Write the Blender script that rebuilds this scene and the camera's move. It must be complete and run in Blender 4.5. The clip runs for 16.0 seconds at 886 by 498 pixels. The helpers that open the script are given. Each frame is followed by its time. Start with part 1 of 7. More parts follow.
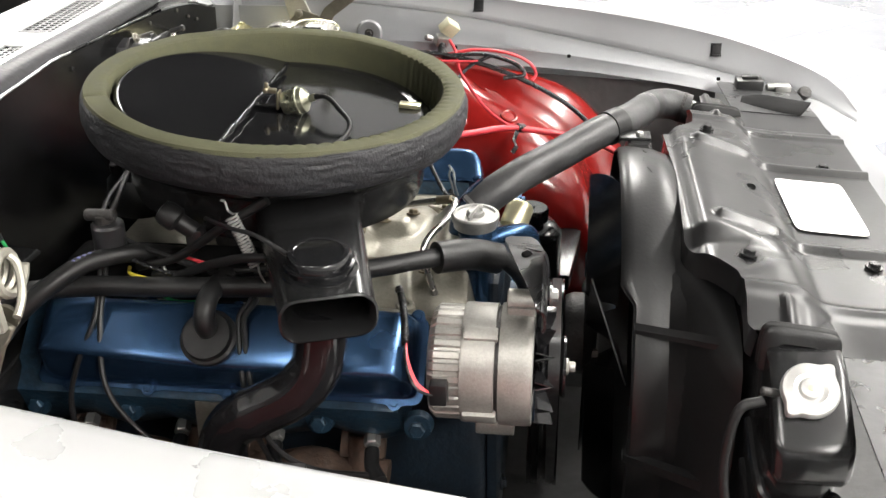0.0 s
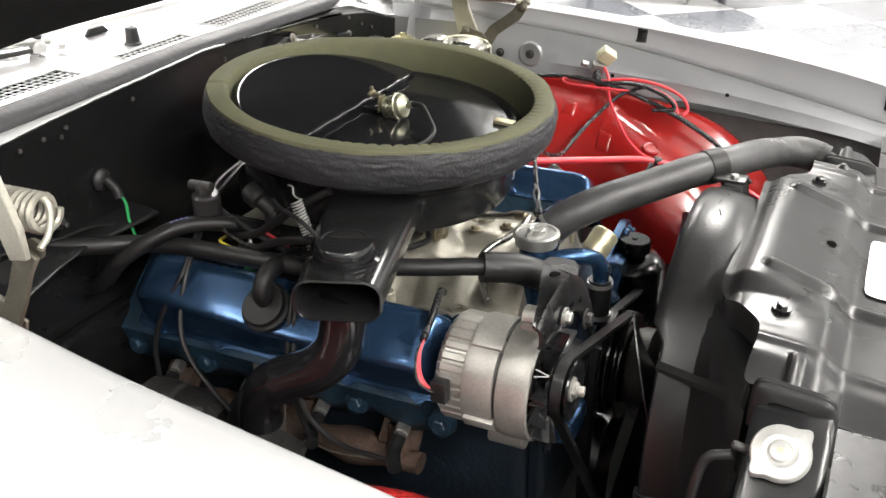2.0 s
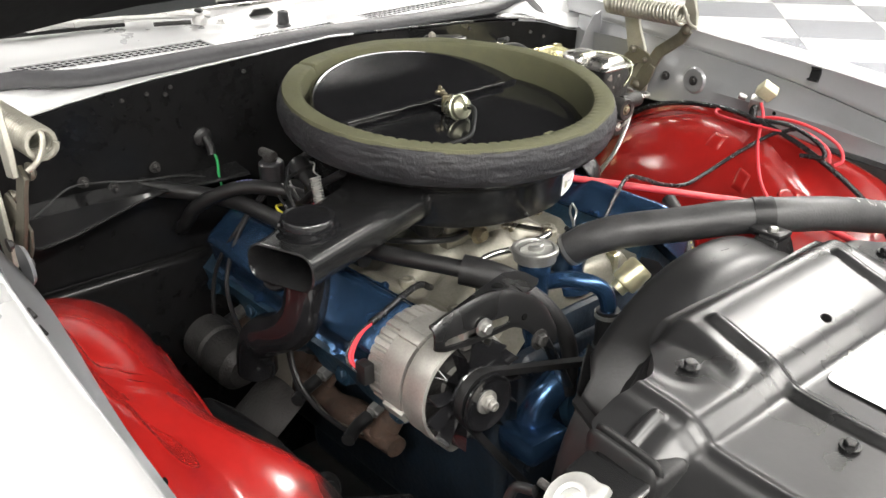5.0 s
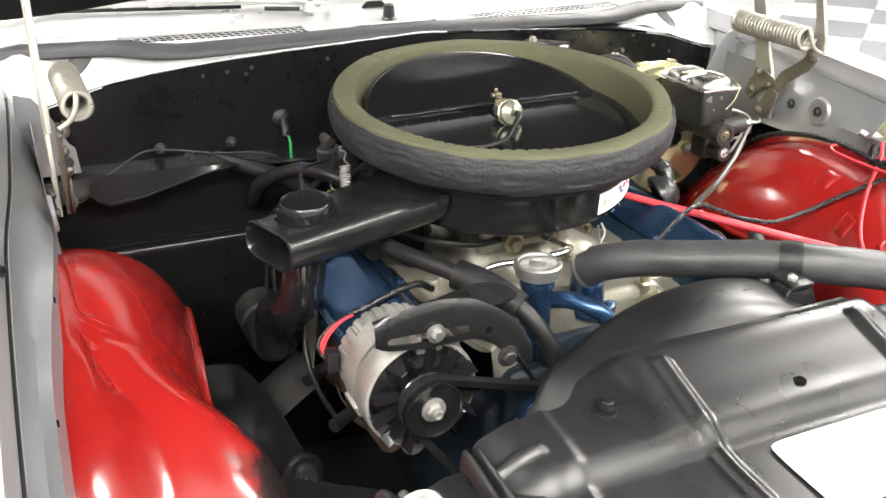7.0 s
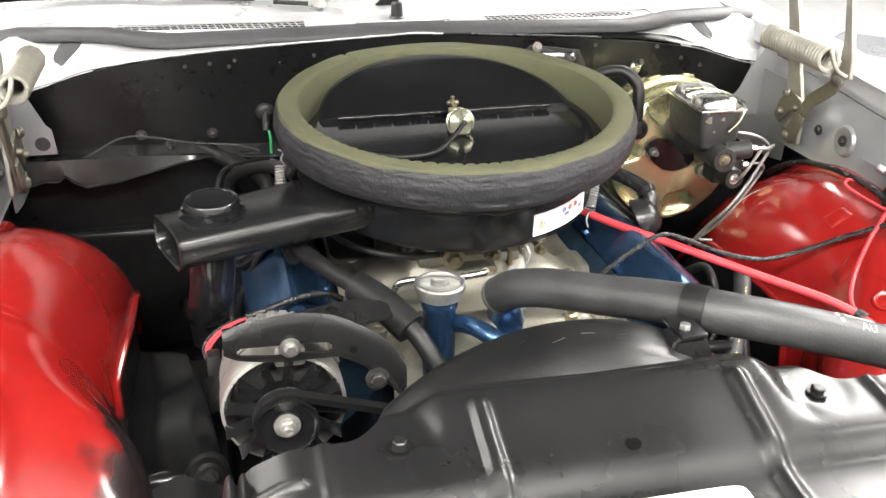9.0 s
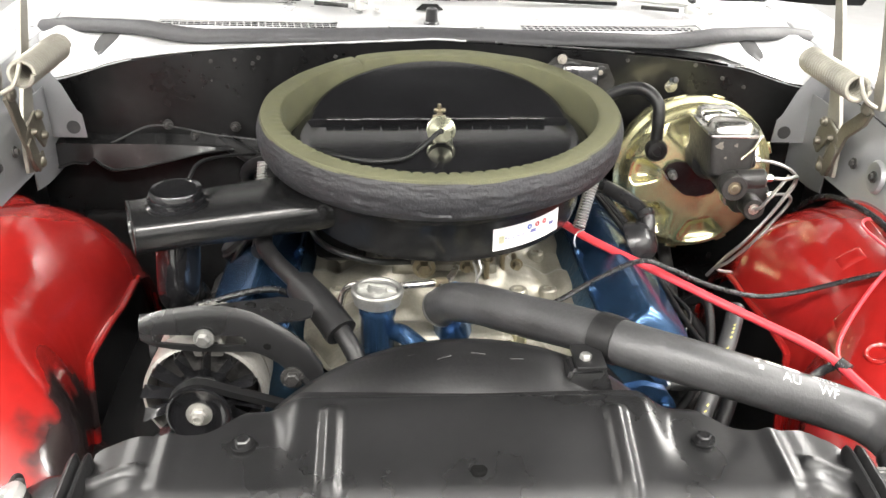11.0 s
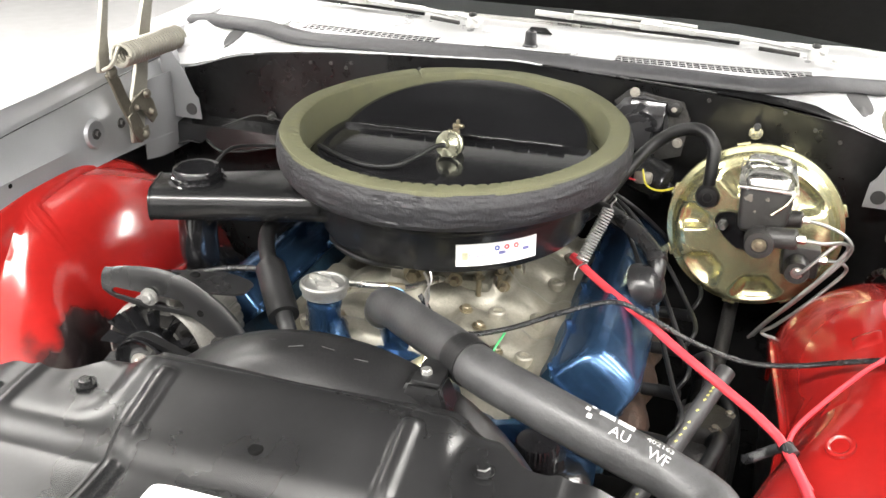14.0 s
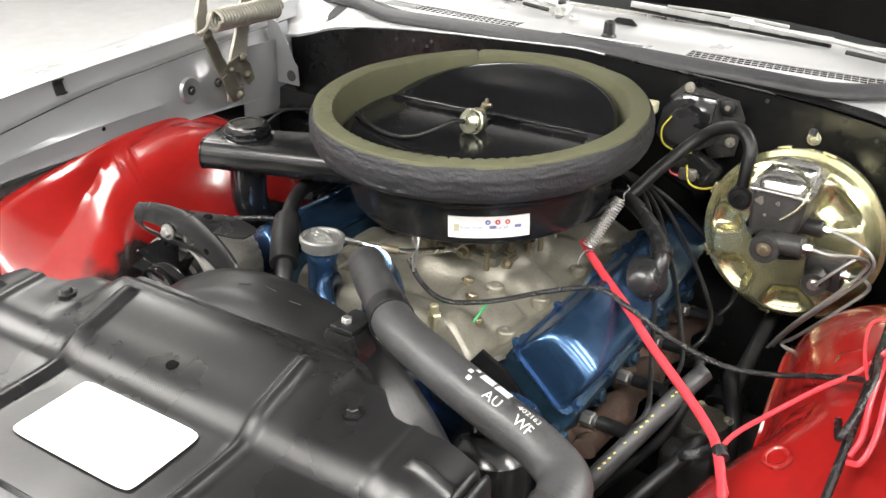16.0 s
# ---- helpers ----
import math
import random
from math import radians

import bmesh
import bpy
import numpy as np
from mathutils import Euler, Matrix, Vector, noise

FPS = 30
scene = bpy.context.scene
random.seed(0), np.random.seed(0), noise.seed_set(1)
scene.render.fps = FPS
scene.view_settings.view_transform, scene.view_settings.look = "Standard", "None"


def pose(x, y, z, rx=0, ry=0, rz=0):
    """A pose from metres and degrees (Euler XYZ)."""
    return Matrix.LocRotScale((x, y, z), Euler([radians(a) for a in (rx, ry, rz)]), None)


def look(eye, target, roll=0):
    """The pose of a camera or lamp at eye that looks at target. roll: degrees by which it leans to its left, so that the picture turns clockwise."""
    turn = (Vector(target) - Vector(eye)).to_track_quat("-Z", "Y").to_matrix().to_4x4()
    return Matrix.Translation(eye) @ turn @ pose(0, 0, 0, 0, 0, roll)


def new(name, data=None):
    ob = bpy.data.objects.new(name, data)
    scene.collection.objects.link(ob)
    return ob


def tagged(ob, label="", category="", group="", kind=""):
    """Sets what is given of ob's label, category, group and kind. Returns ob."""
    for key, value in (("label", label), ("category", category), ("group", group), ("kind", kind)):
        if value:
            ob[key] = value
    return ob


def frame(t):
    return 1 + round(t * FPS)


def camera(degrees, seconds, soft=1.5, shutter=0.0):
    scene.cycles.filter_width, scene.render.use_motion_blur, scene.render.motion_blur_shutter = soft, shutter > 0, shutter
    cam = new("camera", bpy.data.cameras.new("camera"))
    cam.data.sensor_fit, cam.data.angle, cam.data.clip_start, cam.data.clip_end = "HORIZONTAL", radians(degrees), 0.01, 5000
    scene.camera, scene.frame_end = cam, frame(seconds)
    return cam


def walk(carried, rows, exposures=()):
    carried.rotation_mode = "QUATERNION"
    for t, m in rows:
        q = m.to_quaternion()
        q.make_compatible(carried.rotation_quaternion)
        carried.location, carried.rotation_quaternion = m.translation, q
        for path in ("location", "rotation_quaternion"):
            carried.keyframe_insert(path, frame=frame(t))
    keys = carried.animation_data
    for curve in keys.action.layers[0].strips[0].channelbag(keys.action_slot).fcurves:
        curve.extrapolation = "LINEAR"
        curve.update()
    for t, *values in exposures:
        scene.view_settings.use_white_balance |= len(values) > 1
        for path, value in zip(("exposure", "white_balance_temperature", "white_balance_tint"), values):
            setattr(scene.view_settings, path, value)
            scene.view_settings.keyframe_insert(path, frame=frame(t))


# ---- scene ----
cam = camera(49.6, 16.0)
PATH = [
    (0, (0.419, -1.211, 1.364), (0.181, 0.548, 0.443), -1.2),
    (0.5, (0.49, -1.212, 1.365), (0.094, 0.525, 0.456), -1.3),
    (1, (0.556, -1.215, 1.365), (0.023, 0.493, 0.471), -1.0),
    (1.5, (0.631, -1.208, 1.366), (-0.032, 0.459, 0.482), -0.9),
    (2, (0.691, -1.192, 1.367), (-0.076, 0.437, 0.497), -0.6),
    (2.5, (0.773, -1.158, 1.369), (-0.118, 0.419, 0.521), -0.5),
    (3, (0.85, -1.12, 1.367), (-0.134, 0.404, 0.526), -0.3),
    (3.5, (0.926, -1.078, 1.365), (-0.161, 0.371, 0.518), -0.1),
    (4, (0.984, -1.039, 1.369), (-0.187, 0.34, 0.515), 0.2),
    (4.5, (1.039, -0.991, 1.366), (-0.226, 0.303, 0.515), 0.2),
    (6.8, (1.251, -0.697, 1.354), (-0.384, 0.099, 0.523), 0.7),
    (7, (1.255, -0.666, 1.354), (-0.391, 0.102, 0.517), 1.0),
    (7.5, (1.267, -0.578, 1.356), (-0.412, 0.112, 0.517), 1.0),
    (8, (1.278, -0.486, 1.357), (-0.423, 0.135, 0.508), 1.0),
    (8.5, (1.293, -0.402, 1.356), (-0.441, 0.127, 0.51), 1.2),
    (9, (1.306, -0.336, 1.359), (-0.45, 0.1, 0.506), 1.2),
    (11.5, (1.332, -0.011, 1.365), (-0.484, 0.019, 0.528), 1.6),
    (12, (1.328, 0.053, 1.368), (-0.492, -0.007, 0.542), 1.7),
    (12.5, (1.323, 0.128, 1.369), (-0.487, -0.067, 0.541), 1.9),
    (13, (1.318, 0.216, 1.37), (-0.475, -0.096, 0.541), 2.0),
    (13.5, (1.315, 0.297, 1.37), (-0.457, -0.129, 0.546), 2.0),
    (14, (1.31, 0.362, 1.372), (-0.438, -0.161, 0.551), 2.1),
    (14.5, (1.303, 0.434, 1.373), (-0.403, -0.208, 0.548), 2.2),
    (15, (1.288, 0.512, 1.375), (-0.37, -0.237, 0.543), 2.2),
    (15.5, (1.269, 0.588, 1.374), (-0.34, -0.246, 0.528), 2.2),
    (16, (1.244, 0.663, 1.378), (-0.307, -0.271, 0.528), 2.4),
]
walk(cam, [(t, look(eye, target, roll)) for t, eye, target, roll in PATH],
     exposures=[(0.0, 0.47), (4.5, 0.34), (7.0, 0.76), (9.0, 0.79), (12.5, 0.92), (14.5, 0.89), (16.0, 0.49)])

# ---- world, lights, exposure ----
world = bpy.data.worlds.new("world")
scene.world = world
world.use_nodes = True
world.node_tree.nodes["Background"].inputs[0].default_value = (0.9, 0.95, 1.0, 1)
world.node_tree.nodes["Background"].inputs[1].default_value = 0.25


def strip_lamp(x, y, z, power, sx=0.5, sy=2.4):
    d = bpy.data.lights.new("tube_light", "AREA")
    d.shape, d.size, d.size_y, d.energy, d.color = "RECTANGLE", sx, sy, power, (1.0, 0.97, 0.92)
    o = new("tube_light", d)
    o.location = (x, y, z)
    return o


LAMPS = [(2.7, -3.2, 142), (2.7, 0.0, 112), (2.7, 3.2, 62), (-0.4, -1.9, 24), (-1.2, 3.3, 90), (-2.6, -3.0, 35), (-2.5, 2.7, 80), (5.8, -3.0, 130), (5.8, 3.0, 75), (0.6, 3.3, 85)]
for lx, ly, watts in LAMPS:
    strip_lamp(lx, ly, 3.16, watts)


# ---- materials ----
def mat(name, color, rough=0.5, metal=0.0, var=0.12, scale=18.0, bump=0.05, bscale=260.0, coat=0.0, color2=None, spec=0.5, emit=0.0):
    m = bpy.data.materials.new(name)
    m.use_nodes = True
    nt = m.node_tree
    b = nt.nodes["Principled BSDF"]
    b.inputs["Metallic"].default_value = metal
    b.inputs["Specular IOR Level"].default_value = spec
    if coat:
        b.inputs["Coat Weight"].default_value = coat
        b.inputs["Coat Roughness"].default_value = 0.13
    tc = nt.nodes.new("ShaderNodeTexCoord")
    n1 = nt.nodes.new("ShaderNodeTexNoise")
    n1.inputs["Scale"].default_value = scale
    n1.inputs["Detail"].default_value = 6
    n2 = nt.nodes.new("ShaderNodeTexNoise")
    n2.inputs["Scale"].default_value = bscale
    n2.inputs["Detail"].default_value = 4
    for n in (n1, n2):
        nt.links.new(tc.outputs["Object"], n.inputs["Vector"])
    mixf = nt.nodes.new("ShaderNodeMix")
    mixf.data_type = "FLOAT"
    mixf.inputs[0].default_value = 0.35
    nt.links.new(n1.outputs["Fac"], mixf.inputs[2])
    nt.links.new(n2.outputs["Fac"], mixf.inputs[3])
    ramp = nt.nodes.new("ShaderNodeMapRange")
    ramp.interpolation_type = "SMOOTHSTEP"
    ramp.inputs["From Min"].default_value, ramp.inputs["From Max"].default_value = 0.15, 0.85
    nt.links.new(mixf.outputs[0], ramp.inputs["Value"])
    mixc = nt.nodes.new("ShaderNodeMix")
    mixc.data_type = "RGBA"
    c2 = color2 or tuple(c * (1 - 2 * var) for c in color)
    mixc.inputs[6].default_value = (*c2, 1)
    mixc.inputs[7].default_value = (*(color if color2 else tuple(min(1, c * (1 + var)) for c in color)), 1)
    nt.links.new(ramp.outputs["Result"], mixc.inputs[0])
    nt.links.new(mixc.outputs[2], b.inputs["Base Color"])
    mr = nt.nodes.new("ShaderNodeMapRange")
    mr.interpolation_type = "SMOOTHSTEP"
    mr.inputs["From Min"].default_value, mr.inputs["From Max"].default_value = 0.15, 0.85
    mr.inputs["To Min"].default_value, mr.inputs["To Max"].default_value = rough * 0.8, min(1, rough * 1.25)
    nt.links.new(n1.outputs["Fac"], mr.inputs["Value"])
    nt.links.new(mr.outputs["Result"], b.inputs["Roughness"])
    if bump:
        bp = nt.nodes.new("ShaderNodeBump")
        bp.inputs["Strength"].default_value = min(1.0, bump * 2)
        bp.inputs["Distance"].default_value = 0.002
        nt.links.new(n2.outputs["Fac"], bp.inputs["Height"])
        nt.links.new(bp.outputs["Normal"], b.inputs["Normal"])
    if emit:
        b.inputs["Emission Color"].default_value = (*color, 1)
        b.inputs["Emission Strength"].default_value = emit
    return m


M = dict(
    silver=mat("silver_paint", (0.52, 0.525, 0.53), 0.31, 0.38, 0.008, 9, 0.008, 900, coat=0.5),
    jamb=mat("silver_jamb_paint", (0.285, 0.29, 0.30), 0.34, 0.45, 0.10, 7, 0.02, 700, coat=0.15),
    red=mat("red_paint", (0.275, 0.0105, 0.0090), 0.22, 0.0, 0.08, 6, 0.02, 60, coat=0.7),
    black=mat("black_satin_paint", (0.012, 0.012, 0.0125), 0.21, 0.0, 0.2, 14, 0.02, 120),
    panel=mat("black_panel_paint", (0.013, 0.013, 0.0135), 0.29, 0.0, 0.2, 9, 0.02, 110),
    gloss=mat("black_gloss_paint", (0.010, 0.010, 0.011), 0.11, 0.0, 0.2, 12, 0.01, 120),
    firewall=mat("black_firewall_paint", (0.009, 0.009, 0.0093), 0.22, 0.0, 0.3, 7, 0.06, 60, spec=0.22),
    plastic=mat("black_plastic", (0.012, 0.012, 0.0125), 0.33, 0.0, 0.25, 16, 0.05, 220),
    hoserub=mat("hose_rubber", (0.046, 0.046, 0.047), 0.42, 0.0, 0.25, 22, 0.10, 260),
    capm=mat("cast_cap_metal", (0.50, 0.50, 0.485), 0.36, 0.6, 0.08, 30, 0.05, 260),
    rubber=mat("black_rubber", (0.012, 0.012, 0.0125), 0.42, 0.0, 0.25, 25, 0.08, 300, spec=0.35),
    skin=mat("foam_skin", (0.020, 0.020, 0.023), 0.60, 0.0, 0.3, 30, 0.3, 260),
    foam=mat("olive_foam", (0.098, 0.098, 0.054), 0.9, 0.0, 0.16, 40, 0.28, 620),
    blue=mat("blue_engine_enamel", (0.042, 0.098, 0.200), 0.23, 0.78, 0.20, 9, 0.03, 110, coat=0.25),
    # darker copy of the blue: grime and shade below the covers in one colour
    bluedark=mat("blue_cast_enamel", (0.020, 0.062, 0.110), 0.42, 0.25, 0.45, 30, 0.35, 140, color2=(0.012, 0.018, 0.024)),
    alu=mat("cast_aluminium", (0.36, 0.35, 0.325), 0.42, 0.6, 0.18, 25, 0.07, 330),
    intake=mat("aluminium_paint", (0.33, 0.315, 0.265), 0.38, 0.5, 0.14, 14, 0.14, 240, color2=(0.17, 0.16, 0.13)),
    steel=mat("bright_steel", (0.62, 0.61, 0.58), 0.25, 0.95, 0.10, 30, 0.04, 300),
    wiperm=mat("satin_wiper_metal", (0.62, 0.615, 0.60), 0.34, 0.35, 0.10, 30, 0.04, 300),
    zinc=mat("zinc_plate", (0.37, 0.37, 0.355), 0.36, 0.8, 0.15, 30, 0.06, 300),
    # darker copy of the silver: the inner lip's shade put into the colour
    lip=mat("shaded_silver_paint", (0.36, 0.365, 0.375), 0.34, 0.4, 0.06, 7, 0.02, 700, coat=0.2),
    # darker, browner steel for the hinge's lever, cam plate, pawl and rivets
    hingedark=mat("dark_phosphate_steel", (0.19, 0.175, 0.14), 0.45, 0.6, 0.3, 34, 0.15, 240, color2=(0.11, 0.10, 0.08)),
    hingem=mat("phosphate_steel", (0.40, 0.385, 0.33), 0.42, 0.6, 0.15, 30, 0.08, 300),
    gold=mat("yellow_cadmium", (0.86, 0.78, 0.50), 0.30, 0.85, 0.18, 14, 0.03, 200, color2=(0.74, 0.73, 0.52)),
    cad=mat("greenish_cadmium", (0.80, 0.71, 0.41), 0.23, 0.86, 0.2, 11, 0.02, 150, color2=(0.58, 0.60, 0.37)),
    holegrey=mat("grey_hole", (0.030, 0.030, 0.031), 0.6, 0.0, 0.2, 20, 0.0),
    filler=mat("mottled_black_panel", (0.040, 0.040, 0.041), 0.30, 0.0, 0.4, 40, 0.10, 70, color2=(0.016, 0.016, 0.017)),
    bronze=mat("dichromate_zinc", (0.30, 0.26, 0.17), 0.38, 0.75, 0.25, 40, 0.15, 240, color2=(0.15, 0.13, 0.10)),
    cad2=mat("pale_cadmium", (0.44, 0.44, 0.33), 0.26, 0.85, 0.15, 20, 0.03, 200),
    castiron=mat("painted_cast_iron", (0.030, 0.029, 0.028), 0.42, 0.1, 0.3, 24, 0.25, 160, color2=(0.020, 0.019, 0.018)),
    # near-black copy of the blue: shade low in the bay put into the colour
    deepblue=mat("shaded_blue_enamel", (0.010, 0.022, 0.038), 0.45, 0.1, 0.4, 20, 0.3, 120, color2=(0.010, 0.010, 0.011)),
    liner=mat("dark_hood_underside", (0.007, 0.007, 0.0072), 0.8, 0.0, 0.3, 9, 0.2, 60, spec=0.15),
    iron=mat("black_cast_iron", (0.045, 0.043, 0.042), 0.5, 0.25, 0.3, 30, 0.4, 220, color2=(0.022, 0.021, 0.02)),
    rust=mat("rusty_iron", (0.120, 0.072, 0.050), 0.75, 0.1, 0.3, 34, 0.7, 130, color2=(0.040, 0.029, 0.024)),
    tin=mat("bare_sheet_steel", (0.26, 0.24, 0.21), 0.45, 0.6, 0.2, 22, 0.1, 220),
    white=mat("white_label", (0.85, 0.85, 0.84), 0.5, 0.0, 0.02, 30, 0.0),
    ink=mat("white_ink", (0.58, 0.58, 0.57), 0.7, 0.0, 0.15, 90, 0.0),
    dullink=mat("violet_ink", (0.16, 0.16, 0.36), 0.6, 0.0, 0.05, 30, 0.0),
    inkblue=mat("blue_ink", (0.05, 0.10, 0.40), 0.5, 0.0, 0.05, 30, 0.0),
    inkred=mat("red_ink", (0.55, 0.05, 0.07), 0.5, 0.0, 0.05, 30, 0.0),
    inkyellow=mat("yellow_ink", (0.55, 0.50, 0.12), 0.6, 0.0, 0.15, 60, 0.0),
    wirered=mat("red_insulation", (0.62, 0.045, 0.06), 0.38, 0.0, 0.08, 30, 0.02, 200),
    wireblack=mat("black_tape", (0.014, 0.014, 0.015), 0.25, 0.0, 0.3, 60, 0.3, 500),
    wiregreen=mat("green_insulation", (0.03, 0.35, 0.10), 0.4, 0.0, 0.08, 30, 0.0),
    wireyellow=mat("yellow_insulation", (0.60, 0.52, 0.05), 0.4, 0.0, 0.08, 30, 0.0),
    # near-black of solid discs and boxes that stand for the shade in openings
    dark=mat("opening_shade_black", (0.008, 0.008, 0.008), 0.9, 0.0, 0.2, 10, 0.0, spec=0.0),
    under=mat("dark_underbody", (0.055, 0.055, 0.055), 0.6, 0.0, 0.3, 9, 0.3, 60),
    seal=mat("weatherstrip_rubber", (0.026, 0.026, 0.029), 0.48, 0.0, 0.3, 14, 0.2, 120, spec=0.4),
    glass=mat("dark_windshield", (0.01, 0.012, 0.012), 0.04, 0.0, 0.1, 5, 0.0),
    boot=mat("moulded_black_rubber", (0.020, 0.020, 0.021), 0.27, 0.0, 0.2, 25, 0.04, 300),
    bakelite=mat("grey_black_plastic", (0.030, 0.030, 0.032), 0.30, 0.0, 0.2, 20, 0.05, 200),
    cream=mat("yellowed_plastic", (0.52, 0.50, 0.34), 0.42, 0.0, 0.12, 30, 0.05, 200),
    wall=mat("white_wall_paint", (0.82, 0.82, 0.82), 0.7, 0.0, 0.03, 3, 0.05, 60),
    tilew=mat("white_floor_tile", (0.62, 0.62, 0.62), 0.16, 0.0, 0.04, 5, 0.01, 30, coat=0.3),
    tileg=mat("grey_floor_tile", (0.19, 0.20, 0.225), 0.16, 0.0, 0.08, 5, 0.01, 30, coat=0.3),
    grout=mat("floor_joint", (0.5, 0.5, 0.5), 0.6, 0.0, 0.1, 9, 0.0),
    lampglow=mat("lamp_diffuser", (1.0, 0.97, 0.92), 0.5, 0.0, 0.0, 1, 0.0, emit=9.0),
)


def dark_patch(m, centre, radii):
    """one ragged, near-black patch over the paint"""
    nt = m.node_tree
    b = nt.nodes["Principled BSDF"]
    paint = b.inputs["Base Color"].links[0].from_socket
    tc = nt.nodes.new("ShaderNodeTexCoord")
    mp = nt.nodes.new("ShaderNodeMapping")
    mp.vector_type = "POINT"
    mp.inputs["Scale"].default_value = tuple(1 / r for r in radii)
    mp.inputs["Location"].default_value = tuple(-c / r for c, r in zip(centre, radii))
    nt.links.new(tc.outputs["Object"], mp.inputs["Vector"])
    ln = nt.nodes.new("ShaderNodeVectorMath")
    ln.operation = "LENGTH"
    nt.links.new(mp.outputs["Vector"], ln.inputs[0])
    nz = nt.nodes.new("ShaderNodeTexNoise")
    nz.inputs["Scale"].default_value = 17
    nz.inputs["Detail"].default_value = 3
    nt.links.new(tc.outputs["Object"], nz.inputs["Vector"])
    ad = nt.nodes.new("ShaderNodeMath")
    ad.operation = "MULTIPLY_ADD"
    ad.inputs[1].default_value = 0.9
    nt.links.new(nz.outputs["Fac"], ad.inputs[0])
    nt.links.new(ln.outputs["Value"], ad.inputs[2])
    mr = nt.nodes.new("ShaderNodeMapRange")
    mr.interpolation_type = "SMOOTHSTEP"
    mr.inputs["From Min"].default_value, mr.inputs["From Max"].default_value = 1.36, 1.58
    nt.links.new(ad.outputs["Value"], mr.inputs["Value"])
    mx = nt.nodes.new("ShaderNodeMix")
    mx.data_type = "RGBA"
    mx.inputs[6].default_value = (0.020, 0.014, 0.014, 1)
    nt.links.new(mr.outputs["Result"], mx.inputs[0])
    nt.links.new(paint, mx.inputs[7])
    nt.links.new(mx.outputs[2], b.inputs["Base Color"])


M["redpatch"] = mat("red_paint_with_dark_patch", (0.275, 0.0105, 0.0090), 0.22, 0.0, 0.08, 6, 0.02, 60, coat=0.7)
dark_patch(M["redpatch"], (0.310, -0.474, 0.595), (0.135, 0.10, 0.108))


# ---- mesh tools ----
def part(name, bm, material, parent=None, label="", sharp=38):
    bmesh.ops.recalc_face_normals(bm, faces=bm.faces[:])
    me = bpy.data.meshes.new(name)
    bm.to_mesh(me)
    bm.free()
    me.materials.append(M[material] if isinstance(material, str) else material)
    for p in me.polygons:
        p.use_smooth = True
    me.set_sharp_from_angle(angle=radians(sharp))
    ob = new(name, me)
    if parent:
        ob.parent = parent
    return tagged(ob, label)


def thing(name, label, category, base=(0, 0, 0), group="", kind=""):
    """An empty at the thing's base; parts keep world coordinates through the parent inverse."""
    ob = new(name)
    ob.empty_display_size = 0.02
    return tagged(ob, label, category, group, kind)


def join(*bms):
    out = bmesh.new()
    for b in bms:
        me = bpy.data.meshes.new("t")
        b.to_mesh(me)
        b.free()
        out.from_mesh(me)
        bpy.data.meshes.remove(me)
    return out


def moved(bm, m):
    bmesh.ops.transform(bm, matrix=m, verts=bm.verts[:])
    return bm


def box(x0, x1, y0, y1, z0, z1, bev=0.003, seg=2):
    bm = bmesh.new()
    bmesh.ops.create_cube(bm, size=1)
    for v in bm.verts:
        v.co = Vector(((x0 + x1) / 2 + v.co.x * (x1 - x0), (y0 + y1) / 2 + v.co.y * (y1 - y0), (z0 + z1) / 2 + v.co.z * (z1 - z0)))
    if bev:
        bmesh.ops.bevel(bm, geom=bm.edges[:], offset=bev, segments=seg, affect="EDGES", profile=0.5)
    return bm


def loft(loops, close=True, caps=(True, True)):
    bm = bmesh.new()
    rows = [[bm.verts.new(p) for p in lp] for lp in loops]
    n = len(rows[0])
    for a, b in zip(rows, rows[1:]):
        for i in range(n if close else n - 1):
            j = (i + 1) % n
            bm.faces.new((a[i], a[j], b[j], b[i]))
    if close and caps[0]:
        bm.faces.new(rows[0][::-1])
    if close and caps[1]:
        bm.faces.new(rows[-1])
    return bm


def frame_of(axis):
    a = Vector(axis).normalized()
    u = a.cross(Vector((0, 0, 1)) if abs(a.z) < 0.9 else Vector((1, 0, 0))).normalized()
    return a, u, a.cross(u)


def lathe(profile, at=(0, 0, 0), axis=(0, 0, 1), seg=40, mod=None):
    """profile: (radius, height) along the axis."""
    a, u, w = frame_of(axis)
    o = Vector(at)
    loops = []
    for r, h in profile:
        lp = []
        for i in range(seg):
            t = 2 * math.pi * i / seg
            rr, hh = mod(r, h, t) if mod else (r, h)
            lp.append(o + a * hh + (u * math.cos(t) + w * math.sin(t)) * max(rr, 1e-5))
        loops.append(lp)
    bm = loft(loops, True, (True, True))
    bmesh.ops.remove_doubles(bm, verts=bm.verts[:], dist=2e-5)
    return bm


def spline(pts, n=8):
    P = [Vector(p) for p in pts]
    P = [P[0] * 2 - P[1]] + P + [P[-1] * 2 - P[-2]]
    out = []
    for a, b, c, d in zip(P, P[1:], P[2:], P[3:]):
        for k in range(n):
            t = k / n
            out.append(0.5 * (2 * b + (c - a) * t + (2 * a - 5 * b + 4 * c - d) * t * t + (3 * b - a - 3 * c + d) * t ** 3))
    out.append(P[-2])
    return out


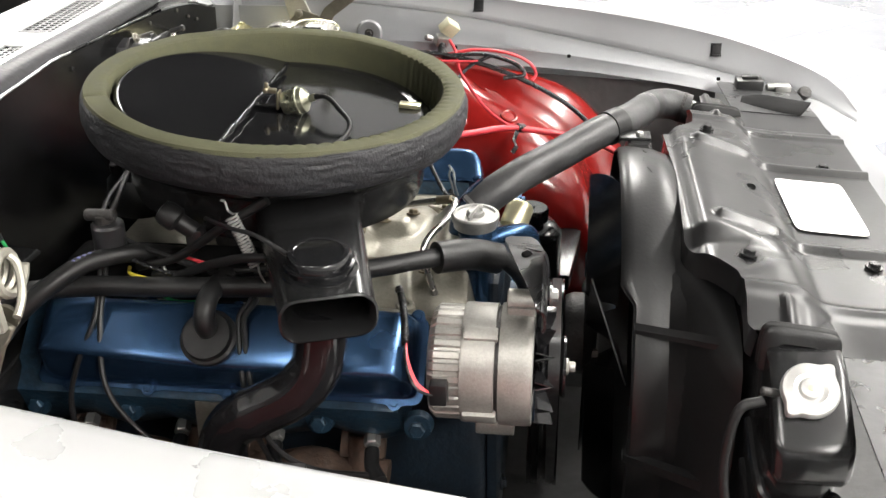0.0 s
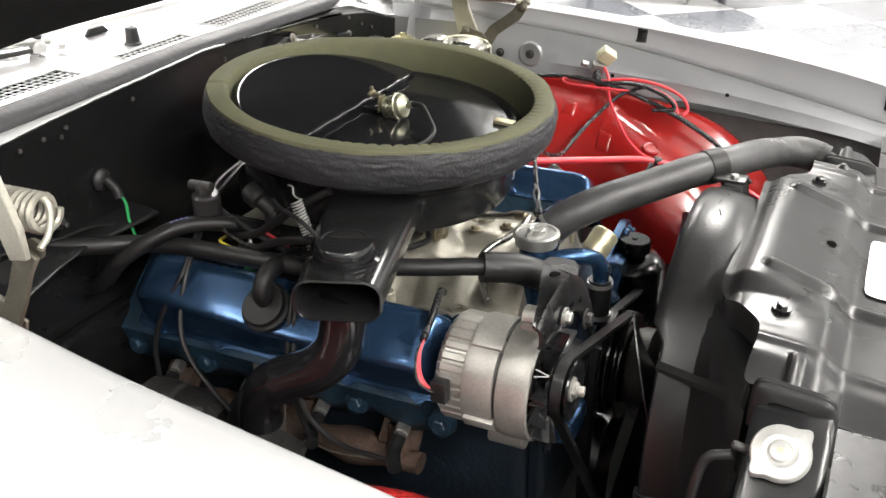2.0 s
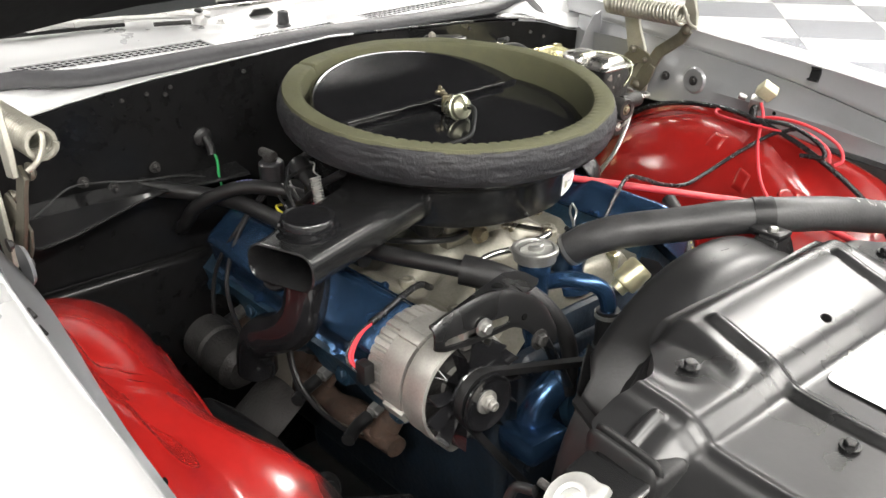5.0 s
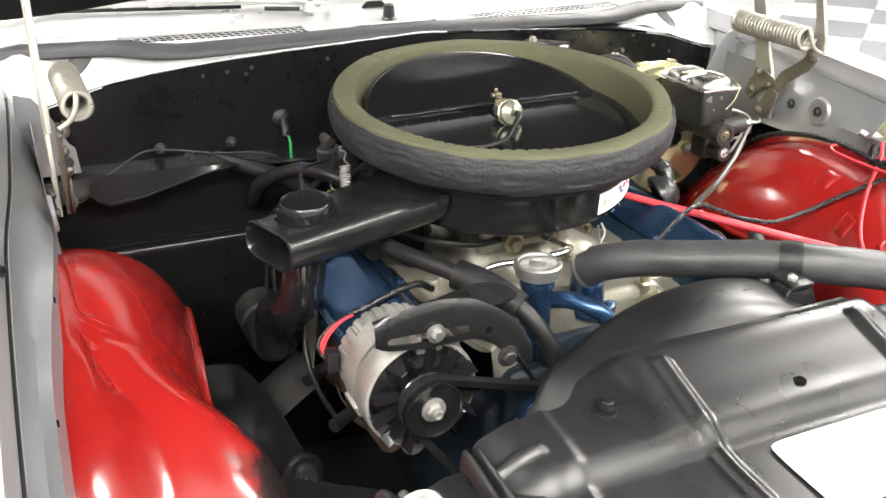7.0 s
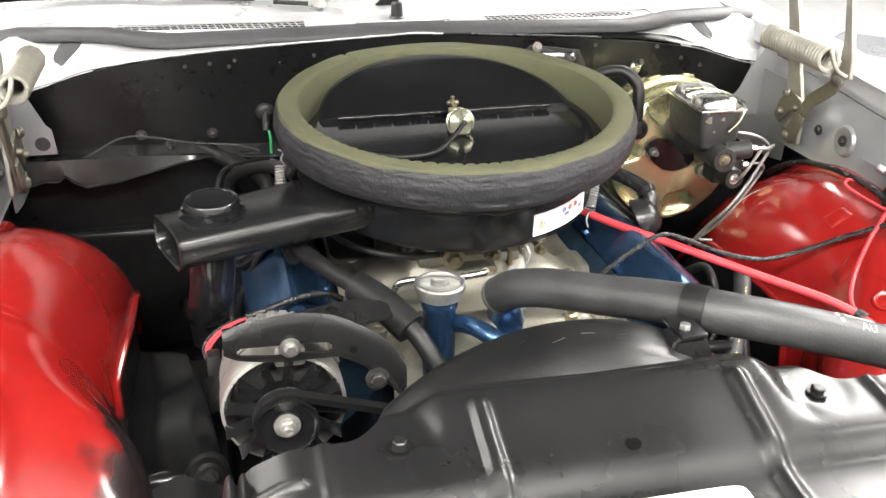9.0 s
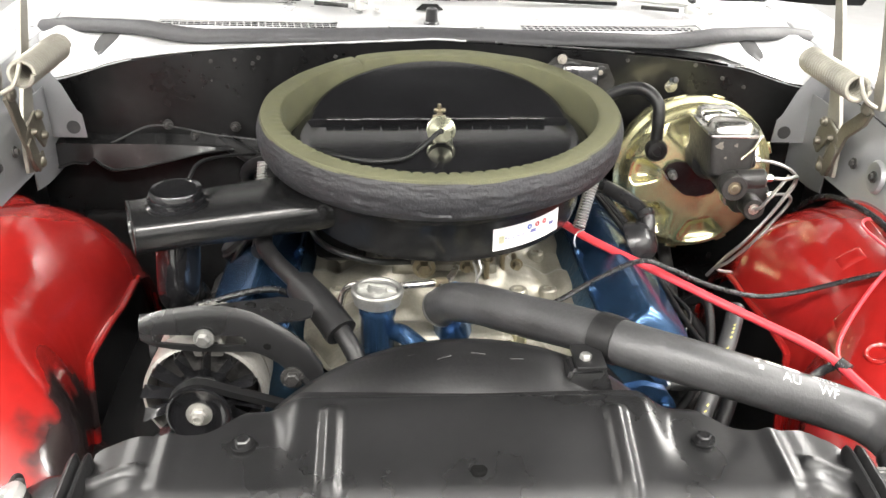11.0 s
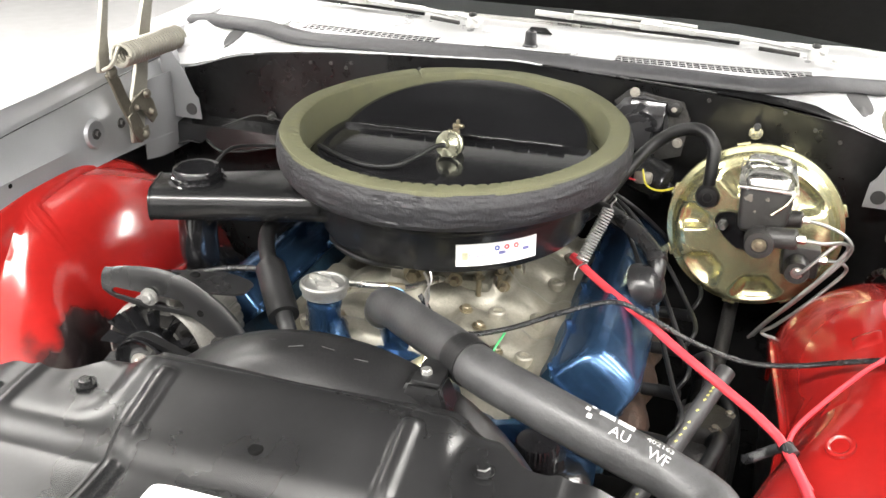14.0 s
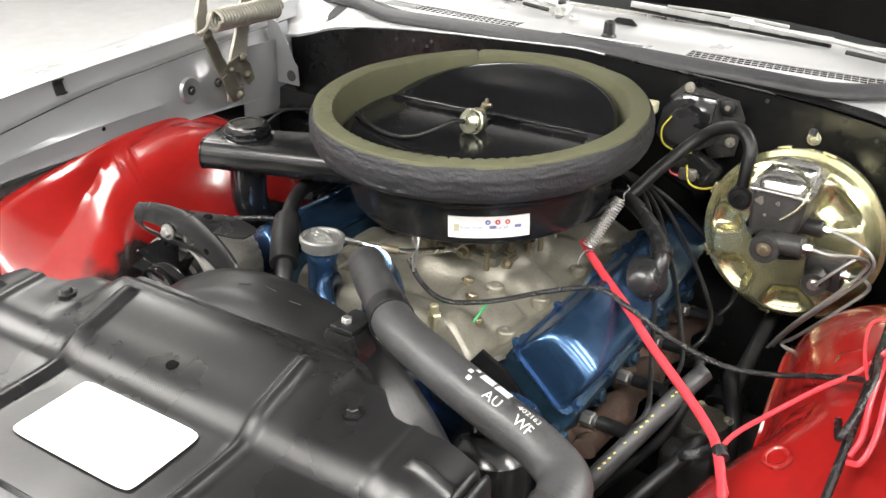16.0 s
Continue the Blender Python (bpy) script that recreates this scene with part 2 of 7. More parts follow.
def sweep(path, rad, seg=12, caps=(True, True), flat=None, up=None):
    """A tube along path; rad is a number or a function of 0..1; flat squeezes the section."""
    loops = []
    n = len(path)
    tan0 = (path[1] - path[0]).normalized()
    u = Vector(up) if up else tan0.orthogonal()
    u = (u - tan0 * u.dot(tan0)).normalized()
    for i, p in enumerate(path):
        t = (path[min(i + 1, n - 1)] - path[max(i - 1, 0)]).normalized()
        u = (u - t * u.dot(t)).normalized()
        w = t.cross(u)
        r = rad(i / (n - 1)) if callable(rad) else rad
        f = flat or 1.0
        loops.append([p + u * (r * math.cos(k * 2 * math.pi / seg)) + w * (r * f * math.sin(k * 2 * math.pi / seg)) for k in range(seg)])
    return loft(loops, True, caps)


def pipe(pts, rad, seg=12, n=8, **kw):
    return sweep(spline(pts, n), rad, seg, **kw)


def cyl(p0, p1, r, seg=20, bev=0.0015, r1=None):
    p0, p1 = Vector(p0), Vector(p1)
    h = (p1 - p0).length
    r1 = r if r1 is None else r1
    b = min(bev, r * 0.4, h * 0.4)
    return lathe([(0, 0), (r - b, 0), (r, b), (r1, h - b), (r1 - b, h), (0, h)], p0, p1 - p0, seg)


def sheet(fn, us, vs, thick=0.0, skip=None):
    bm = bmesh.new()
    g = [[bm.verts.new(fn(u, v)) for v in vs] for u in us]
    for i in range(len(us) - 1):
        for j in range(len(vs) - 1):
            if skip and skip((us[i] + us[i + 1]) / 2, (vs[j] + vs[j + 1]) / 2):
                continue
            bm.faces.new((g[i][j], g[i + 1][j], g[i + 1][j + 1], g[i][j + 1]))
    loose = [v for v in bm.verts if not v.link_faces]
    bmesh.ops.delete(bm, geom=loose, context="VERTS")
    if thick:
        bmesh.ops.recalc_face_normals(bm, faces=bm.faces[:])
        bmesh.ops.solidify(bm, geom=bm.faces[:], thickness=thick)
    return bm


def lin(a, b, n):
    return [a + (b - a) * i / (n - 1) for i in range(n)]


def merged(*lists):
    s = sorted(v for l in lists for v in l)
    out = [s[0]]
    for v in s[1:]:
        if v - out[-1] > 1e-4:
            out.append(v)
    return out


def smooth(x, a, b):
    t = min(1, max(0, (x - a) / (b - a)))
    return t * t * (3 - 2 * t)


def curve(x, pts):
    """Smooth interpolation through (x, value) pairs, without overshoot."""
    if x <= pts[0][0]:
        return pts[0][1]
    n = len(pts)
    d = [(pts[i + 1][1] - pts[i][1]) / (pts[i + 1][0] - pts[i][0]) for i in range(n - 1)]
    for i in range(n - 1):
        (a, va), (b, vb) = pts[i], pts[i + 1]
        if x <= b:
            s0 = d[i] if i == 0 else (0 if d[i - 1] * d[i] <= 0 else 2 * d[i - 1] * d[i] / (d[i - 1] + d[i]))
            s1 = d[i] if i == n - 2 else (0 if d[i + 1] * d[i] <= 0 else 2 * d[i + 1] * d[i] / (d[i + 1] + d[i]))
            h = b - a
            t = (x - a) / h
            return va * (1 + 2 * t) * (1 - t) ** 2 + h * s0 * t * (1 - t) ** 2 + vb * t * t * (3 - 2 * t) - h * s1 * t * t * (1 - t)
    return pts[-1][1]


def line(x, pts):
    return float(np.interp(x, [p[0] for p in pts], [p[1] for p in pts]))


def hexbolt(at, axis=(0, 0, 1), r=0.007, h=0.006, washer=True):
    """Hex head with a washer face."""
    a, u, w = frame_of(axis)
    o = Vector(at)
    def ring(rr, hh, n=6):
        return [o + a * hh + (u * math.cos(t * 2 * math.pi / n) + w * math.sin(t * 2 * math.pi / n)) * rr for t in range(n)]
    b = loft([ring(r, 0), ring(r, h * 0.8), ring(r * 0.8, h)])
    if washer:
        b = join(b, lathe([(0, -0.001), (r * 1.5, -0.001), (r * 1.5, 0.0012), (0, 0.0012)], at, axis, 18))
    return b


def prism(poly, depth, m):
    """A flat outline (x, y) given thickness, then placed by m."""
    bm = bmesh.new()
    lo = [bm.verts.new((x, y, -depth / 2)) for x, y in poly]
    hi = [bm.verts.new((x, y, depth / 2)) for x, y in poly]
    n = len(poly)
    bm.faces.new(lo[::-1])
    bm.faces.new(hi)
    for i in range(n):
        bm.faces.new((lo[i], lo[(i + 1) % n], hi[(i + 1) % n], hi[i]))
    return moved(bm, m)


def rounded(w, h, r, n=5):
    out = []
    for cx, cy, a0 in ((w / 2 - r, h / 2 - r, 0), (-w / 2 + r, h / 2 - r, 90), (-w / 2 + r, -h / 2 + r, 180), (w / 2 - r, -h / 2 + r, 270)):
        for k in range(n + 1):
            a = radians(a0 + 90 * k / n)
            out.append((cx + r * math.cos(a), cy + r * math.sin(a)))
    return out


def lettering(name, text, size, fn, material, parent):
    """Raised text; fn turns its flat (x, y) into a place on the surface."""
    c = bpy.data.curves.new(name, "FONT")
    c.body, c.size, c.align_x = text, size, "CENTER"
    c.resolution_u = 2
    tmp = bpy.data.objects.new("t", c)
    scene.collection.objects.link(tmp)
    bpy.context.view_layer.update()
    me = bpy.data.meshes.new_from_object(tmp.evaluated_get(bpy.context.evaluated_depsgraph_get()))
    bpy.data.objects.remove(tmp)
    bm = bmesh.new()
    bm.from_mesh(me)
    bpy.data.meshes.remove(me)
    bmesh.ops.triangulate(bm, faces=bm.faces[:])
    for _ in range(2):
        long = [e for e in bm.edges if e.calc_length() > size * 0.35]
        if long:
            bmesh.ops.subdivide_edges(bm, edges=long, cuts=1)
    for v in bm.verts:
        v.co = fn(v.co.x, v.co.y)
    return part(name, bm, material, parent)


# ---- the shop: floor, walls, ceiling ----
floor = tagged(part("floor", box(-8, 8, -8, 8, -0.1, -0.006, 0), "grout"), "checkered shop floor with white and grey tiles", "floor", kind="structure")
tagged(part("wall_north", box(-8, 8, 8.0, 8.2, -0.1, 3.4, 0), "wall"), "plain white shop wall", "wall", kind="structure")
tagged(part("wall_south", box(-8, 8, -8.2, -8.0, -0.1, 3.4, 0), "wall"), "plain white shop wall", "wall", kind="structure")
tagged(part("wall_east", box(8.0, 8.2, -8.2, 8.2, -0.1, 3.4, 0), "wall"), "plain white shop wall", "wall", kind="structure")
tagged(part("wall_west", box(-8.2, -8.0, -8.2, 8.2, -0.1, 3.4, 0), "wall"), "plain white shop wall", "wall", kind="structure")
tagged(part("ceiling", box(-8.2, 8.2, -8.2, 8.2, 3.4, 3.5, 0), "wall"), "plain white shop ceiling", "ceiling", kind="structure")
for lx, ly, watts in LAMPS:
    fx = thing("ceiling_light", "white fluorescent ceiling light with long diffuser", "light", group="ceiling lights")
    part("housing", box(lx - 0.28, lx + 0.28, ly - 1.25, ly + 1.25, 3.22, 3.4, 0.01), "wall", fx)
    part("diffuser", box(lx - 0.26, lx + 0.26, ly - 1.2, ly + 1.2, 3.19, 3.22, 0.004), "lampglow", fx)

# ---- car body ----
def seam_y(x):
    return crest_y(x) - 0.017


def seam_z(x):
    return curve(x, [(-0.75, 0.975), (-0.2, 0.945), (0.0, 0.925), (0.19, 0.900), (0.415, 0.857), (0.637, 0.811), (0.75, 0.785), (0.89, 0.750), (1.0, 0.695)])


def crest_y(x):
    return curve(x, [(-0.75, 0.72), (-0.3, 0.692), (0.0, 0.702), (0.19, 0.718), (0.5, 0.727), (0.8, 0.730), (1.0, 0.705)])


def crest_z(x):
    return curve(x, [(-1.3, 1.01), (-0.3, 0.985), (-0.05, 0.962), (0.17, 0.940), (0.34, 0.921), (0.5, 0.900), (0.7, 0.862), (0.86, 0.812), (0.95, 0.770), (1.0, 0.715)])


def flange_y(x):
    return curve(x, [(-0.4, 0.65), (0.0, 0.645), (0.4, 0.675), (0.75, 0.680), (1.02, 0.68)])


def flange_z(x):
    return curve(x, [(-0.4, 0.80), (0.0, 0.815), (0.35, 0.802), (0.63, 0.770), (0.80, 0.735), (0.9, 0.71), (1.02, 0.66)])


def fender(side, name, label):
    f = thing(name, label, "fender")
    xs = lin(-1.3, 1.0, 70)

    def outer(x, k):
        y, z = crest_y(x), crest_z(x)
        ys_, zs_ = seam_y(x) + 0.002, seam_z(x) + 0.002
        lip = [(ys_ - y, zs_ - z - 0.006), (ys_ - y, zs_ - z), ((ys_ - y) * 0.95, (zs_ - z) * 0.9), ((ys_ - y) * 0.5, (zs_ - z) * 0.42), (-0.008, -0.0035), (-0.003, 0.0)]
        pts = lip + [(0.006, 0.0015), (0.05, -0.002), (0.10, -0.014), (0.14, -0.035), (0.175, -0.072), (0.20, -0.128), (0.213, -0.22), (0.208, -0.34), (0.19, -0.46)]
        return Vector((x, side * (y + pts[k][0]), z + pts[k][1]))
    part("fender_skin", sheet(outer, xs, list(range(4, 15)), 0.0015), "silver", f)
    # same paint as the skin, drawn darker because the lip faces inward
    part("fender_lip", sheet(outer, xs, list(range(5)), 0.0015), "lip", f, "inner lip in a shaded copy of the silver paint")
    xs2 = lin(-0.30, 0.97, 60)

    def inner(x, k):
        y0, z0, y1, z1 = flange_y(x), flange_z(x), seam_y(x), seam_z(x)
        d = z1 - z0
        pts = [(y0 + 0.012, z0 - 0.004), (y0 - 0.004, z0), (y0, z0 + 0.010), (y0 + 0.002, z0 + d * 0.4), (y0 + (y1 - y0) * 0.45, z1 - 0.042), (y1 - 0.006, z1 - 0.018), (y1 - 0.003, z1 - 0.005)]
        return Vector((x, side * pts[int(k)][0], pts[int(k)][1]))
    part("inner_flange", sheet(inner, xs2, list(range(7)), 0.0015), "jamb", f, "grey-painted fender flange with holes")
    part("seam_strip", sheet(lambda x, k: Vector((x, side * (seam_y(x) + (0.003 if k else -0.004)), seam_z(x) - 0.0065)), xs2, [0, 1], 0.002), "rubber", f)
    for bx, dz in ((0.03, 0.056), (-0.035, 0.054)) if side > 0 else ((0.011, 0.055), (-0.058, 0.056)):
        by, bz = flange_y(bx) - 0.002, flange_z(bx) + dz
        if bx > 0:
            part("boss", lathe([(0, 0), (0.026, 0), (0.0225, 0.005), (0.019, 0.0055), (0.012, 0.0035), (0, 0.003)], (bx, side * by, bz), (0, -side, 0.08), 28), "jamb", f)
        part("bolt", hexbolt((bx, side * (by - 0.005), bz), (0, -side, 0.08), 0.006, 0.006), "iron", f)
    for hx, dz in ((0.425, 0.025), (0.72, 0.026), (0.20, 0.03)):
        # no real hole: a dark disc on the flange stands for its shade
        part("hole_disc", cyl((hx, side * (flange_y(hx) + 0.001), flange_z(hx) + dz), (hx, side * (flange_y(hx) - 0.0015), flange_z(hx) + dz), 0.004, 12), "dark", f)
    for cx in (0.242, 0.715):
        cy, cz = side * (seam_y(cx) + crest_y(cx)) / 2, (seam_z(cx) + crest_z(cx)) / 2
        tilt = math.degrees(math.atan2(crest_z(cx) - seam_z(cx), crest_y(cx) - seam_y(cx)))
        part("clip", moved(join(box(-0.010, 0.010, -0.013, 0.013, 0.001, 0.005, 0.001), box(-0.010, 0.010, -0.013, -0.009, 0.004, 0.011, 0.001), box(-0.010, 0.010, 0.009, 0.013, 0.004, 0.009, 0.001)), pose(cx, cy, cz, tilt * side, 0, 0)), "rubber", f, "black rubber bumper clip")
    return f


fender(1, "fender", "silver-painted driver side front fender with grey flange")
fender(-1, "fender", "silver-painted passenger side front fender with grey flange")


def wheelhouse(side):
    w = thing("inner_fender", "glossy red plastic inner fender over the wheel", "inner fender", group="inner fenders")
    us = lin(-0.24, 0.56, 64)
    vs = lin(0, 1, 44)

    def fn(x, v):
        dx = x - 0.03
        top = 0.826 - 0.9 * max(0, x - 0.46)
        if dx > 0:
            top -= 0.62 - math.sqrt(0.62 ** 2 - dx * dx)
        if x < 0.08:
            top -= 0.335 - math.sqrt(0.335 ** 2 - (0.08 - x) ** 2)
        rim = curve(x, [(-0.24, 0.655), (-0.19, 0.715), (-0.12, 0.768), (-0.05, 0.803), (0.03, 0.822), (0.16, 0.822), (0.25, 0.814), (0.33, 0.802), (0.40, 0.782), (0.45, 0.752), (0.50, 0.700), (0.56, 0.620)])
        yo = 0.672 + 0.02 * smooth(x, 0.2, 0.5)
        yi = curve(x, [(-0.24, 0.50), (-0.05, 0.478), (0.06, 0.486), (0.2, 0.498), (0.36, 0.446), (0.45, 0.438), (0.56, 0.48)])
        # the passenger side slopes off more evenly from the flange
        m = 0.25 * smooth(x, -0.10, 0.0) * (1 - smooth(x, 0.27, 0.36)) if side < 0 else 0.0
        wd = 0.13 + 0.025 * (1 - smooth(x, -0.05, 0.2)) + 0.03 * m
        if v < 0.4:
            t = v / 0.4
            y = yo + (yi + wd - yo) * t
            z = rim + (top - rim) * smooth(t, 0.0, 0.95) + 0.012 * math.sin(t * math.pi) - 0.018 * (1 - t) ** 2 - 0.008 * t * t
            z += 0.006 * math.exp(-((y - 0.635) / 0.008) ** 2) * smooth(x, -0.2, -0.05) * (1 - smooth(x, 0.25, 0.36))
            z -= 0.005 * math.exp(-((y - 0.615) / 0.006) ** 2) * smooth(x, 0.02, 0.06) * (1 - smooth(x, 0.26, 0.30))
        else:
            t = (v - 0.4) / 0.6
            a = min(1, t / 0.45) * math.pi / 2
            y = yi + wd - wd * math.sin(a)
            z = top - 0.008 - (0.150 + 0.035 * smooth(x, -0.06, 0.05) - 0.075 * smooth(x, 0.20, 0.36)) * ((1 - m) * (1 - math.cos(a)) + m * math.sin(a) ** 2)
            if t > 0.45:
                k = (t - 0.45) / 0.55
                z -= 0.30 * k
                y -= 0.012 * math.sin(k * math.pi) - 0.02 * k
        return Vector((x, side * y, z))
    def cut(x):
        return 0.64 + 0.40 * smooth(x, 0.165, 0.235)
    part("arch_panel", sheet(lambda x, v: fn(x, v * min(1, cut(x))), us, vs, 0.003), "red" if side > 0 else "redpatch", w)
    # added black sheet: stands for the dark opening below the arch's edge
    part("cutout_backing", sheet(lambda x, v: fn(x, v) + Vector((0, side * 0.014, 0)), us, vs, 0.003, lambda x, v: v < 0.66), "plastic", w, "added black sheet for the dark opening below the arch")
    part("rolled_edge", sweep([fn(x, min(1, cut(x))) + Vector((0, -side * 0.003, 0)) for x in lin(-0.22, 0.228, 60)], 0.0055, 8), "red" if side > 0 else "redpatch", w)
    # added black sheet: keeps the gap behind the arch dark
    part("closing_panel", sheet(lambda x, k: Vector((x, side * (0.690 + 0.004 * math.sin(x * 30)), 0.50 + (0.822 - 0.50) * k)), lin(-0.282, 0.10, 16), lin(0, 1, 8), 0.003), "plastic", w, "added black sheet closing the gap behind the arch")
    # front skirt below the arch
    def skirt(u, v):
        p = fn(0.56, u)
        return Vector((0.56 + 0.02 * v, p.y, p.z - 0.30 * v))
    part("front_skirt", sheet(skirt, vs, lin(0, 1, 6), 0.003), "red", w)
    if side > 0:
        v = min(lin(0.3, 0.8, 200), key=lambda q: abs(fn(0.315, q).y - 0.541))
        p, up = fn(0.315, v), (fn(0.320, v) - fn(0.310, v)).cross(fn(0.315, v + 0.01) - fn(0.315, v - 0.01)).normalized()
        up = up if up.z > 0 else -up
        for ex, ey in ((0.140, 0.572), (0.222, 0.540)):
            ve = min(lin(0.2, 0.8, 240), key=lambda q: abs(fn(ex, q).y - ey))
            part("pressed_pad", sheet(lambda a, b, ex=ex, ve=ve: fn(ex + 0.013 * a, ve + 0.022 * b) + Vector((0, -0.0016, 0.0022)) * (1 - max(abs(a), abs(b)) ** 6), lin(-1, 1, 9), lin(-1, 1, 9)), "red", w)
        part("plug", lathe([(0, 0.001), (0.0175, 0), (0.0165, 0.0032), (0.0140, 0.0040), (0.0115, 0.0030), (0.0105, 0.0016), (0, 0.0012)], p, up, 32), "red", w)
    else:
        for ex, ey, ez in ((0.377, -0.631, 0.7245),):
            part("drain_hole", cyl((ex, ey, ez - 0.004), (ex + 0.001, ey, ez + 0.0002), 0.004, 12), "dark", w)
    return w


wheelhouse(1)
wheelhouse(-1)

# underbody that closes the engine bay
tagged(part("underbody", box(-0.60, 1.05, -0.70, 0.70, 0.14, 0.19, 0.01), "under"), "dark frame and underbody below the engine", "underbody", kind="structure")
for s in (1, -1):
    rail = thing("frame_rail", "black steel frame rail with suspension arm", "frame", group="frame rails")
    part("rail", box(-0.3, 0.9, *sorted((s * 0.36, s * 0.46)), 0.24, 0.40, 0.015), "under", rail)
    part("control_arm", loft([[(x, s * y, z) for x, y, z in lp] for lp in (
        [(0.30, 0.30, 0.50), (0.44, 0.30, 0.50), (0.44, 0.30, 0.53), (0.30, 0.30, 0.53)],
        [(0.26, 0.42, 0.52), (0.46, 0.42, 0.52), (0.46, 0.42, 0.56), (0.26, 0.42, 0.56)],
        [(0.32, 0.56, 0.50), (0.40, 0.56, 0.50), (0.40, 0.56, 0.53), (0.32, 0.56, 0.53)])]), "black", rail)
    part("spring_tower", lathe([(0.10, 0), (0.10, 0.04), (0.085, 0.07), (0.06, 0.085), (0, 0.085)], (0.30, s * 0.42, 0.45), (0, 0, 1), 28), "black", rail)
    if s < 0:
        foot = [(-0.08, -0.50), (-0.062, -0.43), (-0.045, -0.408), (0.0, -0.395), (0.10, -0.378), (0.185, -0.364), (0.212, -0.372), (0.22, -0.40), (0.222, -0.50)]
        part("arm_tower", loft([[Vector((0.08 + (x - 0.08) * k, -0.44 + (y + 0.44) * k, z - 0.04 * smooth(x, 0.05, 0.22))) for x, y in foot] for z, k in ((0.36, 1.08), (0.46, 1.03), (0.535, 1.0), (0.552, 0.97), (0.561, 0.92), (0.564, 0.84))]), "black", rail, "dark stamped suspension arm tower")
        part("arm_bushing", lathe([(0, 0), (0.029, 0), (0.029, 0.007), (0.024, 0.012), (0.019, 0.012), (0.018, 0.017), (0.012, 0.019), (0.011, 0.024), (0, 0.025)], (0.219, -0.388, 0.528), (1, 0.12, 0.3), 28), "rubber", rail, "black rubber arm bushing")
        part("bushing_bolt", hexbolt((0.243, -0.385, 0.535), (1, 0.12, 0.3), 0.0085, 0.007), "iron", rail)
    part("bushing", cyl((0.47, s * 0.36, 0.52), (0.51, s * 0.36, 0.52), 0.024, 18), "rubber", rail)
    tagged(part("splash_panel", sheet(lambda u, v, s=s: Vector((u, s * (0.70 - 0.02 * v), 0.80 - 0.06 * max(0, u) - 0.55 * v)), lin(-0.3, 0.72, 8), lin(0, 1, 5), 0.003), "under"), "black inner splash panel behind the wheel arch", "panel", kind="structure")

# ---- firewall and cowl ----
def lip_z(y):
    return curve(abs(y), [(0.0, 0.998), (0.35, 0.978), (0.52, 0.957), (0.645, 0.922), (0.70, 0.915)])


tagged(part("firewall", sheet(lambda y, v: Vector((-0.285 - 0.004 * math.sin(v * 9), y, 0.185 + (lip_z(y) - 0.004 - 0.185) * v)), lin(-0.70, 0.70, 57), lin(0, 1, 24), 0.004), "firewall"), "glossy black painted firewall with bolts and grommets", "firewall", kind="structure")


def cowl_x(y):
    return 0.030 * (abs(y) / 0.65) ** 2


G1, G2, G3 = (-0.49, -0.172), (-0.084, 0.080), (0.157, 0.49)


def cowl_fn(x, y):
    a = abs(y)
    zs = 0.994 - 0.012 * smooth(a, 0.55, 0.72)
    if x > -0.33:
        t = (x + 0.33) / 0.05
        z = zs + (lip_z(y) - zs) * smooth(t, 0, 1)
    elif x > -0.45:
        z = zs - 0.002 * smooth(x, -0.45, -0.33)
    else:
        z = zs + 0.012 * smooth(-x, 0.45, 0.52) - 0.006 * smooth(-x, 0.52, 0.62)
    z -= 0.013 * math.exp(-((a - 0.590) / 0.028) ** 2 - ((x + 0.322) / 0.018) ** 2)
    z += 0.011 * math.exp(-((a - 0.648) / 0.018) ** 2 - ((x + 0.330) / 0.026) ** 2)
    z += 0.0022 * smooth(x, -0.335, -0.31) * smooth(a, 0.40, 0.55) * noise.noise(Vector((x * 55, y * 38, 1.5)))
    return Vector((x - cowl_x(y) * (1 if x < -0.30 else 0.3), y, z))


ys = merged(lin(-0.74, 0.74, 121), G1, G2, G3)
xs = merged(lin(-0.64, -0.28, 49), (-0.415, -0.362, -0.395))


def in_vent(x, y):
    return (-0.415 < x < -0.362 and (G1[0] < y < G1[1] or G3[0] < y < G3[1])) or (-0.395 < x < -0.362 and G2[0] < y < G2[1])


cowl = thing("cowl", "silver cowl panel with three air grilles", "cowl")
def lip_edge(y):
    return -0.2990 + 0.020 * smooth(y, 0.47, 0.60) + 0.020 * (1 - smooth(y, 0.0, 0.12)) + 0.0015 * noise.noise(Vector((y * 30, 4, 0)))


def cowl_panel(x, y):
    return cowl_fn(x if x <= -0.305 else -0.305 + (x + 0.305) / 0.025 * (lip_edge(y) + 0.305), y)


part("panel", sheet(cowl_panel, merged(xs, lin(-0.305, -0.28, 8)), ys, 0.0015, in_vent), "silver", cowl)
part("painted_lip", sheet(lambda v, y: cowl_fn(lip_edge(y) + max(0.001, -0.2798 - lip_edge(y)) * v, y) + Vector((0.0004, 0, 0.0004)), lin(0, 1, 5), lin(0.02, 0.58, 60)), "firewall", cowl, "front lip brushed over with black paint")
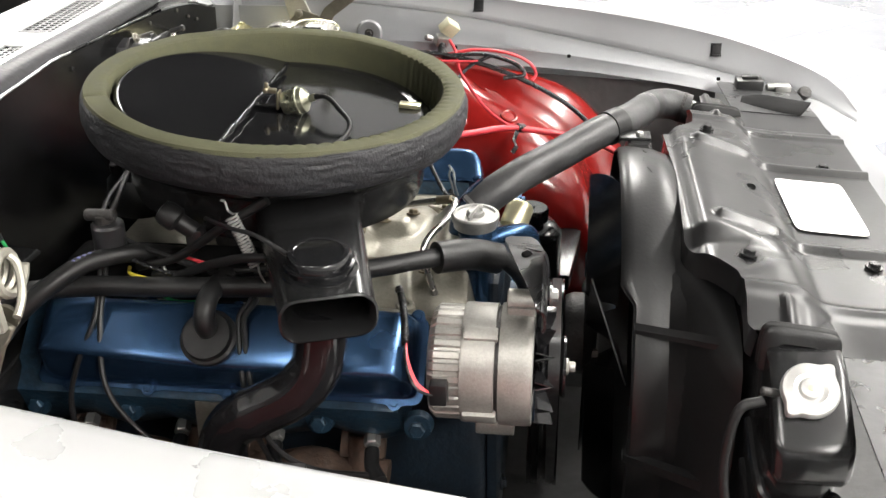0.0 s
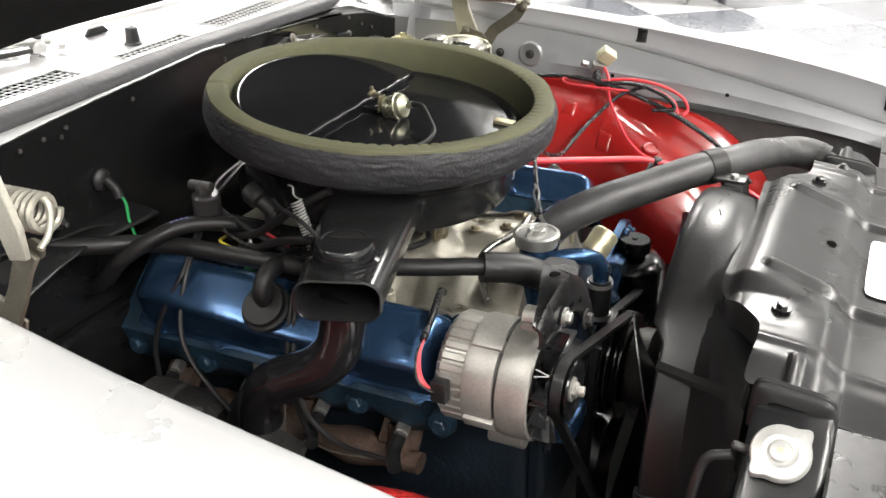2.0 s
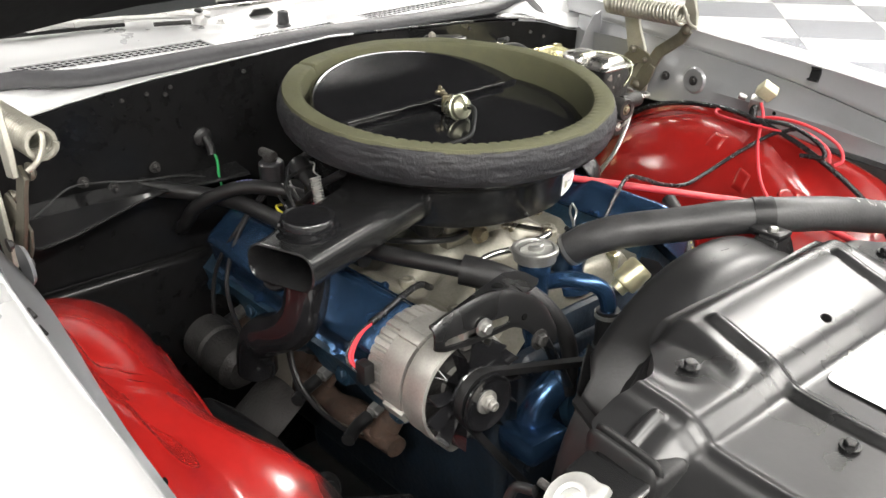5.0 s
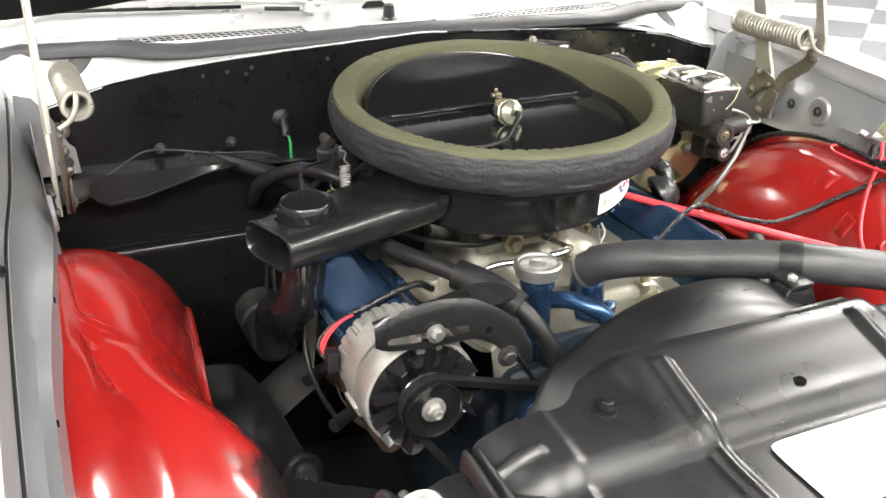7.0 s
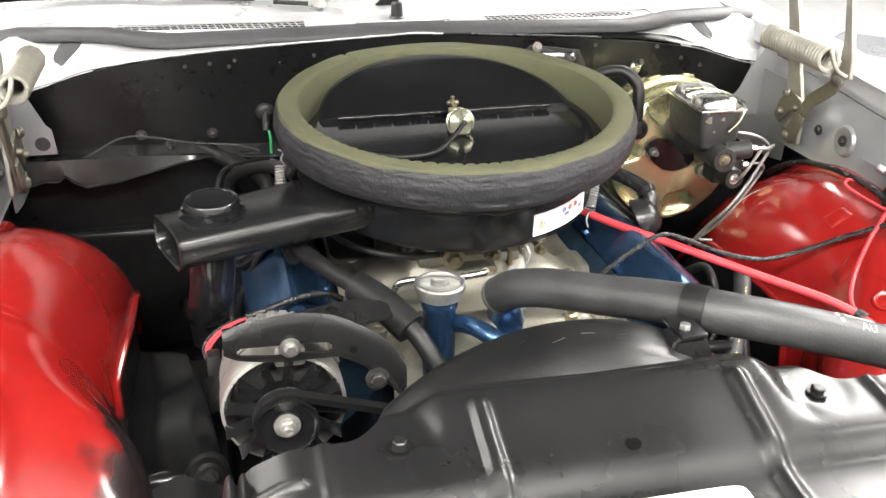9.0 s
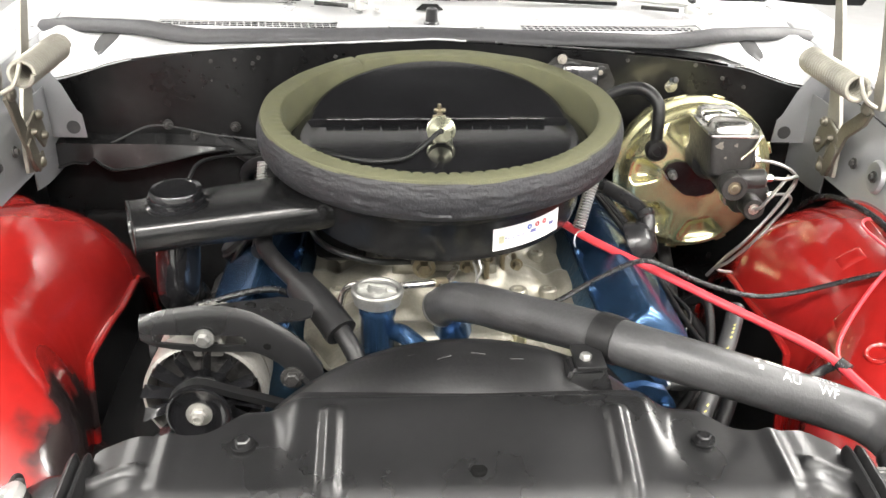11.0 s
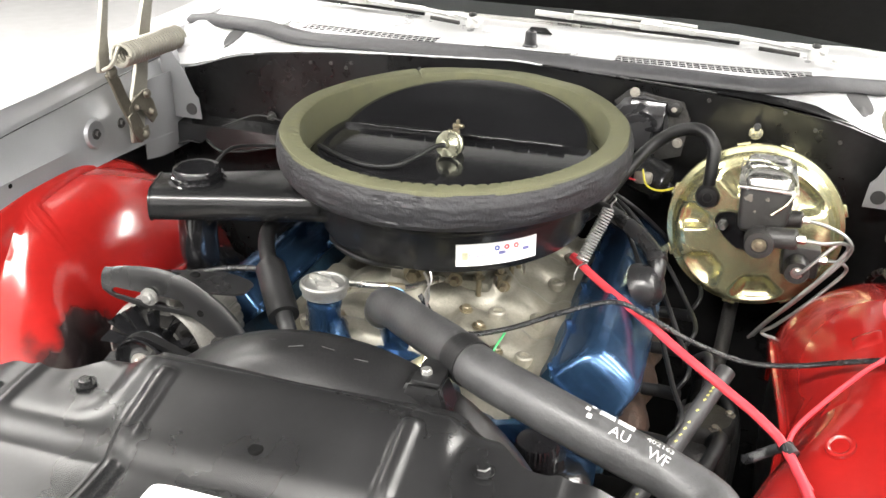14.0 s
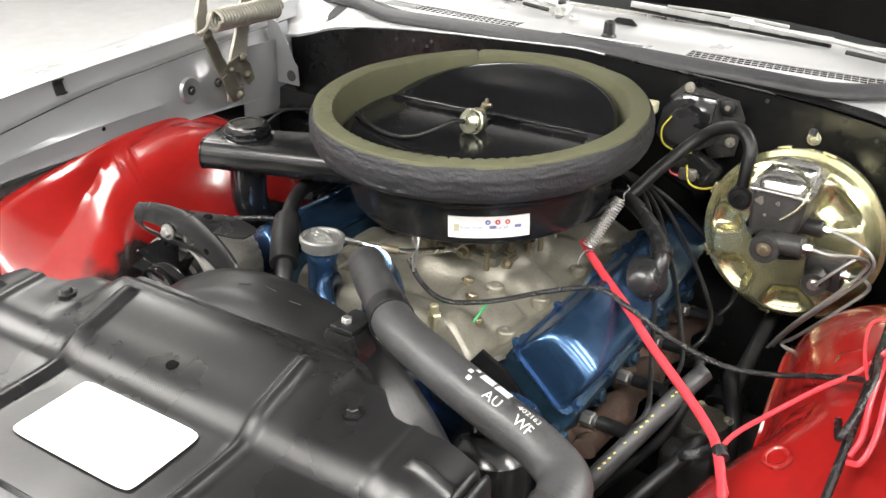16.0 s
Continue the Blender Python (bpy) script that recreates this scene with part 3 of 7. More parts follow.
for y0, y1 in ((-0.70, 0.05), (0.10, 0.34), (0.52, 0.70)):
    n = int((y1 - y0) * 90)
    part("seam_sealer", sweep([cowl_fn(-0.281, y) + Vector((0.0012, 0, -0.0006 + 0.0012 * noise.noise(Vector((y * 60, 2, 0))))) for y in lin(y0, y1, n)], lambda t, y0=y0, y1=y1: 0.0022 + 0.0012 * noise.noise(Vector(((y0 + (y1 - y0) * t) * 45, 7, 0))), 8, flat=0.7), "silver" if y1 < 0.1 else "filler", cowl, "uneven painted seam sealer")
# added closed box, its black standing for the shade behind the grilles
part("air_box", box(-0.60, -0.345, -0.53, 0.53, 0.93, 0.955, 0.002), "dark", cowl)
for (a, b), x0 in ((G1, -0.415), (G2, -0.395), (G3, -0.415)):
    grid = bmesh.new()
    bars = []
    n = round((b - a) / 0.0125)
    for i in range(1, n):
        y = a + (b - a) * i / n
        c0, c1 = cowl_fn(x0, y), cowl_fn(-0.362, y)
        slant = 0.004
        bars.append(loft([[c0 + Vector((0, -0.0010 - slant, 0.0004)), c0 + Vector((0, 0.0010 - slant, 0.0004)), c0 + Vector((0, 0.0010 - slant, -0.0006)), c0 + Vector((0, -0.0010 - slant, -0.0006))],
                          [c1 + Vector((0, -0.0010 + slant, 0.0004)), c1 + Vector((0, 0.0010 + slant, 0.0004)), c1 + Vector((0, 0.0010 + slant, -0.0006)), c1 + Vector((0, -0.0010 + slant, -0.0006))]]))
    rows = 3 if x0 < -0.4 else 2
    for k in range(1, rows + 1):
        x = x0 + (-0.362 - x0) * k / (rows + 1)
        bars.append(sheet(lambda y, w, x=x: cowl_fn(x + w, y), lin(a, b, 24), [-0.0011, 0.0011], 0.0008))
    part("grille", join(*bars), "silver", cowl, "perforated silver air grille")
    rim = [cowl_fn(x0, y) for y in lin(a, b, 20)] + [cowl_fn(-0.362, y) for y in lin(b, a, 20)]
    rim.append(rim[0])
    part("grille_rim", sweep([p + Vector((0, 0, 0.0005)) for p in rim], 0.0018, 6), "silver", cowl)
# flat dark ovals laid on the cowl: the dents' shade drawn as colour
for s in (-1, 1):
    part("dent_shade", sheet(lambda u, v, s=s: cowl_fn(-0.315 + 0.014 * v * math.sin(u) + 0.007 * v * math.cos(u), s * (0.562 + 0.024 * v * math.cos(u))) + Vector((0, 0, 0.0012)), lin(0, 2 * math.pi, 25), lin(0.02, 1, 4), 0.0006), "holegrey", cowl, "flat dark oval for the shade of a dent")
cs = thing("cowl_seal", "black rubber hood seal along the cowl", "weatherstrip")
part("strip", sweep([cowl_fn(-0.307 - 0.055 * smooth(abs(y), 0.38, 0.68), y) + Vector((0.006, 0, 0.0045)) for y in lin(-0.69, 0.69, 60)], 0.019, 12, flat=0.5, up=(1, 0, -0.35)), "seal", cs)
part("base_flange", sweep([cowl_fn(-0.311 - 0.055 * smooth(abs(y), 0.38, 0.68), y) + Vector((0.002, 0, 0.002)) for y in lin(-0.685, 0.685, 60)], 0.021, 8, flat=0.10, up=(1, 0, -0.35)), "rubber", cs)
noz = thing("washer_nozzle", "small black washer nozzle post on the cowl", "nozzle")
part("post", lathe([(0.015, 0), (0.014, 0.004), (0.0115, 0.006), (0.0105, 0.024), (0.0105, 0.028), (0.0085, 0.030), (0.004, 0.030), (0.004, 0.027), (0, 0.027)], (-0.421, -0.003, 0.992), (0, 0, 1), 18), "bakelite", noz)
# the dark notch is drawn as an added solid piece, not cut out
notch = thing("cowl_notch", "dark solid piece standing for the notch behind the nozzle", "tab")
part("tab", loft([[Vector((-0.498 + dx, y, z)) for y, z in ((-0.030, 1.004), (-0.018, 1.015), (0.010, 1.015), (0.022, 1.004))] for dx in (0, 0.006)]), "rubber", notch)
# firewall furniture
hb = thing("heater_case", "glossy black heater case ledge on the firewall", "heater")


def ledge_low(y):
    return line(y, [(-0.66, 0.775), (-0.628, 0.785), (-0.615, 0.790), (-0.592, 0.788), (-0.580, 0.797), (-0.566, 0.784), (-0.550, 0.776), (-0.50, 0.782), (-0.40, 0.808), (-0.36, 0.814), (-0.20, 0.806)])


def ledge_fn(y, v):
    top = 0.828 - 0.012 * smooth(y, -0.5, -0.2)
    if v < 0.5:
        return Vector((-0.283 + 0.088 * v, y, top - 0.012 * v))
    return Vector((-0.239 + 0.008 * (v - 0.5), y, top - 0.006 + (ledge_low(y) - top + 0.006) * (v - 0.5) * 2))


part("ledge", sheet(ledge_fn, merged(lin(-0.66, -0.20, 40), [-0.628, -0.592, -0.580, -0.566, -0.550]), [0, 0.25, 0.45, 0.5, 0.55, 0.8, 1.0], 0.003), "black", hb)
part("hem", sweep([ledge_fn(y, 1.0) + Vector((0.002, 0, 0)) for y in merged(lin(-0.655, -0.36, 40), [-0.628, -0.592, -0.580, -0.566, -0.550])], 0.0022, 6), "black", hb, "folded glossy edge")
part("case", box(-0.285, -0.250, -0.62, -0.12, 0.45, 0.69, 0.015, 4), "firewall", hb)
for by, bz in ((-0.46, 0.845), (-0.345, 0.842), (-0.415, 0.825)):
    part("stud", join(cyl((-0.285, by, bz), (-0.262, by, bz), 0.004, 10), hexbolt((-0.276, by, bz), (1, 0, 0), 0.006, 0.005)), "iron", hb)
for by, bz in ((-0.38, 0.955), (-0.34, 0.958), (-0.31, 0.952), (-0.30, 0.962), (0.50, 0.935), (0.33, 0.965), (0.45, 0.958), (0.54, 0.92), (-0.17, 0.965), (0.05, 0.97)):
    tagged(part("firewall_bolt", hexbolt((-0.283, by, bz), (1, 0, 0), 0.0036, 0.003, False), "iron"), "small dark bolt in the firewall", "bolt", "firewall bolts")
ff = thing("firewall_fitting", "small bright hose fitting on the firewall above the booster", "fitting")
part("nipple", join(cyl((-0.284, 0.411, 0.930), (-0.262, 0.411, 0.936), 0.0042, 12), lathe([(0.0042, 0), (0.006, 0.002), (0.0042, 0.006)], (-0.262, 0.411, 0.936), (1, 0, 0.25), 14)), "bakelite", ff)
part("nut", hexbolt((-0.282, 0.411, 0.920), (1, 0, 0), 0.0075, 0.008), "steel", ff)
gr = thing("grommet_wire", "green wire through a black firewall grommet", "wire")
part("grommet", lathe([(0.016, 0), (0.016, 0.005), (0.012, 0.009), (0.008, 0.011), (0, 0.011)], (-0.283, -0.256, 0.872), (1, 0, 0), 22), "rubber", gr)
part("sleeve", pipe([(-0.27, -0.256, 0.872), (-0.255, -0.257, 0.862), (-0.25, -0.258, 0.85)], 0.0065, 10), "rubber", gr)
part("green_wire", pipe([(-0.252, -0.256, 0.858), (-0.246, -0.252, 0.84), (-0.245, -0.252, 0.815), (-0.24, -0.25, 0.79)], 0.0022, 8), "wiregreen", gr)
bw = thing("firewall_wire", "thin dark wire hanging along the firewall", "wire")
part("wire", pipe([(-0.25, -0.62, 0.80), (-0.245, -0.55, 0.822), (-0.26, -0.49, 0.847), (-0.268, -0.44, 0.842), (-0.262, -0.38, 0.832), (-0.26, -0.30, 0.822), (-0.25, -0.24, 0.80)], 0.0016, 6), "rubber", bw)

# wipers, windshield, hood
ws = thing("windshield", "dark tinted windshield with bright lower trim", "windshield")
part("glass", sheet(lambda y, v: Vector((-0.62 - 0.05 * (abs(y) / 0.7) ** 2 - 0.62 * v, y, 1.000 - 0.012 * (abs(y) / 0.7) ** 2 + 0.42 * v)), lin(-0.72, 0.72, 20), lin(0, 1, 6), 0.005), "glass", ws)
part("lower_trim", sweep([Vector((-0.612 - 0.05 * (abs(y) / 0.7) ** 2, y, 1.000 - 0.012 * (abs(y) / 0.7) ** 2)) for y in lin(-0.72, 0.72, 30)], 0.008, 8), "steel", ws)


def wiper(py, tip):
    w = thing("wiper", "bright metal wiper arm and blade resting on the cowl", "wiper", group="wipers")
    p = Vector((-0.490, py, 1.006))
    part("pivot", lathe([(0.013, 0), (0.013, 0.010), (0.010, 0.016), (0.006, 0.018), (0, 0.018)], p, (0.1, 0, 1), 18), "wiperm", w)
    q = Vector((-0.585, tip, 1.018))
    part("arm", sweep([p + (q - p) * t + Vector((0.012 * math.sin(t * math.pi), 0, 0.012 + 0.006 * math.sin(t * math.pi))) for t in lin(0, 0.72, 10)], 0.006, 8, flat=0.5, up=(1, 0, 0)), "wiperm", w)
    a, b = p + (q - p) * 0.30 + Vector((-0.03, 0, 0.008)), q + (q - p) * 0.22
    part("blade", sweep([a + (b - a) * t for t in lin(0, 1, 8)], 0.005, 8, flat=1.5, up=(1, 0, 0)), "wiperm", w)
    part("blade_rubber", sweep([a + (b - a) * t + Vector((0.004, 0, -0.007)) for t in lin(0, 1, 8)], 0.0035, 6), "rubber", w)
    part("blade_bridge", sweep([a + (b - a) * t + Vector((0.002, 0, 0.008 + 0.006 * math.sin(t * math.pi))) for t in lin(0.2, 0.8, 8)], 0.0035, 6), "wiperm", w)
    part("arm_spring", sweep([p + (q - p) * t + Vector((0.018, 0, 0.006)) for t in lin(0.06, 0.22, 5)], 0.004, 8), "iron", w)
    part("clip", box(*(lambda c: (c.x - 0.010, c.x + 0.010, c.y - 0.02, c.y + 0.02, c.z + 0.004, c.z + 0.02))(p + (q - p) * 0.68), 0.003), "wiperm", w)
    part("pivot_cap", lathe([(0.008, 0), (0.0085, 0.006), (0.006, 0.009), (0, 0.010)], p + Vector((0, 0, 0.017)), (0.1, 0, 1), 18), "rubber", w, "black rubber pivot cap")
    e = (q - p).normalized()
    f = Vector((-e.y, e.x, 0)).normalized()
    part("arm_head", sweep([p + e * d + Vector((0, 0, h)) for d, h in ((-0.018, 0.014), (0.0, 0.016), (0.03, 0.018), (0.055, 0.016))], lambda t: 0.011 - 0.003 * t, 10, flat=0.6, up=f), "wiperm", w)
    # open link frame beside the arm
    c0, c1 = p + e * 0.055 + f * 0.004 + Vector((0, 0, 0.016)), p + e * 0.135 + f * 0.006 + Vector((0, 0, 0.018))
    part("link_frame", join(*[sweep([a_, (a_ + b_) / 2, b_], 0.0024, 8) for a_, b_ in ((c0 + f * 0.008, c1 + f * 0.008), (c0 - f * 0.008, c1 - f * 0.008), (c0 + f * 0.008, c0 - f * 0.008), (c1 + f * 0.009, c1 - f * 0.009))]), "wiperm", w)
    part("tie_rod", sweep([p + e * d + f * o + Vector((0, 0, 0.012)) for d, o in ((0.02, -0.016), (0.12, -0.020), (0.24, -0.018))], 0.0028, 8), "wiperm", w)
    for d in (0.22, 0.40, 0.62, 0.82):
        c = a + (b - a) * d
        part("blade_claw", box(c.x - 0.008, c.x + 0.009, c.y - 0.006, c.y + 0.006, c.z - 0.004, c.z + 0.007, 0.002), "wiperm", w)
    part("end_bolt", hexbolt(p + e * -0.035 + Vector((0.006, 0, 0.0)), (0.1, 0, 1), 0.006, 0.007), "wiperm", w)


wiper(-0.134, -0.52)
wiper(0.493, 0.06)

hood = thing("hood", "raised hood with dark underside", "hood")


def hood_fn(u, y):
    rear = Vector((-0.255 - 0.03 * (abs(y) / 0.7) ** 2, y, 1.106 - 0.034 * smooth(abs(y), 0.30, 0.70)))
    up = Vector((math.cos(radians(44)), 0, math.sin(radians(44)))) * 1.5
    return rear + up * u + Vector((-0.012, 0, 0.012)) * math.sin(u * 3.1)


part("inner_panel", sheet(hood_fn, lin(0, 1, 16), lin(-0.72, 0.72, 24), 0.012), "liner", hood)
part("outer_skin", sheet(lambda u, y: hood_fn(u, y) + Vector((-0.026, 0, 0.026)), lin(0.035, 1.01, 16), lin(-0.73, 0.73, 24), 0.002), "silver", hood)


def hinge(s):
    dx = 0.020 if s > 0 else -0.012
    h = thing("hood_spring_mechanism", "grey phosphate hood hinge with coil spring", "hinge", group="hood hinges")
    def strip(pts, w, y, t=0.004, n="link", m="hingem"):
        P = [Vector((x, 0, z)) for x, z in pts]
        loops = []
        for i, p in enumerate(P):
            d = (P[min(i + 1, len(P) - 1)] - P[max(i - 1, 0)]).normalized()
            nn = Vector((-d.z, 0, d.x)) * (w[i] if isinstance(w, (list, tuple)) else w)
            yy = y[i] if isinstance(y, (list, tuple)) else y
            loops.append([p + nn + Vector((0, s * (yy - t / 2), 0)), p - nn + Vector((0, s * (yy - t / 2), 0)), p - nn + Vector((0, s * (yy + t / 2), 0)), p + nn + Vector((0, s * (yy + t / 2), 0))])
        b = loft(loops)
        bmesh.ops.bevel(b, geom=b.edges[:], offset=0.0012, segments=1, affect="EDGES")
        part(n, b, m, h)
    strip([(-0.085, 0.828), (-0.092, 0.86), (-0.105, 0.91), (-0.118, 0.95), (-0.128, 0.99), (-0.145, 1.04), (-0.178, 1.12), (-0.21, 1.19)], [0.012, 0.020, 0.022, 0.018, 0.018, 0.015, 0.011, 0.010], 0.630, 0.007)
    strip([(-0.088, 0.838), (-0.070, 0.872), (-0.042, 0.918), (dx - 0.014, 0.953), (dx, 0.974)], [0.014, 0.014, 0.012, 0.012, 0.012], 0.618, 0.006, n="lever", m="hingedark")
    strip([(dx, 0.970), (dx - 0.005, 1.0), (dx - 0.010, 1.032), (dx - 0.024, 1.084), (dx - 0.056, 1.20)], [0.011, 0.015, 0.010, 0.008, 0.009], 0.630, 0.008, n="arm")
    strip([(-0.128, 0.862), (-0.112, 0.888), (-0.096, 0.905), (-0.070, 0.900), (-0.055, 0.892)], [0.010, 0.017, 0.018, 0.012, 0.008], 0.617, 0.005, n="cam_plate", m="hingedark")
    strip([(-0.100, 0.850), (-0.078, 0.845), (-0.062, 0.862), (-0.050, 0.890)], [0.010, 0.013, 0.010, 0.008], 0.612, 0.004, n="pawl", m="hingedark")
    for px, pz, r in ((dx, 0.973, 0.011), (-0.102, 0.915, 0.008), (-0.112, 0.880, 0.007), (-0.086, 0.845, 0.009), (-0.070, 0.898, 0.005)):
        part("rivet", lathe([(r, 0), (r, 0.004), (r * 0.6, 0.008), (0, 0.009)], (px, s * 0.613, pz), (0, -s, 0), 16), "hingedark", h)
    turns, steps = 21, 14
    A, B = Vector((-0.172 + 0.8 * dx, s * 0.594, 1.001)), Vector((dx + 0.002, s * 0.592, 1.002))
    path = []
    for i in range(turns * steps + 1):
        a = 2 * math.pi * i / steps
        p = A + (B - A) * (i / (turns * steps))
        path.append(p + Vector((0, math.cos(a) * 0.0172, math.sin(a) * 0.0172)))
    part("spring", sweep(path, 0.0040, 7), "hingem", h)
    part("spring_hook", pipe([B + Vector((0, 0, 0.0165)), B + Vector((0.005, 0, 0.010)), B + Vector((0.008, s * 0.004, -0.004)), B + Vector((0.010, s * 0.012, -0.016)), B + Vector((0.012, s * 0.026, -0.024))], 0.0035, 8), "hingem", h)
    part("spring_hook", pipe([A + Vector((0, 0, 0.018)), A + Vector((-0.008, 0, 0.010)), A + Vector((-0.013, 0, 0.0)), A + Vector((-0.010, s * 0.012, -0.004))], 0.0035, 8), "hingem", h)
    # flange bracket that faces forward beside the hinge
    br = thing("fender_brace", "light grey sheet steel brace with round hole", "bracket", group="fender braces")
    poly = [(0.0, -0.045), (0.066, -0.045), (0.062, -0.005), (0.054, 0.003), (0.035, 0.045), (0.012, 0.078), (-0.012, 0.085), (-0.02, -0.03)]
    part("plate", prism(poly, 0.002, Matrix(((0, 0, 1, -0.235), (-s, 0, 0, s * 0.652), (0, 1, 0, 0.880), (0, 0, 0, 1)))), "jamb", br)
    part("hole_disc", cyl((-0.2345, s * 0.606, 0.853), (-0.2325, s * 0.606, 0.853), 0.0115, 20), "holegrey", br)
    part("gusset", sheet(lambda x, v, s=s: Vector((x, s * (0.642 + 0.006 * v), 0.792 + 0.13 * v - 0.02 * (1 - v) * smooth(-x, 0.05, 0.2))), lin(-0.30, -0.13, 8), lin(0, 1, 5), 0.002), "jamb", br)


hinge(1)
hinge(-1)

# ---- radiator support panel ----
def sup_rear(y):
    a = abs(y)
    return curve(a, [(0.0, 0.572), (0.170, 0.566), (0.195, 0.578), (0.247, 0.619), (0.275, 0.621), (0.33, 0.618), (0.36, 0.648), (0.45, 0.652)])


def sup_z(x, y):
    a = abs(y)
    crown = curve(a, [(0.0, 0.866), (0.155, 0.865), (0.188, 0.849), (0.25, 0.847), (0.34, 0.847)])
    z = curve(x, [(0.575, crown - 0.010), (0.592, crown), (0.655, 0.848 + (crown - 0.866) * 0.3), (0.682, 0.838), (0.712, 0.8185), (0.75, 0.814), (1.04, 0.800)])
    d = math.hypot(x - 0.628, a - 0.207)
    z += (0.846 - 0.11 * (x - 0.628) - 0.07 * (a - 0.207) - z) * (1 - smooth(d, 0.022, 0.042)) if x < 0.7 else 0
    z += 0.004 * math.exp(-((a - 0.270) / 0.007) ** 2) - 0.018 * smooth(a, 0.292, 0.345)
    for ry in (0.128,):
        k = math.exp(-(((a - ry) / 0.0085) ** 4)) * smooth(x, 0.602, 0.612) * (1 - smooth(x, 0.86, 0.87))
        z += 0.0075 * k
    if a > 0.28 and x < 0.72:
        z += 0.006 * math.exp(-(((x - 0.662) / 0.006) ** 4)) * smooth(a, 0.286, 0.29)
    return z


sup = thing("radiator_support", "satin black stamped radiator support panel with ribs", "radiator support")


def sup_fn(u, y):
    r = sup_rear(y)
    if u < 0:
        x = r + 0.004 * (1 + u)
        return Vector((x, y, sup_z(r, y) - 0.004 + 0.030 * u))
    x = r + (0.856 - r) * u
    return Vector((x, y, sup_z(x, y)))


def saddle(u, v, s):
    # arch over the tank: u runs along the arch, v across its two rims
    rim = curve(v, [(0, -0.006), (0.10, 0.0), (0.22, 0.005), (0.36, 0.003), (0.46, -0.003), (0.56, 0.0), (0.70, 0.005), (0.84, 0.003), (0.93, -0.002), (1.0, -0.010)])
    w = math.pi * u
    p = 0.30
    cx, cz = math.cos(w), math.sin(w)
    x = 0.669 - math.copysign(abs(cx) ** p, cx) * (0.036 + rim)
    z = 0.790 + abs(cz) ** p * (0.043 + rim) - 0.004 * (x - 0.669) / 0.036 * abs(cz) ** p
    return Vector((x, s * (0.334 + 0.024 * v), z))


sy = lin(-0.338, 0.432, 216)
part("top_panel", sheet(sup_fn, [-1, -0.5, -0.1] + lin(0, 1, 84), sy, 0.002), "panel", sup)
for s in (1, -1):
    part("side_panel", sheet(lambda u, v, s=s: Vector((0.712 + (0.144 if s > 0 else 0.23) * u, s * ((0.339 if s < 0 else 0.433) + (0.31 if s < 0 else 0.216) * v), 0.800 - 0.010 * u - 0.016 * v)), lin(0, 1, 14), lin(0, 1, 16), 0.002), "filler", sup, "flat black filler panel beside the radiator")
    part("isolator", sheet(lambda u, v, s=s: saddle(u, v, s), lin(0, 1, 41), lin(0, 1, 17), 0.003), "rubber", sup, "double rimmed rubber isolator over the tank")
    part("mount_block", box(0.638, 0.712, *sorted((s * 0.300, s * 0.352)), 0.790, 0.822, 0.008, 3), "rubber", sup)
for bx, by in ((0.636, -0.205), (0.636, 0.205), (0.79, -0.162), (0.797, 0.14)):
    part("bolt", hexbolt((bx, by, sup_z(bx, by) + 0.0028), (0.1, 0, 1), 0.0070, 0.006), "black", sup)
part("panel_hole", cyl((0.669, 0.0, sup_z(0.669, 0) - 0.004), (0.669, 0.0, sup_z(0.669, 0) + 0.0015), 0.0075, 20), "dark", sup)
lab_us, lab_vs = lin(-1, 1, 41), lin(-1, 1, 25)


def label_point(u, v):
    k = 0.009 * (abs(u) * abs(v)) ** 10
    x, y = 0.763 + v * (0.0465 - k * 0.35), 0.004 + u * (0.0825 - k * 0.35)
    return Vector((x, y, sup_z(x, 0.0) + 0.0030))


lab = sheet(label_point, lab_us, lab_vs, 0.0005)
part("paper_label", lab, "white", sup, "blank white paper label")
tagged(part("front_header", sheet(lambda u, y: Vector((0.858 + curve(u, [(0, 0), (0.5, 0.05), (1.0, 0.085)]) , y, curve(u, [(0, 0.800), (0.3, 0.804), (0.6, 0.796), (0.85, 0.76), (1.0, 0.65)]) - 0.06 * (abs(y) / 0.68) ** 3)), lin(0, 1, 14), lin(-0.68, 0.68, 40), 0.003), "jamb"), "grey nose panel in front of the radiator", "header panel", kind="structure")
latch = thing("horn_relay_box", "black connector box with wire beside the fender", "connector")
part("body", box(0.742, 0.792, 0.595, 0.630, 0.765, 0.802, 0.003), "plastic", latch)
part("clip", box(0.752, 0.782, 0.606, 0.618, 0.801, 0.808, 0.002), "plastic", latch)
part("terminal", join(cyl((0.80, 0.615, 0.785), (0.825, 0.617, 0.785), 0.007, 12), box(0.815, 0.845, 0.605, 0.63, 0.762, 0.79, 0.003)), "zinc", latch)
part("cable", pipe([(0.735, 0.50, 0.792), (0.765, 0.49, 0.798), (0.80, 0.465, 0.800), (0.835, 0.44, 0.802)], 0.022, 10, flat=0.12, up=(0, 1, 0.2)), "liner", latch)
part("bracket", lathe([(0.007, 0), (0.013, 0.002), (0.013, 0.014), (0.007, 0.016)], (0.872, 0.628, 0.765), (0.2, -0.6, 0.8), 8), "iron", latch)


# ---- radiator, shroud, fan ----
rad = thing("radiator", "black radiator with side tanks and silver filler cap", "radiator")
part("core", box(0.635, 0.69, -0.36, 0.36, 0.34, 0.80, 0.004), "black", rad)
part("tank", box(0.622, 0.712, 0.355, 0.475, 0.34, 0.795, 0.022, 4), "black", rad)
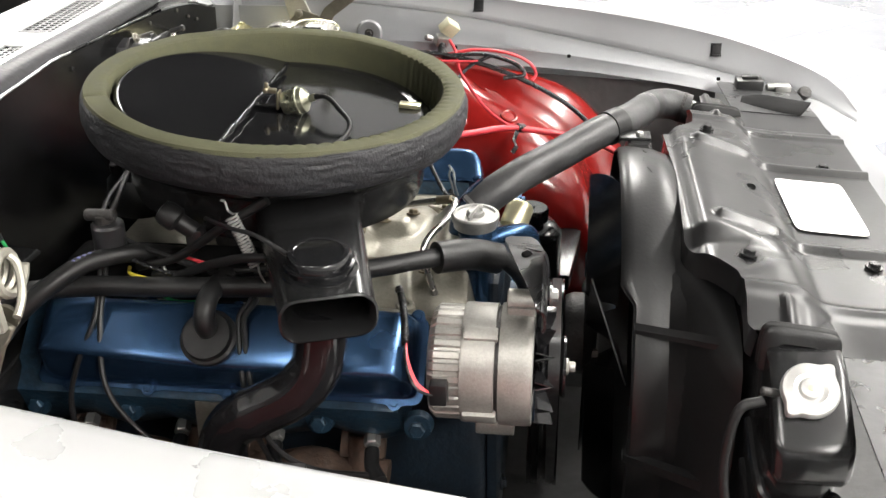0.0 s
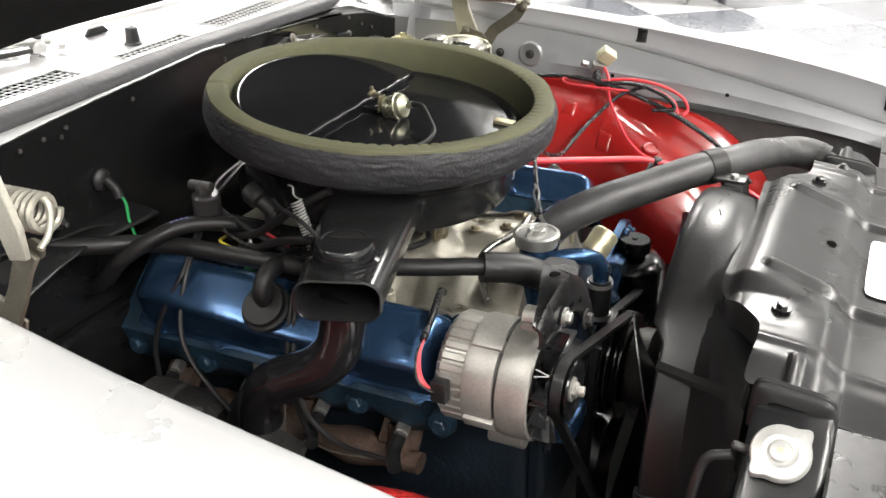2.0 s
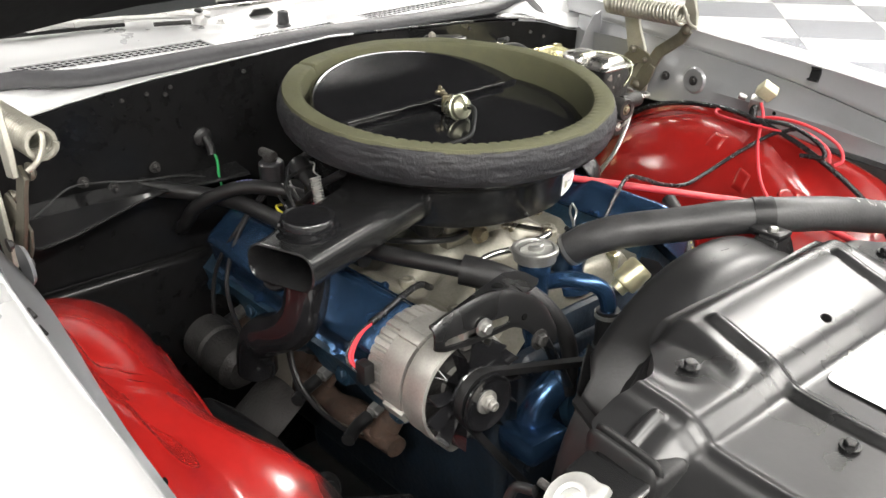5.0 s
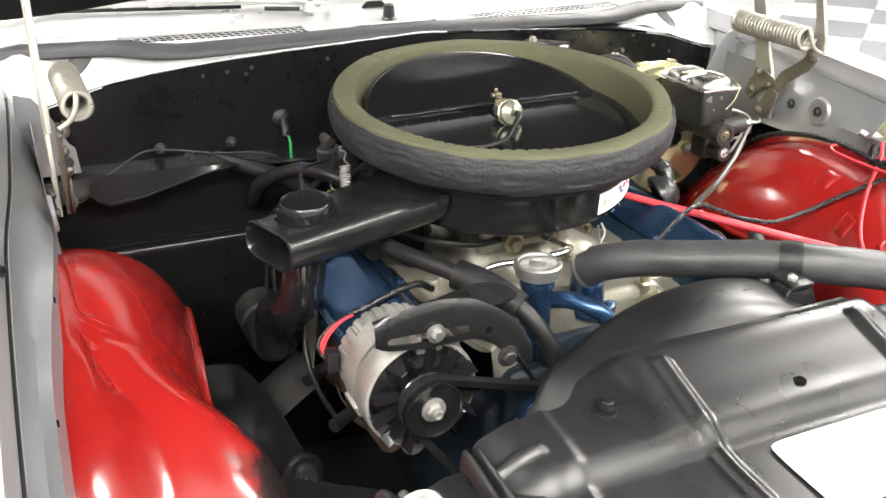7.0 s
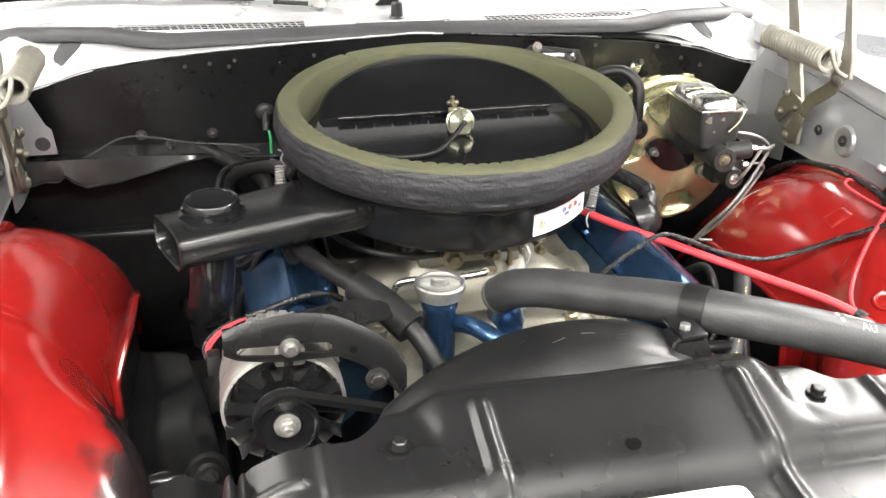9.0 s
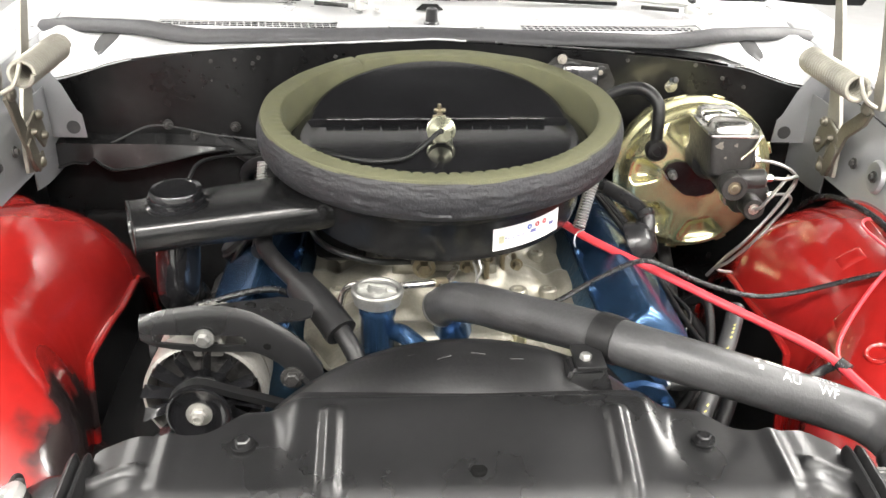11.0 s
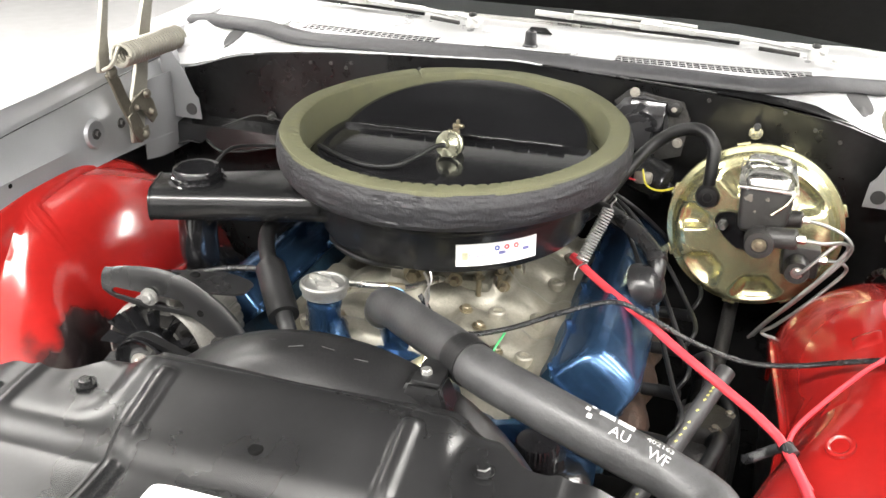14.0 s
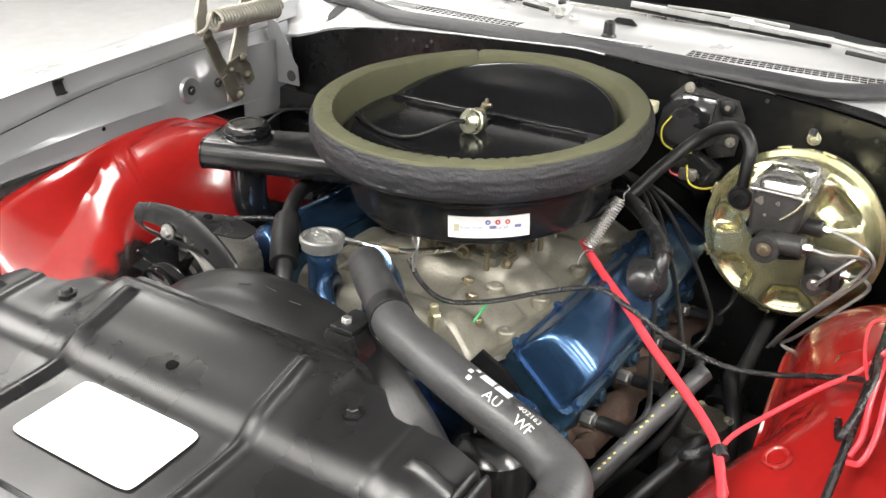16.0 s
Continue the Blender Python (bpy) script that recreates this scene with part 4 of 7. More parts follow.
upper = [(-0.352, 0.822), (-0.374, 0.818), (-0.384, 0.813), (-0.446, 0.772), (-0.456, 0.760), (-0.458, 0.735), (-0.452, 0.724), (-0.352, 0.720)]
def tank_end(x, k, y0=-0.405, z0=0.772):
    return [Vector((x, y0 + (y - y0) * k, z0 + (z - z0) * k)) for y, z in upper]
part("tank", join(loft([tank_end(x, k) for x, k in ((0.634, 0.86), (0.637, 0.95), (0.643, 1.0), (0.700, 1.0), (0.706, 0.95), (0.709, 0.86))]), box(0.630, 0.704, -0.440, -0.352, 0.34, 0.735, 0.018, 4)), "black", rad)
neck_ax = Vector((-0.03, -0.55, 0.83)).normalized()
neck_at = Vector((0.667, -0.4165, 0.8145)) - neck_ax * 0.044
part("filler_neck", lathe([(0.021, 0), (0.021, 0.022), (0.026, 0.024), (0.026, 0.030), (0, 0.030)], neck_at, neck_ax, 28), "iron", rad)
cap_at = neck_at + neck_ax * 0.030


def cap_mod(r, h, t):
    k = max(0, math.cos(t - CAP_TURN)) ** 40 + max(0, math.cos(t - CAP_TURN + math.pi)) ** 40
    return (r + (0.008 * k if r > 0.022 else 0), h)


CAP_TURN = 0.9
part("radiator_cap", lathe([(0.025, 0), (0.0278, 0.002), (0.0278, 0.007), (0.0262, 0.0095), (0.0185, 0.0100), (0.0165, 0.0108), (0.0135, 0.0090), (0.0115, 0.0092), (0.0095, 0.0118), (0.0045, 0.0125), (0, 0.0125)], cap_at, neck_ax, 64, cap_mod), "capm", rad, "silver pressed radiator cap with two ears")
part("cap_rivet", lathe([(0.0032, 0), (0.003, 0.0012), (0, 0.0016)], cap_at + neck_ax * 0.0122, neck_ax, 14), "gold", rad)
part("overflow_nipple", cyl(neck_at + neck_ax * 0.012, neck_at + neck_ax * 0.014 + Vector((-0.045, -0.008, 0.012)), 0.0045, 12), "iron", rad)
part("overflow_hose", pipe([(0.625, -0.415, 0.795), (0.60, -0.42, 0.78), (0.595, -0.43, 0.70), (0.62, -0.445, 0.62), (0.66, -0.45, 0.60)], 0.0052, 10), "rubber", rad)
part("cooler_line", pipe([(0.56, -0.43, 0.58), (0.562, -0.43, 0.63), (0.575, -0.43, 0.655), (0.60, -0.43, 0.662), (0.625, -0.43, 0.662)], 0.0055, 10), "tin", rad)
part("line_nut", hexbolt((0.604, -0.43, 0.662), (1, 0, 0), 0.009, 0.014), "gold", rad)
for z0 in (0.70, 0.645):
    part("tank_rib", pipe([(0.628, -0.36, z0 + 0.03), (0.628, -0.425, z0 + 0.012), (0.634, -0.446, z0), (0.66, -0.450, z0 - 0.012), (0.69, -0.448, z0 - 0.010), (0.704, -0.436, z0)], 0.0055, 8), "black", rad)
part("inlet_spout", cyl((0.668, 0.400, 0.790), (0.624, 0.406, 0.809), 0.021, 24), "black", rad)

shr = thing("fan_shroud", "dark plastic fan shroud with arched top", "fan shroud")
FC = Vector((0, 0, 0.600))


def shroud_loop(x, r, k):
    lp = []
    for i in range(72):
        t = 2 * math.pi * i / 72
        c, s = math.cos(t), math.sin(t)
        cy, cz = r * c, r * s
        m = 1 / max(abs(c), abs(s), 1e-6)
        m = 1 / ((abs(c) ** 8 + abs(s) ** 8) ** 0.125)
        by, bz = 0.335 * c * m, 0.215 * s * m
        cut = 0.016 if c < 0 and s < 0.66 and x < 0.53 else 0.0
        lp.append(Vector((x + cut * (0.545 - x) / 0.05, cy + (by - cy) * k, FC.z + cz + (bz - 0.015 * k - cz) * k)))
    return lp


outer = [shroud_loop(x, r, k) for x, r, k in ((0.496, 0.270, 0), (0.500, 0.274, 0), (0.512, 0.2755, 0), (0.545, 0.272, 0), (0.560, 0.268, 0.03), (0.580, 0.27, 0.35), (0.605, 0.27, 0.85), (0.622, 0.27, 1.0))]
inner = [shroud_loop(x, r - 0.004, k) for x, r, k in ((0.622, 0.268, 1.0), (0.58, 0.266, 0.35), (0.545, 0.267, 0), (0.500, 0.268, 0), (0.496, 0.268, 0))]
part("ring", loft(outer + inner, True, (False, False)), "plastic", shr)
fin = [(0.512, -0.228, 0.762), (0.512, -0.228, 0.757), (0.615, -0.290, 0.776), (0.615, -0.290, 0.784)]
part("rib", loft([[Vector(p) + Vector((0, -0.008, -0.005)) for p in fin], [Vector(p) for p in fin]]), "plastic", shr)
part("rib", loft([[Vector(p) for p in q] for q in ([(0.507, -0.262, 0.602), (0.507, -0.262, 0.592), (0.605, -0.305, 0.588), (0.605, -0.305, 0.602)], [(0.507, -0.272, 0.600), (0.507, -0.272, 0.590), (0.605, -0.318, 0.586), (0.605, -0.318, 0.600)])]), "plastic", shr)
for a, dx, tw in ((80, 0.004, 0.2), (88, 0.0, -0.1), (95, 0.006, 0.3), (101, -0.006, 0.1)):
    p = FC + Vector((0.528 + dx, math.cos(radians(a)) * 0.2738, math.sin(radians(a)) * 0.2738))
    d = Vector((tw * 0.008, -math.sin(radians(a)) * 0.007, math.cos(radians(a)) * 0.007))
    part("scuff", cyl(p - d, p + d, 0.0006, 6), "holegrey", shr)
# hose saddle on the shroud
sad = thing("hose_bracket", "black hose bracket with silver bolt on the shroud", "bracket")
sb = loft([[Vector((x, y, z)) for x, y, z in lp] for lp in (
    [(0.506, 0.090, 0.838), (0.552, 0.090, 0.838), (0.552, 0.150, 0.815), (0.506, 0.150, 0.815)],
    [(0.512, 0.097, 0.857), (0.546, 0.097, 0.857), (0.546, 0.138, 0.856), (0.512, 0.138, 0.856)],
    [(0.514, 0.100, 0.863), (0.544, 0.100, 0.863), (0.544, 0.134, 0.864), (0.514, 0.134, 0.864)])])
bmesh.ops.bevel(sb, geom=sb.edges[:], offset=0.0035, segments=2, affect="EDGES")
part("saddle", sb, "panel", sad)
part("bolt", join(hexbolt((0.529, 0.116, 0.866), (0, 0, 1), 0.0062, 0.007), lathe([(0.0105, 0), (0.0105, 0.0015), (0, 0.0015)], (0.529, 0.116, 0.865), (0, 0, 1), 20)), "zinc", sad)

fan = thing("cooling_fan", "black engine cooling fan with clutch and pulleys", "fan")
part("clutch", lathe([(0.02, 0.405), (0.030, 0.430), (0.055, 0.433), (0.060, 0.445), (0.060, 0.460), (0.05, 0.470), (0.02, 0.480), (0, 0.480)], (0, 0, 0.6), (1, 0, 0), 36), "iron", fan)
for i in range(5):
    a0 = 2 * math.pi * i / 5 + 0.05
    def blade(r, v, a0=a0):
        a = a0 + (v - 0.5) * 0.55
        return Vector((0.486 + (v - 0.5) * 0.045, r * math.cos(a), 0.6 + r * math.sin(a)))
    part("blade", sheet(blade, lin(0.05, 0.235, 8), lin(0, 1, 6), 0.002), "black", fan)
for t in lin(0.3, 5.1, 4):
    part("stud", hexbolt((0.470, 0.035 * math.cos(t), 0.6 + 0.035 * math.sin(t)), (1, 0, 0), 0.0065, 0.012), "tin", fan)
def groove(r, x0, x1):
    return [(0.0, x0), (r, x0), (r, x0 + 0.003), (r - 0.010, (x0 + x1) / 2 - 0.001), (r - 0.010, (x0 + x1) / 2 + 0.001), (r, x1 - 0.003), (r, x1), (0.0, x1)]
part("water_pump_pulley", lathe(groove(0.078, 0.385, 0.405) , (0, 0, 0.6), (1, 0, 0), 40), "black", fan)
part("water_pump_pulley", lathe(groove(0.078, 0.410, 0.430), (0, 0, 0.6), (1, 0, 0), 40), "black", fan)
part("crank_pulley", lathe(groove(0.085, 0.385, 0.43), (0, 0, 0.42), (1, 0, 0), 40), "black", fan)


def belt(x, circles, name_label):
    """A V-belt round circles (y, z, r) given counterclockwise, as seen from the front."""
    b = thing("drive_belt", name_label, "belt", group="drive belts")
    pts = []
    n = len(circles)
    tang = []
    for i in range(n):
        (y0, z0, r0), (y1, z1, r1) = circles[i], circles[(i + 1) % n]
        d = math.hypot(y1 - y0, z1 - z0)
        base = math.atan2(z1 - z0, y1 - y0)
        off = math.acos((r0 - r1) / d)
        a = base - off
        tang.append((a, a))
    for i in range(n):
        y, z, r = circles[i]
        a_in, a_out = tang[i - 1][1], tang[i][0]
        while a_out < a_in:
            a_out += 2 * math.pi
        for t in lin(a_in, a_out, 14):
            pts.append(Vector((x, y + r * math.cos(t), z + r * math.sin(t))))
    dense = []
    for p, q in zip(pts, pts[1:] + pts[:1]):
        k = max(1, int((q - p).length / 0.03))
        dense += [p + (q - p) * (j / k) for j in range(k)]
    loops = []
    m = len(dense)
    for i, p in enumerate(dense):
        t = (dense[(i + 1) % m] - dense[i - 1]).normalized()
        o = Vector((1, 0, 0)).cross(t)
        o = -o if o.dot(p - Vector((x, -0.1, 0.6))) < 0 else o
        side = Vector((1, 0, 0))
        loops.append([p + side * 0.0065 + o * 0.001, p - side * 0.0065 + o * 0.001, p - side * 0.0045 - o * 0.008, p + side * 0.0045 - o * 0.008])
    loops.append(loops[0])
    part("belt", loft(loops, True, (False, False)), "rubber", b)


belt(0.420, [(0.0, 0.42, 0.082), (0.0, 0.60, 0.078), (-0.289, 0.736, 0.036)], "black rubber belt round the alternator pulley")
belt(0.395, [(0.0, 0.42, 0.082), (0.235, 0.555, 0.06), (0.0, 0.60, 0.074)], "black rubber belt round the steering pump pulley")

# ---- engine ----
eng = thing("engine", "blue painted V8 engine with aluminium coloured intake", "engine")
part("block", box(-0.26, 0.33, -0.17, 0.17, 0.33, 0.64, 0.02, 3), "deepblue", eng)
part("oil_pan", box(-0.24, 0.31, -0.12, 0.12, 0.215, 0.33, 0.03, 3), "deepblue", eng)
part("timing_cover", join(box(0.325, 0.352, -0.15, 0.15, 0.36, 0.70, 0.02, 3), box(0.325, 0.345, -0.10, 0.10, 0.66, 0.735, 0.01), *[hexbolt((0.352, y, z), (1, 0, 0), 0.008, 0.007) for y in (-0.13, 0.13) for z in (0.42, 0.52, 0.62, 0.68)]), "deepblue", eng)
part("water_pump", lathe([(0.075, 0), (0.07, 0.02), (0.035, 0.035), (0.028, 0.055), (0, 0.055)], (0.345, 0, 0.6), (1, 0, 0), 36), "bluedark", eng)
part("pump_outlet", join(pipe([(0.35, -0.03, 0.64), (0.36, -0.08, 0.65), (0.355, -0.12, 0.62), (0.345, -0.13, 0.56)], 0.026, 16), pipe([(0.35, 0.03, 0.64), (0.36, 0.08, 0.65), (0.355, 0.12, 0.62), (0.345, 0.13, 0.56)], 0.026, 16), box(0.33, 0.40, -0.175, -0.10, 0.56, 0.60, 0.01)), "blue", eng)

PLUGS = (-0.150, -0.027, 0.096, 0.219)
SD = Vector((0, 0.747, -0.664))
ND = Vector((0, 0.664, 0.747))


def bank(side, x, s, n):
    # the two cylinder banks are staggered along the crankshaft
    p = Vector((x + (0.014 if side > 0 else -0.022), 0.245, 0.709)) + SD * (s - side * 0.006) + ND * n
    return Vector((p.x, side * p.y, p.z))


def valve_cover(side):
    cover_x0, cover_x1 = (-0.225 if side > 0 else -0.200), 0.288
    loops = []
    prof = [(0.0, 0.90, 0.0), (0.003, 0.925, 0.38), (0.007, 0.95, 0.68), (0.014, 0.98, 0.88), (0.024, 0.995, 0.97), (0.038, 1.0, 1.0)]
    st = [(cover_x0 + 0.008 + d, w, h) for d, w, h in prof] + [(cover_x1 - 0.008 - d, w, h) for d, w, h in prof[::-1]]
    dense = []
    for (a, wa, ha), (b, wb, hb) in zip(st, st[1:]):
        dense += [(a + (b - a) * t, wa + (wb - wa) * t, ha + (hb - ha) * t) for t in (0, 0.5)]
    dense.append(st[-1])
    for x, w, h in dense:
        lp = []
        step = 0.010 * (1 - smooth(x, -0.13, -0.09))
        sec = [Vector((s - (step * k), h_, 0)) for s, h_, k in ((-0.052, 0, 0), (-0.0505, 0.016, 0), (-0.0475, 0.040, 0), (-0.0455, 0.050, 0), (-0.0425, 0.0565, 0), (-0.036, 0.0605, 0), (-0.028, 0.0630, 0), (-0.012, 0.0652, 0), (0.0, 0.0658, 0.5), (0.014, 0.0660, 1), (0.026, 0.0655, 1), (0.0325, 0.0645, 1), (0.0355, 0.0632, 1), (0.0378, 0.0608, 1), (0.0392, 0.0570, 1), (0.0402, 0.0525, 1), (0.0425, 0.042, 0.8), (0.0455, 0.028, 0.4), (0.0485, 0.014, 0), (0.0505, 0, 0))]
        for q in sec:
            lp.append(bank(side, x, q.x * w, 0.003 + q.y * h))
        loops.append(lp)
    cover = part("valve_cover", loft(loops, False), "blue", eng, "glossy metallic blue valve cover")
    pts = []
    for x in merged(lin(cover_x0, cover_x1, 45), [cover_x0 + 0.001, cover_x0 + 0.003, cover_x0 + 0.007, cover_x1 - 0.007, cover_x1 - 0.003, cover_x1 - 0.001]):
        k = 0.0045 * max(0, math.cos((cover_x1 - 0.034 - x) / 0.1025 * 2 * math.pi)) ** 6
        d = min(x - cover_x0, cover_x1 - x)
        k -= 0.014 - math.sqrt(max(0.0, 0.014 ** 2 - max(0.0, 0.014 - d) ** 2))
        pts.append((x, 0.0555 + k))
    lo = [bank(side, x, s, 0) for x, s in pts] + [bank(side, x, -s, 0) for x, s in pts[::-1]]
    hi = [bank(side, x, s, 0.0045) for x, s in pts] + [bank(side, x, -s, 0.0045) for x, s in pts[::-1]]
    part("rail", loft([lo, hi]), "blue", cover)
    nrm = ND if side > 0 else Vector((0, -ND.y, ND.z))
    for i in range(5):
        for x, s in ((cover_x1 - 0.034 - 0.1025 * i, 0.0548), (cover_x0 + (cover_x1 - cover_x0) * (i / 4 * 0.94 + 0.03), -0.0548)):
            part("bolt", hexbolt(bank(side, x, s, 0.005), nrm, 0.0058, 0.0055), "blue", cover)
    # cylinder head below
    def hd(x, s, n):
        return bank(side, x, s, n)
    head_loops = []
    for x in lin(-0.235, 0.258, 17):
        b = 0.006 * math.cos(x * 58)
        head_loops.append([hd(x, -0.056, -0.002), hd(x, 0.064, -0.002), hd(x, 0.070, -0.018), hd(x, 0.078 + b, -0.040), hd(x, 0.078 + b, -0.085), hd(x, 0.060, -0.115), hd(x, -0.032, -0.115)])
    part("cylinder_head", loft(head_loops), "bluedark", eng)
    for i, x in enumerate((-0.212, -0.089, 0.034, 0.157, 0.280)):
        a = hd(x, 0.076, -0.030)
        part("head_bolt", join(lathe([(0.019, -0.012), (0.017, 0.0), (0, 0.001)], a, (0, side * 0.8, 0.1), 20), hexbolt(a, (0, side * 0.8, 0.1), 0.0105, 0.009)), "bluedark", eng)
    for x in PLUGS:
        a, d = (hd(x, 0.078, -0.026), Vector((0.12, 0.85, 0.10)).normalized()) if side > 0 else (hd(x, 0.082, -0.062), Vector((0.15, -0.85, -0.2)).normalized())
        part("spark_plug", join(cyl(a, a + d * 0.018, 0.0105, 6), cyl(a + d * 0.018, a + d * 0.03, 0.007, 12)), "zinc", eng)
        part("plug_boot", pipe([a + d * 0.025, a + d * 0.05, a + d * 0.075 + Vector((0.01, 0, 0.004))], 0.0095, 12), "rubber", eng)
    # exhaust manifold
    ex_s, ex_n = (0.113, -0.045) if side > 0 else (0.118, -0.125)
    ex = []
    for x in lin(-0.20, 0.235, 26):
        w = (0.021 + 0.005 * math.cos((x - 0.02) * 55)) * (1 - 0.4 * smooth(x, 0.19, 0.235))
        c = hd(x, ex_s, ex_n)
        ex.append([c + Vector((0, w * 1.15 * math.cos(t), w * math.sin(t))) for t in lin(0, 2 * math.pi * 11 / 12, 12)])
    part("exhaust_manifold", loft(ex), "rust", eng, "rusty cast iron exhaust manifold")
    for x in (-0.17, -0.02, 0.04, 0.20):
        a, b = hd(x, 0.075, max(-0.105, ex_n - 0.02)), hd(x, ex_s, ex_n)
        part("exhaust_port", join(cyl(a, b, 0.020, 14), moved(box(-0.030, 0.030, -0.007, 0.007, -0.022, 0.022, 0.004), Matrix.Translation(a.lerp(b, 0.2)) @ Matrix.Rotation(radians(side * 42), 4, "X"))), "rust", eng)
    part("heat_shield_wire", pipe([hd(0.06, 0.130, -0.100), hd(0.11, 0.138, -0.105), hd(0.19, 0.130, -0.100)], 0.0014, 6), "tin", eng)


valve_cover(1)
valve_cover(-1)


part("front_bracket", prism([(0.160, 0.735), (0.198, 0.716), (0.232, 0.680), (0.250, 0.62), (0.170, 0.58), (0.135, 0.70)], 0.006, Matrix(((0, 0, 1, 0.300), (1, 0, 0, 0), (0, 1, 0, 0), (0, 0, 0, 1)))), "black", eng, "black steel bracket in front of the head")
# intake manifold: valley casting with runners
def intake_z(x, y):
    a = abs(y)
    z = 0.700 + 0.028 * (1 - smooth(a, 0.10, 0.19))
    z += 0.030 * (1 - smooth(math.hypot((x - 0.03) / 1.2, y), 0.075, 0.11))
    for rx, tilt in ((-0.165, 0.25), (-0.055, 0.1), (0.075, -0.1), (0.185, -0.25)):
        cx = rx + tilt * (0.12 - a)
        z += 0.016 * math.exp(-(((x - cx) / 0.036) ** 6)) * smooth(a, 0.03, 0.06) * (1 - 0.5 * smooth(a, 0.13, 0.18))
    z += 0.022 * smooth(a, 0.150, 0.180)
    z += 0.034 * math.exp(-((x - 0.285) / 0.045) ** 4) * (1 - smooth(a, 0.10, 0.15))
    return z


intake = part("intake_manifold", sheet(lambda x, y: Vector((x, y * (1 - 0.22 * smooth(x, 0.235, 0.31)), intake_z(x, y * (1 - 0.22 * smooth(x, 0.235, 0.31))) - 0.05 * smooth(x, 0.30, 0.318))), lin(-0.23, 0.318, 110), lin(-0.190, 0.202, 80), 0.008), "intake", eng, "cast intake manifold in dull aluminium paint")
for bx, by in ((0.111, 0.150), (0.225, 0.155), (-0.02, 0.150), (-0.13, 0.155), (0.111, -0.150), (0.225, -0.155), (-0.02, -0.15), (0.16, 0.10)):
    part("boss", lathe([(0.014, -0.01), (0.013, 0.008), (0.011, 0.010), (0.006, 0.010), (0.006, 0.006), (0, 0.006)], (bx, by, intake_z(bx, by)), (0, 0, 1), 20), "intake", intake)
for bx, by in ((0.20, 0.085), (0.245, 0.12), (0.16, 0.055), (0.245, -0.10)):
    part("bolt", hexbolt((bx, by, intake_z(bx, by) + 0.002), (0, 0.2, 1), 0.0068, 0.007), "bronze", intake)

carb = thing("carburetor", "grey-gold four barrel carburetor under the air cleaner", "carburetor")
part("base", box(-0.065, 0.115, -0.075, 0.075, 0.752, 0.768, 0.004), "intake", carb)
part("bowl", box(-0.055, 0.105, -0.065, 0.065, 0.768, 0.818, 0.008, 3), "intake", carb)
part("air_horn", lathe([(0.07, 0), (0.068, 0.02), (0.065, 0.03), (0, 0.03)], (0.03, -0.004, 0.812), (0, 0, 1), 36), "intake", carb)
for cx, cy, r in ((0.125, 0.03, 0.006), (0.13, -0.03, 0.009), (0.12, 0.10, 0.005)):
    part("fitting", join(cyl((cx - 0.02, cy, 0.775), (cx + 0.015, cy, 0.775), r, 16), hexbolt((cx + 0.008, cy, 0.775), (1, 0, 0), r * 1.2, 0.012)), "bronze", carb)
for cx, cy in ((0.09, 0.085), (0.04, 0.09), (0.115, 0.06), (0.0, 0.092)):
    part("screw_post", join(cyl((cx, cy, 0.745), (cx, cy, 0.800), 0.004, 12), hexbolt((cx, cy, 0.775), (0, 0, 1), 0.006, 0.006)), "bronze", carb)
part("linkage", join(prism([(-0.03, 0), (0.03, -0.012), (0.034, 0.0), (0.0, 0.02), (-0.02, 0.016)], 0.003, pose(0.04, 0.105, 0.782, 90, 0, 20)), cyl((0.02, 0.09, 0.785), (0.02, 0.125, 0.785), 0.005, 10)), "tin", carb)
part("fuel_line", pipe([(0.262, -0.138, 0.735), (0.252, -0.140, 0.775), (0.248, -0.133, 0.798), (0.254, -0.115, 0.808), (0.268, -0.08, 0.812), (0.278, -0.045, 0.820), (0.274, -0.025, 0.820), (0.245, -0.005, 0.808), (0.20, 0.005, 0.795), (0.145, 0.015, 0.78)], 0.0046, 10), "steel", carb)
part("line_sleeve", pipe([(0.272, -0.024, 0.8195), (0.252, -0.008, 0.811)], 0.0060, 10, n=2), "bronze", carb)

part("choke_housing", lathe([(0.030, 0), (0.032, 0.004), (0.032, 0.016), (0.026, 0.022), (0.010, 0.024), (0, 0.024)], (0.075, -0.072, 0.795), (0.2, -1, 0.1), 30), "plastic", carb, "round black choke housing")
part("float_bowl_side", join(box(-0.045, 0.10, -0.098, -0.066, 0.770, 0.812, 0.006), box(-0.03, 0.02, -0.112, -0.09, 0.775, 0.80, 0.004)), "iron", carb)
part("throttle_lever", join(prism([(-0.035, -0.01), (0.03, -0.014), (0.036, 0.004), (0.005, 0.022), (-0.03, 0.014)], 0.003, pose(0.02, -0.122, 0.776, 90, 0, -8)), cyl((0.02, -0.10, 0.778), (0.02, -0.130, 0.778), 0.005, 10)), "iron", carb)
part("vacuum_tube", pipe([(0.13, -0.05, 0.78), (0.15, -0.10, 0.79), (0.12, -0.16, 0.795), (0.05, -0.19, 0.79), (-0.03, -0.19, 0.785)], 0.0045, 10), "rubber", carb)
part("steel_tube", pipe([(-0.095, -0.195, 0.812), (-0.075, -0.205, 0.806), (-0.065, -0.212, 0.788), (-0.045, -0.214, 0.782), (-0.02, -0.214, 0.782)], 0.003, 8), "zinc", carb)
ev = thing("egr_valve", "dark round valve on the intake manifold", "valve")
